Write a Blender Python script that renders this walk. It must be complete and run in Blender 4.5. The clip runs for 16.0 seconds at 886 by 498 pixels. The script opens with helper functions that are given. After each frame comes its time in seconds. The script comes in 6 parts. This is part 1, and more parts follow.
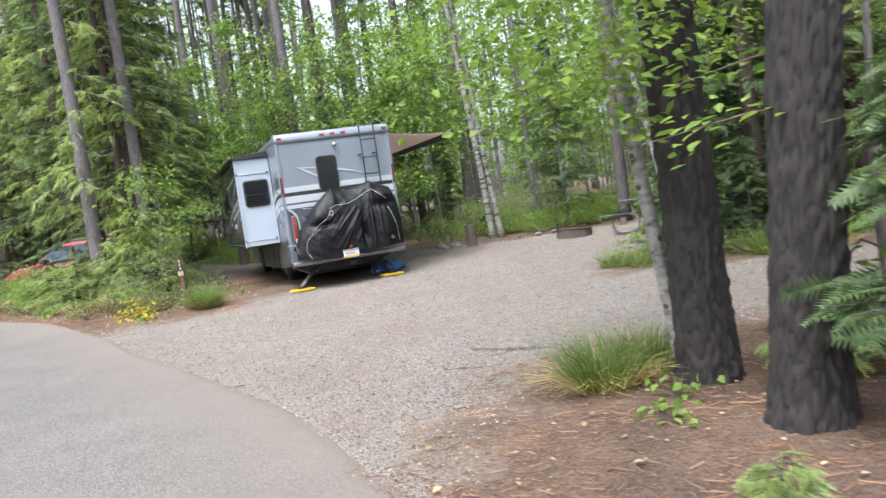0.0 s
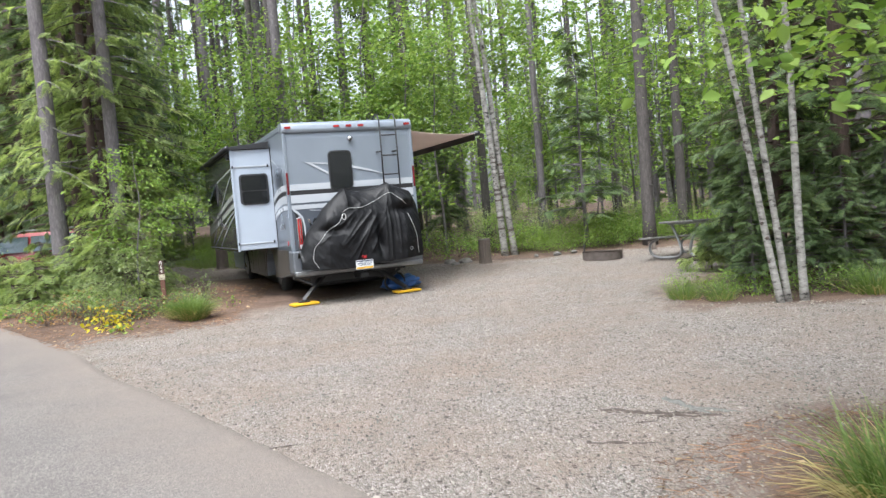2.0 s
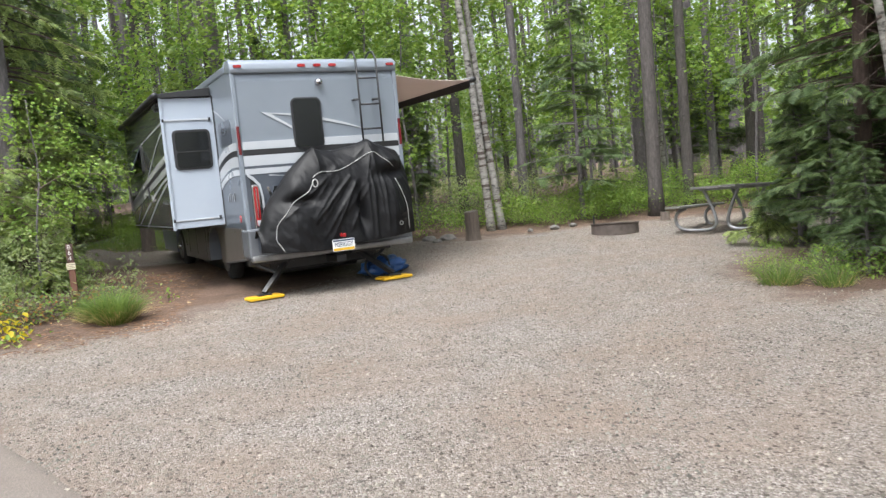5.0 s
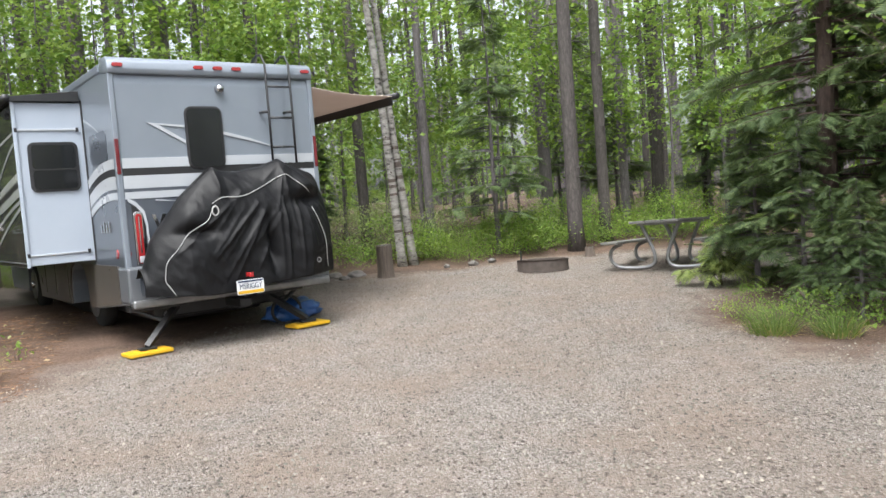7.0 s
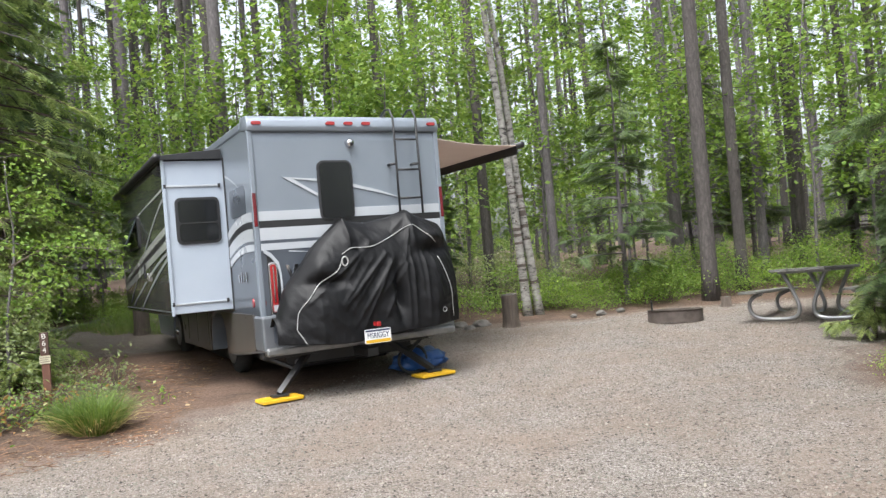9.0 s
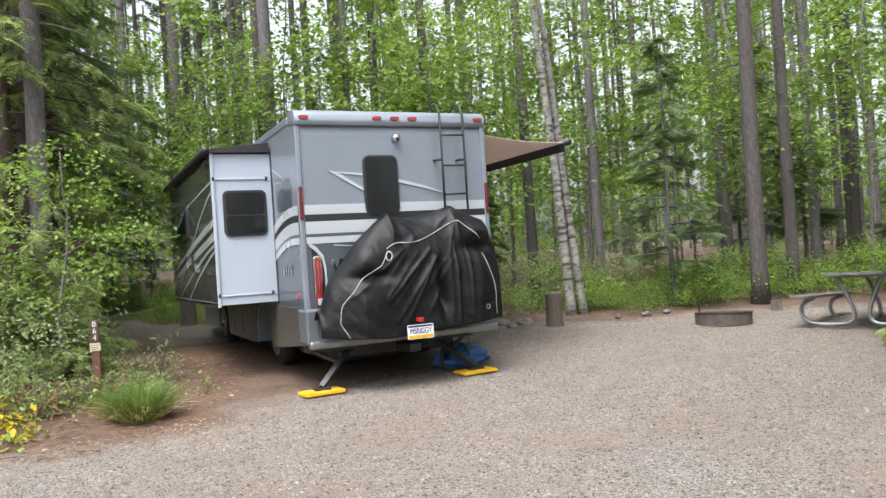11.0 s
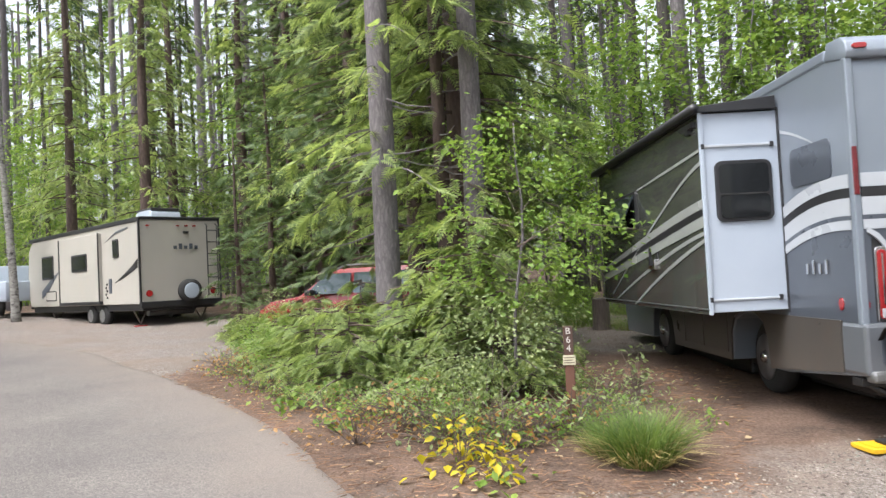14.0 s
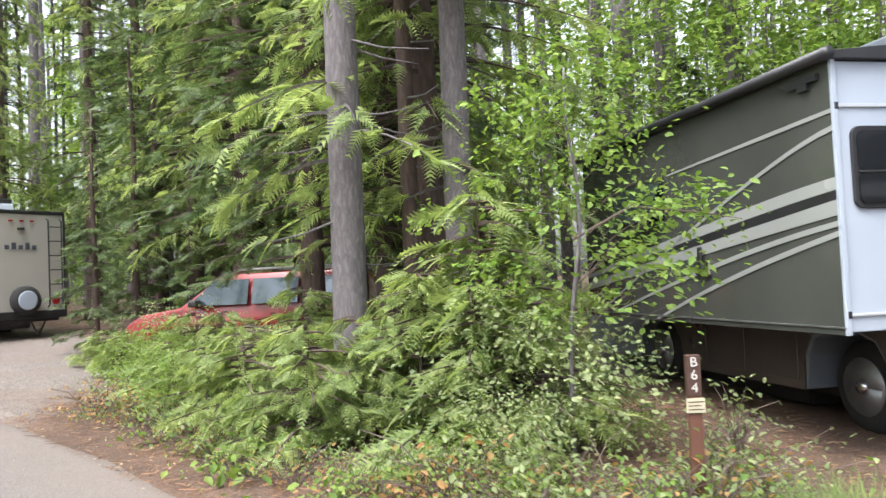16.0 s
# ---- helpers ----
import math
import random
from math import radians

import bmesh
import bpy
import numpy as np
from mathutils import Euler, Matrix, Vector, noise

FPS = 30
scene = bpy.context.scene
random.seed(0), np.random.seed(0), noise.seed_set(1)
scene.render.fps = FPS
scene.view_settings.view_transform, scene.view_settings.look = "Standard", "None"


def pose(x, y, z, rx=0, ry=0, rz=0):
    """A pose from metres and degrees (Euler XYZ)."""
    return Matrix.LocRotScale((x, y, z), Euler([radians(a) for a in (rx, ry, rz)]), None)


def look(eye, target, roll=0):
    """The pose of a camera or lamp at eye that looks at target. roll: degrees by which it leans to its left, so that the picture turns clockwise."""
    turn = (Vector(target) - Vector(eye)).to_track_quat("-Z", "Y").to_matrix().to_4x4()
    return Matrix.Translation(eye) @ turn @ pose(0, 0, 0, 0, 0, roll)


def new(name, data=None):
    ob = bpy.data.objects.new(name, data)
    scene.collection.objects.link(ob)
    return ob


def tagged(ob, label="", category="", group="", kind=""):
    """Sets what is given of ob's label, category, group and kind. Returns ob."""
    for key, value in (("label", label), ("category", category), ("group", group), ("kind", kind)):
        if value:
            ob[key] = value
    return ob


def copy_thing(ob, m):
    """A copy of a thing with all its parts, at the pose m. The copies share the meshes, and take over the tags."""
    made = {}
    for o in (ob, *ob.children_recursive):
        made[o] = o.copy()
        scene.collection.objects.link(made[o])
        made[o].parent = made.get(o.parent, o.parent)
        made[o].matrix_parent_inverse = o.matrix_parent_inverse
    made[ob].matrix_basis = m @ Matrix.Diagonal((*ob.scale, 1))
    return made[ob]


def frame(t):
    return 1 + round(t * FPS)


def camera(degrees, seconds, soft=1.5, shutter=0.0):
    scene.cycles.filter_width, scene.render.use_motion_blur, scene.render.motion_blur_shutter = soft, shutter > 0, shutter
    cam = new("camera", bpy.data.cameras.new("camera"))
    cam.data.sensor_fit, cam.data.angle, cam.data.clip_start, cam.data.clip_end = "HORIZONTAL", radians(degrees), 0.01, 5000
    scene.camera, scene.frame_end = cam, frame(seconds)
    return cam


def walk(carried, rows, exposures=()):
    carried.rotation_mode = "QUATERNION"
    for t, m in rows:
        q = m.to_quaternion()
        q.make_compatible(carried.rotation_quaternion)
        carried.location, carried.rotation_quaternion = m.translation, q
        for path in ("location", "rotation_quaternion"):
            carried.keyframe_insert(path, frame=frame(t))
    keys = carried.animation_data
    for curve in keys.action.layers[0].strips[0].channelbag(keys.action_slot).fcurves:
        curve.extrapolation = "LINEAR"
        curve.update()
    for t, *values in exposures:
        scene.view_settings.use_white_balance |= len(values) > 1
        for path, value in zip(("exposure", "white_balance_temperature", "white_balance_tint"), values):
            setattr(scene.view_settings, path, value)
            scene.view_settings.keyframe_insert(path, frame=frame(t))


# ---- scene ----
cam = camera(58.7, 16.0, soft=1.4, shutter=0.3)
PATH = [
    (0, (0.006, 0.047, 1.49), (-0.002, 2.044, 1.371), -8.2),
    (0.5, (-0.318, 0.587, 1.482), (-0.4, 2.583, 1.388), -7.2),
    (1, (-0.652, 1.097, 1.53), (-0.76, 3.093, 1.456), -6.7),
    (1.5, (-0.977, 1.586, 1.529), (-0.982, 3.582, 1.407), -5.0),
    (2, (-1.24, 2.139, 1.546), (-1.134, 4.134, 1.449), -4.8),
    (2.5, (-1.499, 2.571, 1.582), (-1.358, 4.565, 1.509), -5.5),
    (3, (-1.655, 3.088, 1.522), (-1.458, 5.074, 1.382), -4.7),
    (5.5, (-2.161, 5.805, 1.478), (-1.825, 7.769, 1.298), -5.8),
    (6, (-2.266, 6.341, 1.5), (-1.831, 8.285, 1.323), -5.7),
    (6.5, (-2.391, 6.721, 1.483), (-1.883, 8.646, 1.294), -5.6),
    (7, (-2.457, 7.016, 1.522), (-1.853, 8.918, 1.396), -4.4),
    (7.5, (-2.465, 7.107, 1.522), (-1.949, 9.039, 1.485), -4.8),
    (8, (-2.451, 7.096, 1.529), (-2.02, 9.049, 1.538), -5.1),
    (8.5, (-2.448, 7.098, 1.532), (-2.089, 9.065, 1.559), -5.1),
    (9, (-2.453, 7.107, 1.536), (-2.143, 9.082, 1.557), -4.8),
    (11.5, (-2.469, 7.203, 1.524), (-2.36, 9.199, 1.553), -2.8),
    (12, (-2.729, 7.493, 1.558), (-3.132, 9.448, 1.676), 0.3),
    (12.5, (-3.054, 7.821, 1.56), (-3.645, 9.731, 1.57), -0.4),
    (13, (-3.413, 8.304, 1.609), (-4.057, 10.197, 1.638), -2.7),
    (13.5, (-3.823, 8.771, 1.588), (-4.5, 10.652, 1.658), -3.4),
    (14, (-4.226, 9.291, 1.557), (-4.868, 11.184, 1.633), -2.9),
    (14.5, (-4.743, 9.79, 1.537), (-5.383, 11.685, 1.553), -0.9),
    (15, (-5.231, 10.301, 1.533), (-5.762, 12.229, 1.543), 0.9),
    (15.5, (-5.729, 10.835, 1.569), (-6.092, 12.802, 1.612), -1.2),
    (16, (-6.258, 11.376, 1.582), (-6.52, 13.357, 1.666), -2.6),
]
walk(cam, [(t, look(eye, target, roll)) for t, eye, target, roll in PATH],
     exposures=[(0.0, 1.7, 5950, 8), (3.0, 1.58, 6100, 8), (6.0, 1.53, 6250, 8), (13.5, 1.53, 6250, 10), (16.0, 1.8, 6200, 11)])

# ---- light: bright overcast above a forest clearing ----
world = bpy.data.worlds.new("sky")
scene.world = world
world.use_nodes = True
wn, wl = world.node_tree.nodes, world.node_tree.links
sky = wn.new("ShaderNodeTexSky")
sky.sky_type, sky.sun_disc = "NISHITA", False
sky.sun_elevation, sky.sun_rotation = radians(63), radians(210)
sky.air_density, sky.dust_density, sky.ozone_density = 1.0, 6.0, 0.6
soften = wn.new("ShaderNodeHueSaturation")
soften.inputs["Saturation"].default_value = 0.3
wl.new(sky.outputs[0], soften.inputs["Color"])
wl.new(soften.outputs[0], wn["Background"].inputs["Color"])
wn["Background"].inputs["Strength"].default_value = 0.15
sun_data = bpy.data.lights.new("sun", "SUN")
sun_data.energy, sun_data.angle, sun_data.color = 1.15, radians(40), (1.0, 0.97, 0.93)
sun = new("sun", sun_data)
sun.matrix_world = look((-6.5, -11, 26), (0, 0, 0))


# ---- materials ----
def nodes_of(name):
    m = bpy.data.materials.new(name)
    m.use_nodes = True
    t = m.node_tree
    return m, t.nodes, t.links, t.nodes["Principled BSDF"]


def ramp(nd, stops):
    r = nd.new("ShaderNodeValToRGB")
    e = r.color_ramp.elements
    while len(e) < len(stops):
        e.new(0.5)
    for k, (p, c) in zip(e, stops):
        k.position, k.color = p, (*c, 1) if len(c) == 3 else c
    return r


def noise_tex(nd, lk, scale, detail=5, coords="Object", stretch=None, rough=0.55):
    c = nd.new("ShaderNodeTexCoord")
    n = nd.new("ShaderNodeTexNoise")
    n.inputs["Scale"].default_value, n.inputs["Detail"].default_value, n.inputs["Roughness"].default_value = scale, detail, rough
    if stretch:
        mp = nd.new("ShaderNodeMapping")
        mp.inputs["Scale"].default_value = stretch
        lk.new(c.outputs[coords], mp.inputs[0])
        lk.new(mp.outputs[0], n.inputs["Vector"])
    else:
        lk.new(c.outputs[coords], n.inputs["Vector"])
    return n


def mixc(nd, lk, fac, a, b, mode="MIX"):
    x = nd.new("ShaderNodeMix")
    x.data_type, x.blend_type = "RGBA", mode
    for sock, val in ((x.inputs["Factor"], fac), (x.inputs["A"], a), (x.inputs["B"], b)):
        if hasattr(val, "is_linked"):
            lk.new(val, sock)
        elif isinstance(val, tuple):
            sock.default_value = (*val, 1)
        else:
            sock.default_value = val
    return x.outputs["Result"]


def surface(name, c1, c2, scale=3.0, rough=0.6, metal=0.0, bump=0.1, bscale=60.0, stretch=None, dirt=None, coat=0.0):
    """A surface of two tones in large patches, fine grain, and optional dirt tone."""
    m, nd, lk, p = nodes_of(name)
    n = noise_tex(nd, lk, scale, 6, stretch=stretch)
    r = ramp(nd, [(0.3, c1), (0.7, c2)])
    lk.new(n.outputs["Fac"], r.inputs[0])
    col = r.outputs[0]
    fine = noise_tex(nd, lk, bscale, 4, stretch=stretch)
    if dirt:
        d = noise_tex(nd, lk, scale * 2.7, 8, stretch=stretch, rough=0.7)
        dr = ramp(nd, [(0.52, (0, 0, 0)), (0.75, (1, 1, 1))])
        lk.new(d.outputs["Fac"], dr.inputs[0])
        col = mixc(nd, lk, dr.outputs[0], col, dirt)
    lk.new(col, p.inputs["Base Color"])
    rr = nd.new("ShaderNodeMapRange")
    rr.inputs["To Min"].default_value, rr.inputs["To Max"].default_value = max(0.02, rough - 0.1), min(1, rough + 0.1)
    lk.new(n.outputs["Fac"], rr.inputs["Value"])
    lk.new(rr.outputs[0], p.inputs["Roughness"])
    p.inputs["Metallic"].default_value = metal
    p.inputs["Coat Weight"].default_value = coat
    if bump:
        b = nd.new("ShaderNodeBump")
        b.inputs["Strength"].default_value, b.inputs["Distance"].default_value = bump, 0.02
        lk.new(fine.outputs["Fac"], b.inputs["Height"])
        lk.new(b.outputs[0], p.inputs["Normal"])
    return m


def leafy(name, c1, c2, through_light=0.45, rough=0.5):
    """Leaves: every leaf its own tone between two, with light shining through."""
    m, nd, lk, p = nodes_of(name)
    g = nd.new("ShaderNodeNewGeometry")
    r = ramp(nd, [(0.0, c1), (1.0, c2)])
    lk.new(g.outputs["Random Per Island"], r.inputs[0])
    n = noise_tex(nd, lk, 0.9, 2)
    v = ramp(nd, [(0.3, (0.72, 0.78, 0.72)), (0.7, (1.18, 1.12, 1.0))])
    lk.new(n.outputs["Fac"], v.inputs[0])
    col = mixc(nd, lk, 1.0, r.outputs[0], v.outputs[0], "MULTIPLY")
    lk.new(col, p.inputs["Base Color"])
    p.inputs["Roughness"].default_value = rough
    p.inputs["Specular IOR Level"].default_value = 0.3
    tr = nd.new("ShaderNodeBsdfTranslucent")
    lk.new(mixc(nd, lk, 1.0, col, (1.2, 1.2, 0.8), "MULTIPLY"), tr.inputs["Color"])
    ms = nd.new("ShaderNodeMixShader")
    ms.inputs[0].default_value = through_light
    lk.new(p.outputs[0], ms.inputs[1])
    lk.new(tr.outputs[0], ms.inputs[2])
    lk.new(ms.outputs[0], nd["Material Output"].inputs["Surface"])
    return m


def bark(name, c_dark, c_light, scale=9.0, depth=0.03, lichen=None, plates=False):
    m, nd, lk, p = nodes_of(name)
    vo = nd.new("ShaderNodeTexVoronoi")
    vo.feature = "DISTANCE_TO_EDGE"
    vo.inputs["Scale"].default_value = scale
    c = nd.new("ShaderNodeTexCoord")
    mp = nd.new("ShaderNodeMapping")
    mp.inputs["Scale"].default_value = (1.6, 1.6, 0.4)
    wob = noise_tex(nd, lk, 6.0, 4)
    lk.new(c.outputs["Object"], mp.inputs[0])
    lk.new(mixc(nd, lk, 0.14, mp.outputs[0], wob.outputs["Color"]), vo.inputs["Vector"])
    n = noise_tex(nd, lk, 14.0, 8, stretch=(1.5, 1.5, 0.5))
    r = ramp(nd, [(0.0, c_dark), (0.25, tuple(0.6 * a + 0.4 * b for a, b in zip(c_dark, c_light))), (0.6, c_light)])
    lk.new(mixc(nd, lk, 0.5, vo.outputs["Distance"], n.outputs["Fac"]), r.inputs[0])
    col = r.outputs[0]
    if lichen:
        ln = noise_tex(nd, lk, 2.2, 6)
        lr = ramp(nd, [(0.56, (0, 0, 0)), (0.7, (1, 1, 1))])
        lk.new(ln.outputs["Fac"], lr.inputs[0])
        col = mixc(nd, lk, lr.outputs[0], col, lichen)
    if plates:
        # Furrows coloured near-black: dark cork, plus crease shade put into the colour.
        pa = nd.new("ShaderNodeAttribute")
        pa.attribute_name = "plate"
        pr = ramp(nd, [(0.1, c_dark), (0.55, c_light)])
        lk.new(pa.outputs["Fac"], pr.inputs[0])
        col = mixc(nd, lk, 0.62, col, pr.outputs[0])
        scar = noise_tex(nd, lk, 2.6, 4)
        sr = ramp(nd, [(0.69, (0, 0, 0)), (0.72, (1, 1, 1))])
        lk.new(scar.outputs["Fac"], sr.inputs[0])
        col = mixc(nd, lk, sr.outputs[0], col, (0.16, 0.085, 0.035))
    lk.new(col, p.inputs["Base Color"])
    p.inputs["Roughness"].default_value = 0.92
    b = nd.new("ShaderNodeBump")
    b.inputs["Strength"].default_value, b.inputs["Distance"].default_value = 0.9, depth
    lk.new(mixc(nd, lk, 0.5, vo.outputs["Distance"], n.outputs["Fac"]), b.inputs["Height"])
    lk.new(b.outputs[0], p.inputs["Normal"])
    return m


def birch_bark():
    m, nd, lk, p = nodes_of("birch_bark")
    n = noise_tex(nd, lk, 5.0, 6, stretch=(1.3, 1.3, 3.0), rough=0.7)
    r = ramp(nd, [(0.37, (0.025, 0.022, 0.02)), (0.45, (0.165, 0.155, 0.14)), (0.62, (0.28, 0.27, 0.25))])
    lk.new(n.outputs["Fac"], r.inputs[0])
    big = noise_tex(nd, lk, 1.3, 4)
    br = ramp(nd, [(0.6, (0, 0, 0)), (0.68, (1, 1, 1))])
    lk.new(big.outputs["Fac"], br.inputs[0])
    lk.new(mixc(nd, lk, br.outputs[0], r.outputs[0], (0.1, 0.08, 0.07)), p.inputs["Base Color"])
    p.inputs["Roughness"].default_value = 0.75
    return m


def ground_mat():
    """Needle litter and soil; crushed gravel where the sheet's gravel distance says so."""
    m, nd, lk, p = nodes_of("ground")
    at = nd.new("ShaderNodeAttribute")
    at.attribute_name = "gravel"
    edge = noise_tex(nd, lk, 1.1, 6)
    add = nd.new("ShaderNodeMath")
    add.operation = "MULTIPLY_ADD"
    lk.new(edge.outputs["Fac"], add.inputs[0])
    add.inputs[1].default_value = 2.2
    lk.new(at.outputs["Fac"], add.inputs[2])
    mask = ramp(nd, [(0.0, (0, 0, 0)), (1.0, (1, 1, 1))])
    mr = nd.new("ShaderNodeMapRange")
    mr.inputs["From Min"].default_value, mr.inputs["From Max"].default_value = 0.75, 1.45
    lk.new(add.outputs[0], mr.inputs["Value"])
    lk.new(mr.outputs[0], mask.inputs[0])
    # gravel stones
    vo = nd.new("ShaderNodeTexVoronoi")
    vo.inputs["Scale"].default_value = 95.0
    c = nd.new("ShaderNodeTexCoord")
    lk.new(c.outputs["Object"], vo.inputs["Vector"])
    sep = nd.new("ShaderNodeSeparateColor")
    lk.new(vo.outputs["Color"], sep.inputs[0])
    stones = ramp(nd, [(0.0, (0.10, 0.083, 0.074)), (0.45, (0.19, 0.167, 0.15)), (0.8, (0.26, 0.236, 0.214)), (1.0, (0.37, 0.345, 0.32))])
    lk.new(sep.outputs[0], stones.inputs[0])
    vo2 = nd.new("ShaderNodeTexVoronoi")
    vo2.inputs["Scale"].default_value = 48.0
    lk.new(c.outputs["Object"], vo2.inputs["Vector"])
    sep2 = nd.new("ShaderNodeSeparateColor")
    lk.new(vo2.outputs["Color"], sep2.inputs[0])
    lumps = ramp(nd, [(0.0, (0.32, 0.3, 0.28)), (0.09, (0.85, 0.84, 0.83)), (0.2, (1.0, 1.0, 1.0)), (0.9, (1.02, 1.02, 1.02)), (1.0, (1.35, 1.35, 1.35))])
    lk.new(sep2.outputs[1], lumps.inputs[0])
    mott = noise_tex(nd, lk, 4.5, 6, rough=0.7)
    mo = ramp(nd, [(0.32, (0.87, 0.85, 0.83)), (0.5, (1.0, 1.0, 1.0)), (0.7, (1.08, 1.07, 1.06))])
    lk.new(mott.outputs["Fac"], mo.inputs[0])
    dust = noise_tex(nd, lk, 0.7, 8, rough=0.65)
    dr = ramp(nd, [(0.38, (0, 0, 0)), (0.66, (1, 1, 1))])
    lk.new(dust.outputs["Fac"], dr.inputs[0])
    tan = noise_tex(nd, lk, 90.0, 3)
    tr = ramp(nd, [(0.3, (0.15, 0.112, 0.088)), (0.7, (0.25, 0.2, 0.165))])
    lk.new(tan.outputs["Fac"], tr.inputs[0])
    half = nd.new("ShaderNodeMath")
    half.operation = "MULTIPLY"
    half.inputs[1].default_value = 0.8
    lk.new(dr.outputs[0], half.inputs[0])
    grav = mixc(nd, lk, half.outputs[0], stones.outputs[0], tr.outputs[0])
    grav = mixc(nd, lk, 1.0, grav, lumps.outputs[0], "MULTIPLY")
    grav = mixc(nd, lk, 1.0, grav, mo.outputs[0], "MULTIPLY")
    # litter
    ln = noise_tex(nd, lk, 38.0, 8, stretch=(1, 1, 1), rough=0.75)
    lr = ramp(nd, [(0.3, (0.034, 0.023, 0.018)), (0.5, (0.098, 0.067, 0.051)), (0.7, (0.19, 0.14, 0.112))])
    lk.new(ln.outputs["Fac"], lr.inputs[0])
    ln2 = noise_tex(nd, lk, 1.7, 5)
    l2 = ramp(nd, [(0.35, (0.75, 0.75, 0.75)), (0.65, (1.25, 1.2, 1.15))])
    lk.new(ln2.outputs["Fac"], l2.inputs[0])
    litter = mixc(nd, lk, 1.0, lr.outputs[0], l2.outputs[0], "MULTIPLY")
    lk.new(mixc(nd, lk, mask.outputs[0], litter, grav), p.inputs["Base Color"])
    p.inputs["Roughness"].default_value = 0.95
    p.inputs["Specular IOR Level"].default_value = 0.2
    b = nd.new("ShaderNodeBump")
    b.inputs["Strength"].default_value, b.inputs["Distance"].default_value = 0.8, 0.02
    inv = nd.new("ShaderNodeMath")
    inv.operation = "SUBTRACT"
    inv.inputs[0].default_value = 1.0
    lk.new(vo.outputs["Distance"], inv.inputs[1])
    lk.new(mixc(nd, lk, mask.outputs[0], ln.outputs["Color"], inv.outputs[0]), b.inputs["Height"])
    lk.new(b.outputs[0], p.inputs["Normal"])
    return m


def asphalt_mat():
    """Worn paving: pale and dark chips, broad stains, and dust and grit blown in from its edge."""
    m, nd, lk, p = nodes_of("asphalt")
    chips = nd.new("ShaderNodeTexVoronoi")
    chips.inputs["Scale"].default_value = 130.0
    c = nd.new("ShaderNodeTexCoord")
    lk.new(c.outputs["Object"], chips.inputs["Vector"])
    sep = nd.new("ShaderNodeSeparateColor")
    lk.new(chips.outputs["Color"], sep.inputs[0])
    cr = ramp(nd, [(0.0, (0.075, 0.07, 0.068)), (0.6, (0.13, 0.12, 0.114)), (1.0, (0.215, 0.2, 0.19))])
    lk.new(sep.outputs[0], cr.inputs[0])
    st = noise_tex(nd, lk, 0.55, 7, rough=0.65)
    sr = ramp(nd, [(0.3, (0.78, 0.77, 0.76)), (0.7, (1.14, 1.11, 1.07))])
    lk.new(st.outputs["Fac"], sr.inputs[0])
    col = mixc(nd, lk, 1.0, cr.outputs[0], sr.outputs[0], "MULTIPLY")
    at_ = nd.new("ShaderNodeAttribute")
    at_.attribute_name = "from_edge"
    en = noise_tex(nd, lk, 1.6, 8, rough=0.7)
    sub = nd.new("ShaderNodeMath")
    sub.operation = "MULTIPLY_ADD"
    lk.new(en.outputs["Fac"], sub.inputs[0])
    sub.inputs[1].default_value = -1.5
    lk.new(at_.outputs["Fac"], sub.inputs[2])
    mr = nd.new("ShaderNodeMapRange")
    mr.inputs["From Min"].default_value, mr.inputs["From Max"].default_value = -0.75, 0.35
    mr.inputs["To Min"].default_value, mr.inputs["To Max"].default_value = 0.9, 0.0
    lk.new(sub.outputs[0], mr.inputs["Value"])
    grit = noise_tex(nd, lk, 110.0, 3)
    gr = ramp(nd, [(0.35, (0.115, 0.096, 0.083)), (0.65, (0.205, 0.174, 0.151))])
    lk.new(grit.outputs["Fac"], gr.inputs[0])
    lk.new(mixc(nd, lk, mr.outputs[0], col, gr.outputs[0]), p.inputs["Base Color"])
    p.inputs["Roughness"].default_value = 0.92
    p.inputs["Specular IOR Level"].default_value = 0.25
    b = nd.new("ShaderNodeBump")
    b.inputs["Strength"].default_value, b.inputs["Distance"].default_value = 0.5, 0.006
    lk.new(chips.outputs["Distance"], b.inputs["Height"])
    lk.new(b.outputs[0], p.inputs["Normal"])
    return m


GROUND = ground_mat()
ASPHALT = asphalt_mat()
BARK = bark("pine_bark", (0.022, 0.019, 0.018), (0.11, 0.096, 0.09), 13)
BARK_GREY = bark("grey_bark", (0.045, 0.04, 0.043), (0.2, 0.178, 0.183), 16, 0.012)
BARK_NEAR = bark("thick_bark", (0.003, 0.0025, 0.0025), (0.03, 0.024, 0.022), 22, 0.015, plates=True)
ROOT_BARK = bark("root_bark", (0.02, 0.015, 0.013), (0.11, 0.085, 0.07), 16)
BARK_CEDAR = bark("cedar_bark", (0.035, 0.023, 0.02), (0.12, 0.083, 0.07), 9)
BIRCH = birch_bark()
TWIG = surface("twig", (0.08, 0.06, 0.05), (0.16, 0.12, 0.1), 8, 0.9)
LEAF = leafy("maple_leaf", (0.107, 0.19, 0.045), (0.235, 0.322, 0.085))
LEAF_LIME = leafy("lime_leaf", (0.13, 0.23, 0.045), (0.25, 0.35, 0.085))
LEAF_BUSH = leafy("bush_leaf", (0.15, 0.2, 0.1), (0.32, 0.37, 0.2))
LEAF_YELLOW = leafy("yellow_leaf", (0.42, 0.34, 0.015), (0.55, 0.47, 0.04))
LEAF_DRY = leafy("dry_leaf", (0.25, 0.13, 0.05), (0.42, 0.26, 0.13))
CEDAR = leafy("cedar_frond", (0.15, 0.21, 0.09), (0.375, 0.45, 0.195), 0.52)
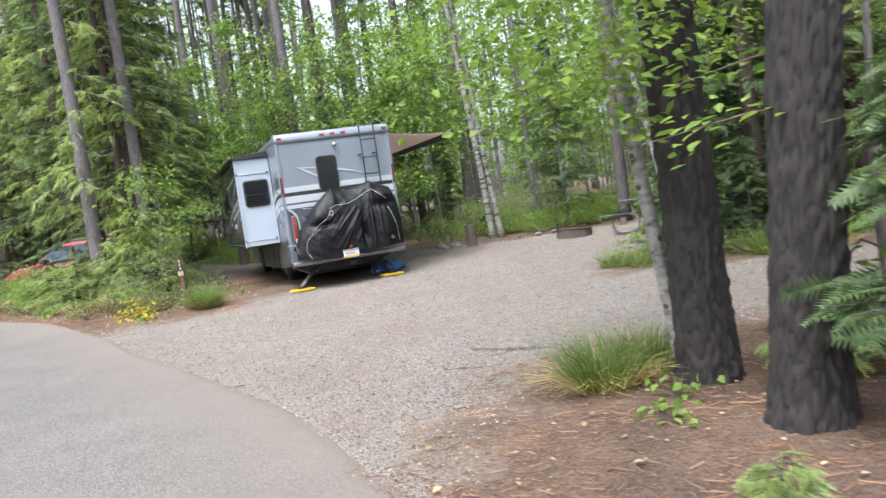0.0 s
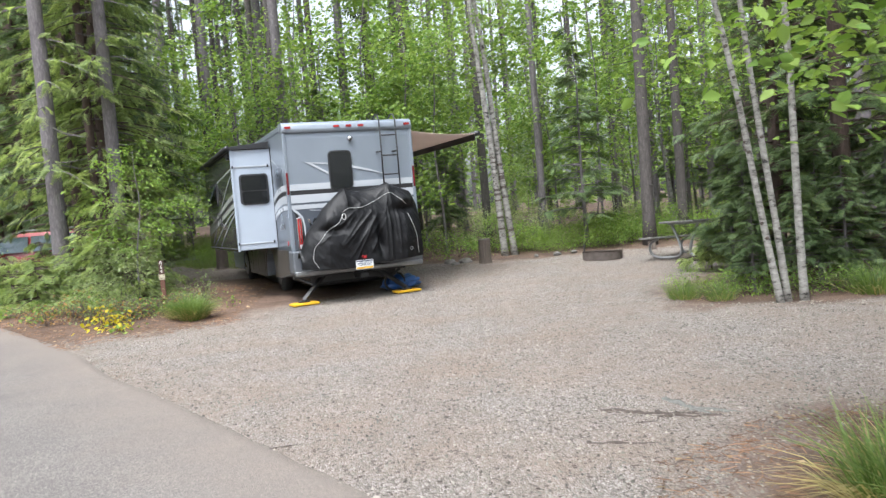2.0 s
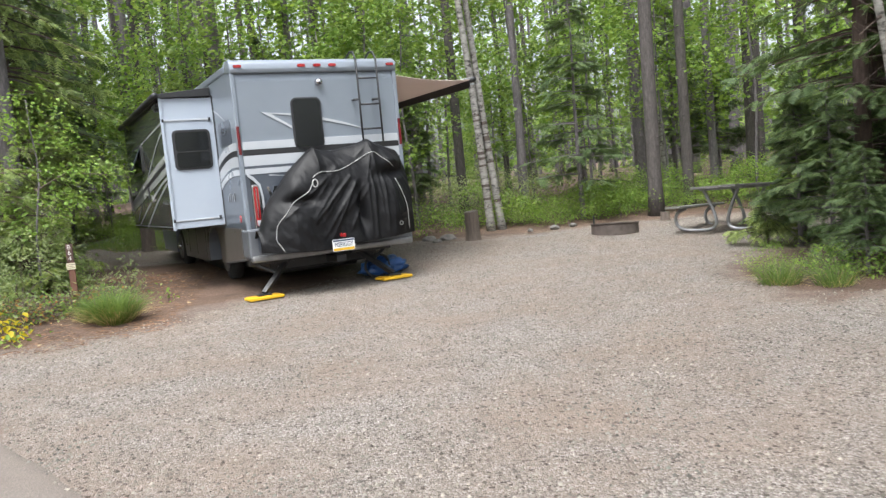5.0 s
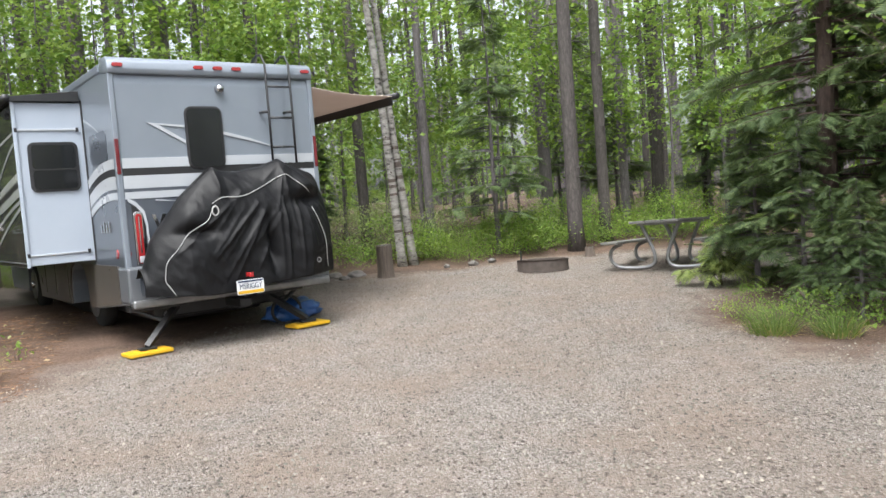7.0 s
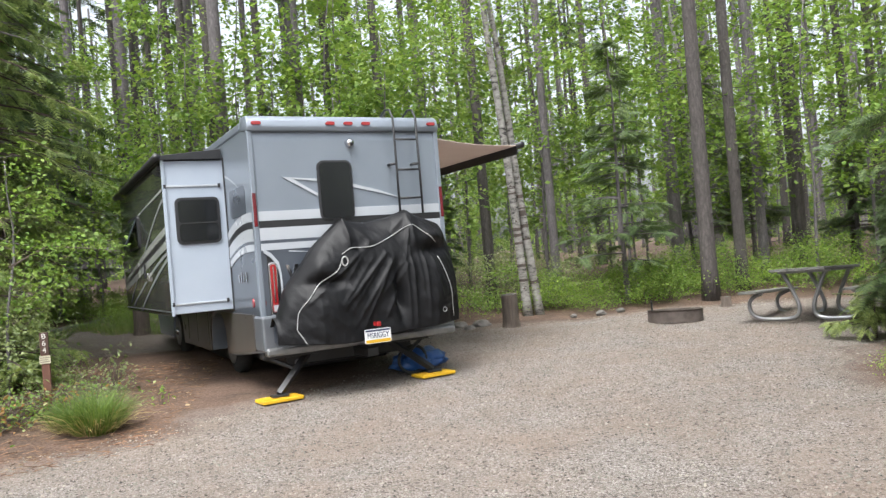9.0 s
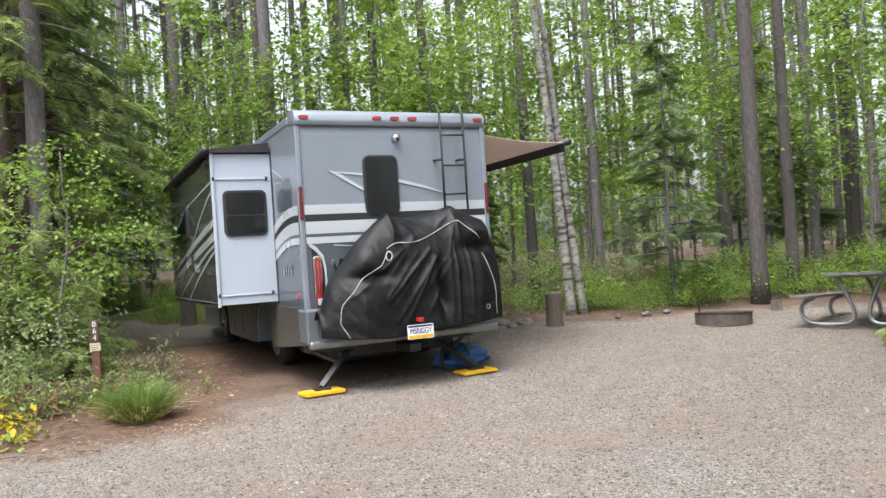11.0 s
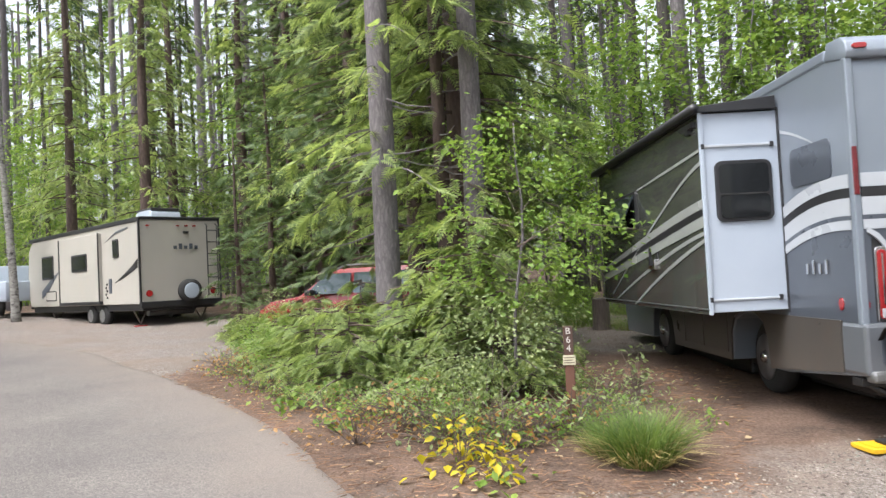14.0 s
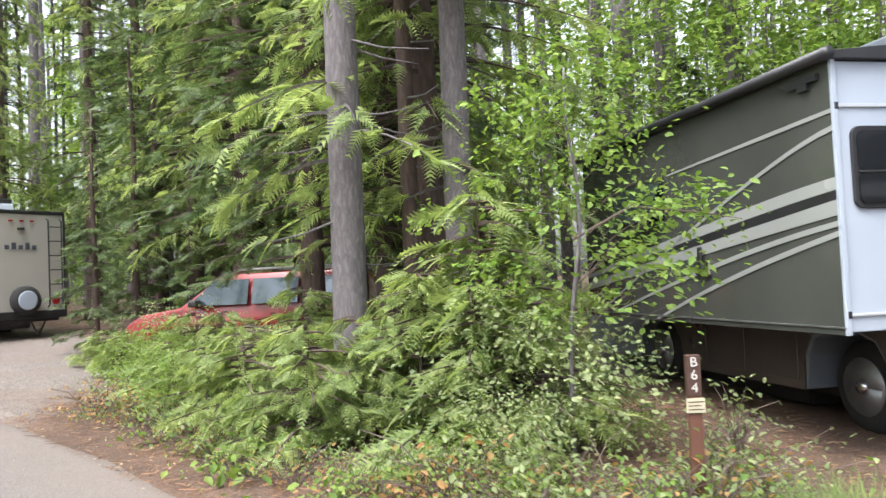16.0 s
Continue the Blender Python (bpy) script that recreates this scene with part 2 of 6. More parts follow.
CEDAR_YOUNG = leafy("young_cedar_frond", (0.15, 0.21, 0.085), (0.38, 0.45, 0.19), 0.5)
FIR = leafy("fir_needle", (0.06, 0.098, 0.046), (0.155, 0.21, 0.095), 0.36)
PINE = leafy("pine_needle", (0.04, 0.075, 0.028), (0.1, 0.15, 0.05), 0.3)
GRASS = leafy("grass_blade", (0.09, 0.15, 0.04), (0.21, 0.29, 0.09), 0.4)
GRASS_DRY = leafy("dry_grass_blade", (0.32, 0.26, 0.12), (0.48, 0.4, 0.2), 0.3)
SILVER = surface("silver_paint", (0.19, 0.217, 0.255), (0.223, 0.252, 0.292), 0.8, 0.32, 0.25, 0.02, 20, coat=0.3)
SKIRT_GREY = surface("skirt_grey_paint", (0.115, 0.124, 0.138), (0.14, 0.149, 0.163), 0.8, 0.32, 0.25, 0.02, 20, coat=0.3)
GREY_PAINT = surface("grey_paint", (0.073, 0.084, 0.103), (0.092, 0.104, 0.126), 0.8, 0.3, 0.25, 0.02, 20, coat=0.3)
SWOOSH = surface("pale_swoosh_paint", (0.25, 0.26, 0.25), (0.3, 0.31, 0.295), 0.9, 0.25, 0, 0.0, 20)
OLIVE = surface("dark_gloss_paint", (0.062, 0.066, 0.058), (0.086, 0.09, 0.08), 0.8, 0.16, 0.2, 0.02, 12, coat=0.6)
SKIRT = surface("skirt_paint", (0.085, 0.076, 0.068), (0.11, 0.1, 0.09), 1.2, 0.3, 0.3, 0.02, 20, dirt=(0.11, 0.088, 0.072), coat=0.3)
WHITE = surface("white_gel", (0.33, 0.375, 0.44), (0.375, 0.42, 0.485), 0.9, 0.3, 0, 0.02, 20, coat=0.3)
STRIPE = surface("pale_stripe", (0.36, 0.38, 0.41), (0.41, 0.43, 0.455), 0.9, 0.3, 0, 0.0, 20)
BLACK = surface("black_trim", (0.012, 0.012, 0.013), (0.022, 0.022, 0.024), 3, 0.45, 0, 0.05)
RUBBER = surface("rubber", (0.014, 0.014, 0.014), (0.03, 0.029, 0.028), 4, 0.85, 0, 0.2)
STEEL = surface("galvanised_steel", (0.2, 0.205, 0.21), (0.32, 0.32, 0.325), 7, 0.45, 0.8, 0.05)
CHROME = surface("chrome", (0.6, 0.6, 0.62), (0.75, 0.75, 0.76), 4, 0.18, 1.0, 0.0)
DARK_GLASS = surface("tinted_glass", (0.006, 0.007, 0.008), (0.012, 0.013, 0.014), 1, 0.12, 0, 0.0)
RED_LENS = surface("red_lens", (0.22, 0.012, 0.015), (0.32, 0.02, 0.02), 6, 0.2, 0, 0.05, coat=0.5)
CLOTH = surface("black_cover_cloth", (0.0028, 0.0028, 0.0034), (0.006, 0.006, 0.007), 4, 0.5, 0, 0.15, 45)
CLOTH.node_tree.nodes["Principled BSDF"].inputs["Specular IOR Level"].default_value = 0.24
DARK_RED = surface("dark_red_reflector", (0.09, 0.006, 0.01), (0.13, 0.01, 0.014), 6, 0.25, 0, 0.05, coat=0.4)
PIPING = surface("pale_piping", (0.25, 0.25, 0.25), (0.34, 0.34, 0.33), 9, 0.6)
AWNING = surface("awning_fabric", (0.42, 0.36, 0.33), (0.48, 0.42, 0.38), 2, 0.85, 0, 0.1, 90)
aw = AWNING.node_tree
glow_through = aw.nodes.new("ShaderNodeBsdfTranslucent")
glow_through.inputs["Color"].default_value = (0.55, 0.47, 0.42, 1)
aw_mix = aw.nodes.new("ShaderNodeMixShader")
aw_mix.inputs[0].default_value = 0.4
aw.links.new(aw.nodes["Principled BSDF"].outputs[0], aw_mix.inputs[1])
aw.links.new(glow_through.outputs[0], aw_mix.inputs[2])
aw.links.new(aw_mix.outputs[0], aw.nodes["Material Output"].inputs["Surface"])
YELLOW = surface("yellow_plastic", (0.52, 0.3, 0.008), (0.6, 0.37, 0.015), 5, 0.5, 0, 0.05)
BLUE_TARP = surface("blue_tarp", (0.012, 0.05, 0.16), (0.03, 0.1, 0.3), 6, 0.4, 0, 0.2, 30)
WOOD_GREY = surface("weathered_wood", (0.08, 0.08, 0.072), (0.155, 0.15, 0.138), 5, 0.85, 0, 0.3, 40, stretch=(1, 12, 12))
STUMP_WOOD = surface("stump_wood", (0.08, 0.063, 0.052), (0.15, 0.12, 0.1), 6, 0.92, 0, 0.5, 30, stretch=(5, 5, 0.6))
POST_BROWN = surface("brown_post_paint", (0.085, 0.035, 0.022), (0.13, 0.055, 0.035), 6, 0.6, 0, 0.1)
POST_DARK = surface("dark_sign_paint", (0.05, 0.025, 0.018), (0.07, 0.035, 0.025), 6, 0.55)
PAPER = surface("cream_paper", (0.42, 0.39, 0.27), (0.5, 0.46, 0.34), 14, 0.8)
INK = surface("white_lettering", (0.5, 0.48, 0.44), (0.56, 0.54, 0.5), 9, 0.6)
CREAM = surface("cream_siding", (0.35, 0.335, 0.295), (0.395, 0.375, 0.33), 0.7, 0.45, 0, 0.03, dirt=(0.38, 0.35, 0.3))
RED_PAINT = surface("red_car_paint", (0.19, 0.026, 0.025), (0.23, 0.033, 0.031), 1, 0.25, 0.1, 0.0, coat=0.6)
CAR_GLASS = surface("car_glass", (0.05, 0.07, 0.085), (0.07, 0.09, 0.105), 1, 0.1, 0.6, 0.0, coat=1.0)
RUST = surface("rusted_ring_steel", (0.075, 0.06, 0.053), (0.13, 0.108, 0.095), 8, 0.8, 0.4, 0.3)
ROCK = surface("rock", (0.09, 0.085, 0.08), (0.19, 0.178, 0.165), 5, 0.9, 0, 0.6, 25)
PLATE_WHITE = surface("plate_white", (0.66, 0.68, 0.7), (0.72, 0.73, 0.74), 20, 0.5)
NAVY = surface("navy_ink", (0.02, 0.03, 0.07), (0.03, 0.04, 0.09), 9, 0.5)

# ---- geometry helpers ----
rng = np.random.default_rng(7)


def mesh_of(name, V, F, mat, smooth=False):
    """A mesh from vertices and faces (an int array of triangles or quads, or a list of mixed faces)."""
    me = bpy.data.meshes.new(name)
    if isinstance(F, np.ndarray):
        k = F.shape[1]
        me.vertices.add(len(V))
        me.vertices.foreach_set("co", np.asarray(V, np.float32).ravel())
        me.loops.add(F.size)
        me.loops.foreach_set("vertex_index", F.astype(np.int32).ravel())
        me.polygons.add(len(F))
        me.polygons.foreach_set("loop_start", np.arange(0, F.size, k, dtype=np.int32))
        me.polygons.foreach_set("loop_total", np.full(len(F), k, np.int32))
        me.update(calc_edges=True)
        me.validate()
    else:
        me.from_pydata([tuple(map(float, v)) for v in V], [], F)
    me.materials.append(mat)
    if smooth:
        me.polygons.foreach_set("use_smooth", np.ones(len(me.polygons), bool))
    return me


def part(name, geo, mat, parent=None, label="", smooth=False):
    """One mesh object from (V, F) or a bmesh, under a thing or a part of it."""
    if isinstance(geo, bmesh.types.BMesh):
        me = bpy.data.meshes.new(name)
        geo.to_mesh(me)
        geo.free()
        me.materials.append(mat)
        if smooth:
            me.polygons.foreach_set("use_smooth", np.ones(len(me.polygons), bool))
    else:
        me = mesh_of(name, geo[0], geo[1], mat, smooth)
    ob = new(name, me)
    ob.parent = parent
    if label:
        tagged(ob, label)
    return ob


def thing(name, m, label, category, group="", kind=""):
    ob = new(name)
    ob.matrix_world = m
    ob.empty_display_size = 0.2
    return tagged(ob, label, category, group, kind)


def box(x0, x1, y0, y1, z0, z1, bevel=0.01, seg=2):
    bm = bmesh.new()
    bmesh.ops.create_cube(bm, size=1)
    for v in bm.verts:
        v.co = Vector(((x0 + x1) / 2 + v.co.x * (x1 - x0), (y0 + y1) / 2 + v.co.y * (y1 - y0), (z0 + z1) / 2 + v.co.z * (z1 - z0)))
    if bevel:
        bmesh.ops.bevel(bm, geom=bm.edges[:], offset=bevel, segments=seg, profile=0.5, affect="EDGES")
    return bm


def prism(outline, a, b, axis="y", bevel=0.0):
    """A flat outline pushed from a to b. The outline is in the two other axes, in the order x, y, z."""
    bm = bmesh.new()
    put = {"x": lambda p, h: (h, p[0], p[1]), "y": lambda p, h: (p[0], h, p[1]), "z": lambda p, h: (p[0], p[1], h)}[axis]
    lo = [bm.verts.new(put(p, a)) for p in outline]
    hi = [bm.verts.new(put(p, b)) for p in outline]
    bm.faces.new(lo)
    bm.faces.new(hi[::-1])
    n = len(outline)
    for i in range(n):
        bm.faces.new((lo[i], hi[i], hi[(i + 1) % n], lo[(i + 1) % n])[::-1])
    bmesh.ops.recalc_face_normals(bm, faces=bm.faces[:])
    if bevel:
        bmesh.ops.bevel(bm, geom=bm.edges[:], offset=bevel, segments=2, profile=0.5, affect="EDGES")
    return bm


def rounded(x0, x1, z0, z1, r, n=5):
    out = []
    for cx, cz, a0 in ((x1 - r, z1 - r, 0), (x0 + r, z1 - r, 90), (x0 + r, z0 + r, 180), (x1 - r, z0 + r, 270)):
        out += [(cx + r * math.cos(radians(a0 + 90 * i / n)), cz + r * math.sin(radians(a0 + 90 * i / n))) for i in range(n + 1)]
    return out


def tube(path, radii, sides=10, cap=True):
    path = np.asarray(path, float)
    radii = np.broadcast_to(np.asarray(radii, float), (len(path),))
    tan = np.gradient(path, axis=0)
    tan /= np.linalg.norm(tan, axis=1)[:, None]
    ref = np.eye(3)[np.argmin(np.abs(tan).max(axis=0))] + np.array([0.013, 0.017, 0.011])
    a = np.cross(tan, ref)
    a /= np.linalg.norm(a, axis=1)[:, None]
    b = np.cross(tan, a)
    ang = np.linspace(0, 2 * np.pi, sides, endpoint=False)
    V = path[:, None] + radii[:, None, None] * (np.cos(ang)[None, :, None] * a[:, None] + np.sin(ang)[None, :, None] * b[:, None])
    F = []
    for i in range(len(path) - 1):
        for j in range(sides):
            k = (j + 1) % sides
            F.append((i * sides + j, i * sides + k, (i + 1) * sides + k, (i + 1) * sides + j))
    if cap:
        F += [tuple(range(sides))[::-1], tuple((len(path) - 1) * sides + j for j in range(sides))]
    return V.reshape(-1, 3), F


def merge(*geos):
    V, F, o = [], [], 0
    for v, f in geos:
        V.append(np.asarray(v, float))
        F += [tuple(i + o for i in q) for q in f]
        o += len(v)
    return np.concatenate(V), F


def scatter(tmpl, places, dirs, ups, sizes):
    """Copies of a small template (V, tris; it points along +y, its upper side +z) as one big triangle mesh."""
    tv, tf = tmpl
    d = dirs / np.linalg.norm(dirs, axis=1)[:, None]
    s = np.cross(d, ups)
    s /= np.linalg.norm(s, axis=1)[:, None] + 1e-9
    u = np.cross(s, d)
    V = places[:, None] + sizes[:, None, None] * (tv[None, :, 0:1] * s[:, None] + tv[None, :, 1:2] * d[:, None] + tv[None, :, 2:3] * u[:, None])
    F = tf[None] + (np.arange(len(places)) * len(tv))[:, None, None]
    return V.reshape(-1, 3), F.reshape(-1, 3)


def stack(*geos):
    V, F, o = [], [], 0
    for v, f in geos:
        V.append(v)
        F.append(f + o)
        o += len(v)
    return np.concatenate(V), np.concatenate(F)


# leaf shapes, about 1 long
LEAF_T = (np.array([(0, 0, 0), (0.33, 0.38, 0.05), (0.2, 0.8, 0.02), (0, 1, -0.12), (-0.2, 0.8, 0.02), (-0.33, 0.38, 0.05)], float),
          np.array([(0, 1, 2), (0, 2, 3), (0, 3, 4), (0, 4, 5)]))
SMALL_LEAF_T = (np.array([(0, 0, 0), (0.36, 0.5, 0.05), (0, 1, -0.08), (-0.36, 0.5, 0.05)], float), np.array([(0, 1, 2), (0, 2, 3)]))


def frond(pairs, width, taper, sweep, thick, droop=0.25):
    """A flat evergreen spray: a stalk with pairs of narrow side sprigs."""
    V, F = [(0.012, 0, 0), (-0.012, 0, 0), (0, 1, -droop)], [(0, 2, 1)]
    for i in range(pairs):
        y = 0.05 + 0.9 * i / pairs
        w = width * (1 - taper * y) * (0.6 + 0.4 * min(1, 4 * y + 0.3))
        for s in (-1, 1):
            o = len(V)
            z = -droop * y * y
            V += [(0, y - thick, z), (0, y + thick, z), (s * w, y + sweep * w, z - 0.2 * w)]
            F.append((o, o + 1, o + 2) if s < 0 else (o, o + 2, o + 1))
    return np.array(V, float), np.array(F)


CEDAR_T = frond(8, 0.3, 0.7, 0.9, 0.065, 0.45)
LIGHT_T = frond(5, 0.36, 0.6, 0.5, 0.085, 0.15)
FIR_T = frond(8, 0.34, 0.6, 0.5, 0.055, 0.12)
BLADE_T = (np.array([(0.008, 0, 0), (-0.008, 0, 0), (0.007, 0.5, 0.16), (-0.007, 0.5, 0.16), (0, 1.0, -0.02)], float), np.array([(0, 2, 1), (1, 2, 3), (2, 4, 3)]))


def unit(n):
    v = rng.normal(size=(n, 3))
    return v / np.linalg.norm(v, axis=1)[:, None]


# ---- the lie of the land ----
def land(x, y):
    x, y = np.asarray(x, float), np.asarray(y, float)
    h = 0.04 * np.clip(y - 14, 0, 18) + 0.022 * np.clip(-x - 6, 0, 14)
    h = h + 0.24 * np.exp(-((x + 6.6) ** 2 + (y - 17.3) ** 2) / 3.4)
    h = h + 0.05 * np.exp(-((x - 1.7) ** 2 + (y - 4.6) ** 2) / 1.6)
    h = h - 0.2 * np.exp(-((x + 11.2) ** 2 + (y - 24.6) ** 2) / 6.0)
    h = h - 0.13 * np.exp(-((x + 20) ** 2 + (y - 28) ** 2) / 30.0)
    far = np.clip((np.hypot(x + 3, y - 12) - 30) / 60, 0, 1)
    return h + 1.2 * far * (0.5 + 0.5 * np.sin(x * 0.05 + y * 0.03))


def at(x, y, dz=0.0):
    return float(land(x, y)) + dz


def inside_distance(poly, X, Y):
    """Signed distance to a closed outline, positive inside."""
    P = np.array(poly, float)
    best, inside = np.full(X.shape, 1e9), np.zeros(X.shape, bool)
    for (ax, ay), (bx, by) in zip(P, np.roll(P, -1, 0)):
        ex, ey = bx - ax, by - ay
        t = np.clip(((X - ax) * ex + (Y - ay) * ey) / (ex * ex + ey * ey), 0, 1)
        best = np.minimum(best, np.hypot(X - ax - t * ex, Y - ay - t * ey))
        with np.errstate(divide="ignore", invalid="ignore"):
            inside ^= ((ay > Y) != (by > Y)) & (X < (bx - ax) * (Y - ay) / (by - ay) + ax)
    return np.where(inside, best, -best)


ROAD_EDGE = [(2.6, -7), (1.5, -2.5), (0.5, 1.5), (-0.42, 4.1), (-0.92, 5.3), (-1.5, 6.5), (-2.36, 7.82), (-3.25, 9.2), (-4.48, 11.0), (-5.65, 13.0), (-6.65, 14.35), (-8.1, 15.85), (-9.9, 17.5), (-11.65, 18.85), (-13.3, 19.85), (-15.1, 21.2), (-18.5, 22.9), (-26, 25), (-45, 28)]
ROAD_FAR = [(-45, 22), (-27, 19.5), (-20, 17), (-15, 14), (-10.5, 9.5), (-8, 6), (-6, 2), (-4.5, -2.5), (-3.4, -7)]
# Notch under the motorhome: brown soil, also carrying its shade in the ground colour.
SITE = [(-0.4, 3.6), (0.35, 6.3), (1.6, 7.2), (4, 7.6), (18, 7.2), (18, 10.6), (7, 11.2), (4.3, 11.5), (2.3, 12.4), (2.6, 14.2), (3.6, 15.4), (5.0, 15.7), (7.2, 16.6), (7.4, 19), (5.6, 20.4), (3.6, 20.7), (2.0, 20.5), (0.2, 20.4),
        (-1.6, 23.0), (-2.2, 20.5), (-1.9, 18.6), (-1.6, 17.4), (-2.4, 16.6), (-3.3, 16.0), (-4.0, 15.2), (-4.7, 14.6), (-5.8, 14.3), (-6.6, 14.2), (-4, 9.5)]
PATH_LEFT = [(-4.6, 21.4), (-7.0, 21.6), (-8.5, 23.2), (-9.5, 25.4), (-8.5, 26.9), (-8.0, 28.2), (-7.8, 30.0), (-6.9, 32), (-5.6, 31), (-5.9, 27), (-5.6, 25.2), (-4.2, 24)]
NEIGHBOUR = [(-11.4, 18.3), (-12.4, 20.2), (-12.6, 22.4), (-14.5, 26.5), (-24, 34), (-34, 34), (-34, 26), (-18, 22)]


def graded(lo, hi, mid_lo, mid_hi, step):
    core = np.arange(mid_lo, mid_hi + step, step)
    a = mid_lo - np.cumsum(np.geomspace(step, 60, 24))
    b = core[-1] + np.cumsum(np.geomspace(step, 60, 24))
    return np.concatenate([np.array([lo]), a[::-1][a[::-1] > lo], core, b[b < hi], np.array([hi])])


gx, gy = graded(-420, 420, -20, 10, 0.22), graded(-400, 440, -3, 28, 0.22)
GX, GY = np.meshgrid(gx, gy)
GZ = land(GX, GY)
bumps = np.array([noise.noise(Vector((x * 0.6, y * 0.6, 0))) for x, y in zip(GX.ravel(), GY.ravel())]).reshape(GX.shape)
gravel_d = np.maximum(np.maximum(inside_distance(SITE, GX, GY), inside_distance(NEIGHBOUR, GX, GY)), inside_distance(PATH_LEFT, GX, GY))
GZ = GZ + bumps * np.where(gravel_d > 0, 0.012, 0.035)
road_d = inside_distance(ROAD_EDGE + ROAD_FAR, GX, GY)
GZ = np.where(road_d > -0.5, land(GX, GY) + (GZ - land(GX, GY)) * 0.3, GZ) - 0.05 * np.clip((road_d + 0.1) / 0.5, 0, 1)
nx, ny = len(gx), len(gy)
idx = np.arange(nx * ny).reshape(ny, nx)
quads = np.stack([idx[:-1, :-1], idx[:-1, 1:], idx[1:, 1:], idx[1:, :-1]], -1).reshape(-1, 4)
ground = new("ground", mesh_of("ground", np.stack([GX, GY, GZ], -1).reshape(-1, 3), quads, GROUND, True))
attr = ground.data.attributes.new("gravel", "FLOAT", "POINT")
attr.data.foreach_set("value", np.clip(gravel_d, -3, 3).ravel().astype(np.float32))
tagged(ground, "brown needle litter and pale crushed gravel under the trees", "ground", kind="structure")


def road_mesh():
    """The paved lane: rows across it, following the land, with a worn edge."""
    def along(line, n):
        P = np.array(line, float)
        s = np.concatenate([[0], np.cumsum(np.hypot(*np.diff(P, axis=0).T))])
        q = np.linspace(0, s[-1], n)
        return np.stack([np.interp(q, s, P[:, 0]), np.interp(q, s, P[:, 1])], -1)
    n, k = 700, 18
    R, L = along(ROAD_EDGE, n), along(ROAD_FAR[::-1], n)
    wob = np.array([0.12 * noise.noise(Vector((i * 0.05, 3.3, 0))) + 0.05 * noise.noise(Vector((i * 0.25, 7.3, 0))) for i in range(n)])
    share = np.concatenate([[0, 0.012, 0.03, 0.06, 0.1, 0.15], np.linspace(0.22, 1, k - 6)])
    t = share[None, :, None]
    P = R[:, None] * (1 - t) + L[:, None] * t
    P[:, 0, 0] += wob
    Z = land(P[..., 0], P[..., 1]) + 0.022
    Z[:, 0] -= 0.045
    Z[:, 1] -= 0.012
    Z[:, -1] -= 0.05
    V = np.concatenate([P, Z[..., None]], -1).reshape(-1, 3)
    ii = np.arange(n * k).reshape(n, k)
    F = np.stack([ii[:-1, :-1], ii[1:, :-1], ii[1:, 1:], ii[:-1, 1:]], -1).reshape(-1, 4)
    ob = new("road", mesh_of("road", V, F[:, ::-1], ASPHALT, True))
    e = ob.data.attributes.new("from_edge", "FLOAT", "POINT")
    e.data.foreach_set("value", np.repeat((share * 5.2)[None], n, 0).ravel().astype(np.float32))
    return tagged(ob, "grey worn asphalt campground road", "road", kind="structure")


road_mesh()

# ---- trees ----
def trunk_geo(height, r0, r1, lean=(0, 0), wob=0.03, rings=14, sides=12, flare=0.3):
    h = np.linspace(0, 1, rings) ** 1.3
    ph = rng.uniform(0, 6, 4)
    path = np.stack([lean[0] * h * height + wob * np.sin(h * 9 + ph[0]) * h, lean[1] * h * height + wob * np.sin(h * 7 + ph[1]) * h, h * height - 0.12], -1)
    rad = r0 + (r1 - r0) * h
    rad = rad * (1 + flare * np.exp(-h * height / 0.25))
    return tube(path, rad, sides), path


def knots(path, n, r, length, lo=0.08, hi=0.6):
    """Dead branch stubs up a trunk."""
    geos = []
    for _ in range(n):
        t = rng.uniform(lo, hi)
        i = t * (len(path) - 1)
        p = path[int(i)] + (path[min(int(i) + 1, len(path) - 1)] - path[int(i)]) * (i - int(i))
        a = rng.uniform(0, 6.28)
        d = np.array([math.cos(a), math.sin(a), rng.uniform(-0.35, 0.15)]) * length * rng.uniform(0.3, 1)
        geos.append(tube([p, p + d * 0.5 + (0, 0, -0.02), p + d], [r, r * 0.7, r * 0.2], 5, False))
    return merge(*geos)


def evergreen_boughs(z0, z1, reach0, reach1, n, tmpl, size, droop, bare=0.15, per=16, center=(0, 0), spread=0.16, steps=5):
    """Limbs and their sprays between two heights. Gives the limbs and the foliage."""
    limbs, P, D, U, S = [], [], [], [], []
    for _ in range(n):
        t = rng.uniform() ** 0.85
        z = z0 + (z1 - z0) * t
        reach = (reach0 + (reach1 - reach0) * t) * rng.uniform(0.65, 1.12)
        a = rng.uniform(0, 2 * math.pi)
        out = np.array([math.cos(a), math.sin(a), 0])
        side = np.array([-out[1], out[0], 0])
        q = np.linspace(0, 1, steps)
        sag = -droop * reach * q ** 1.6 + 0.1 * reach * q
        path = np.array([center[0], center[1], z]) + out * (q * reach)[:, None] + np.array([0, 0, 1]) * sag[:, None] + side * (rng.uniform(-0.15, 0.15) * reach * q ** 2)[:, None]
        limbs.append(tube(path, np.linspace(0.012 + 0.008 * reach, 0.004, steps), 3, False))
        k = max(4, int(per * reach / max(reach0, 0.1)))
        tt = rng.uniform(bare, 1.0, k) ** 0.8
        pos = np.stack([np.interp(tt, q, path[:, j]) for j in range(3)], -1)
        s = np.where(rng.uniform(size=k) < 0.5, -1.0, 1.0)
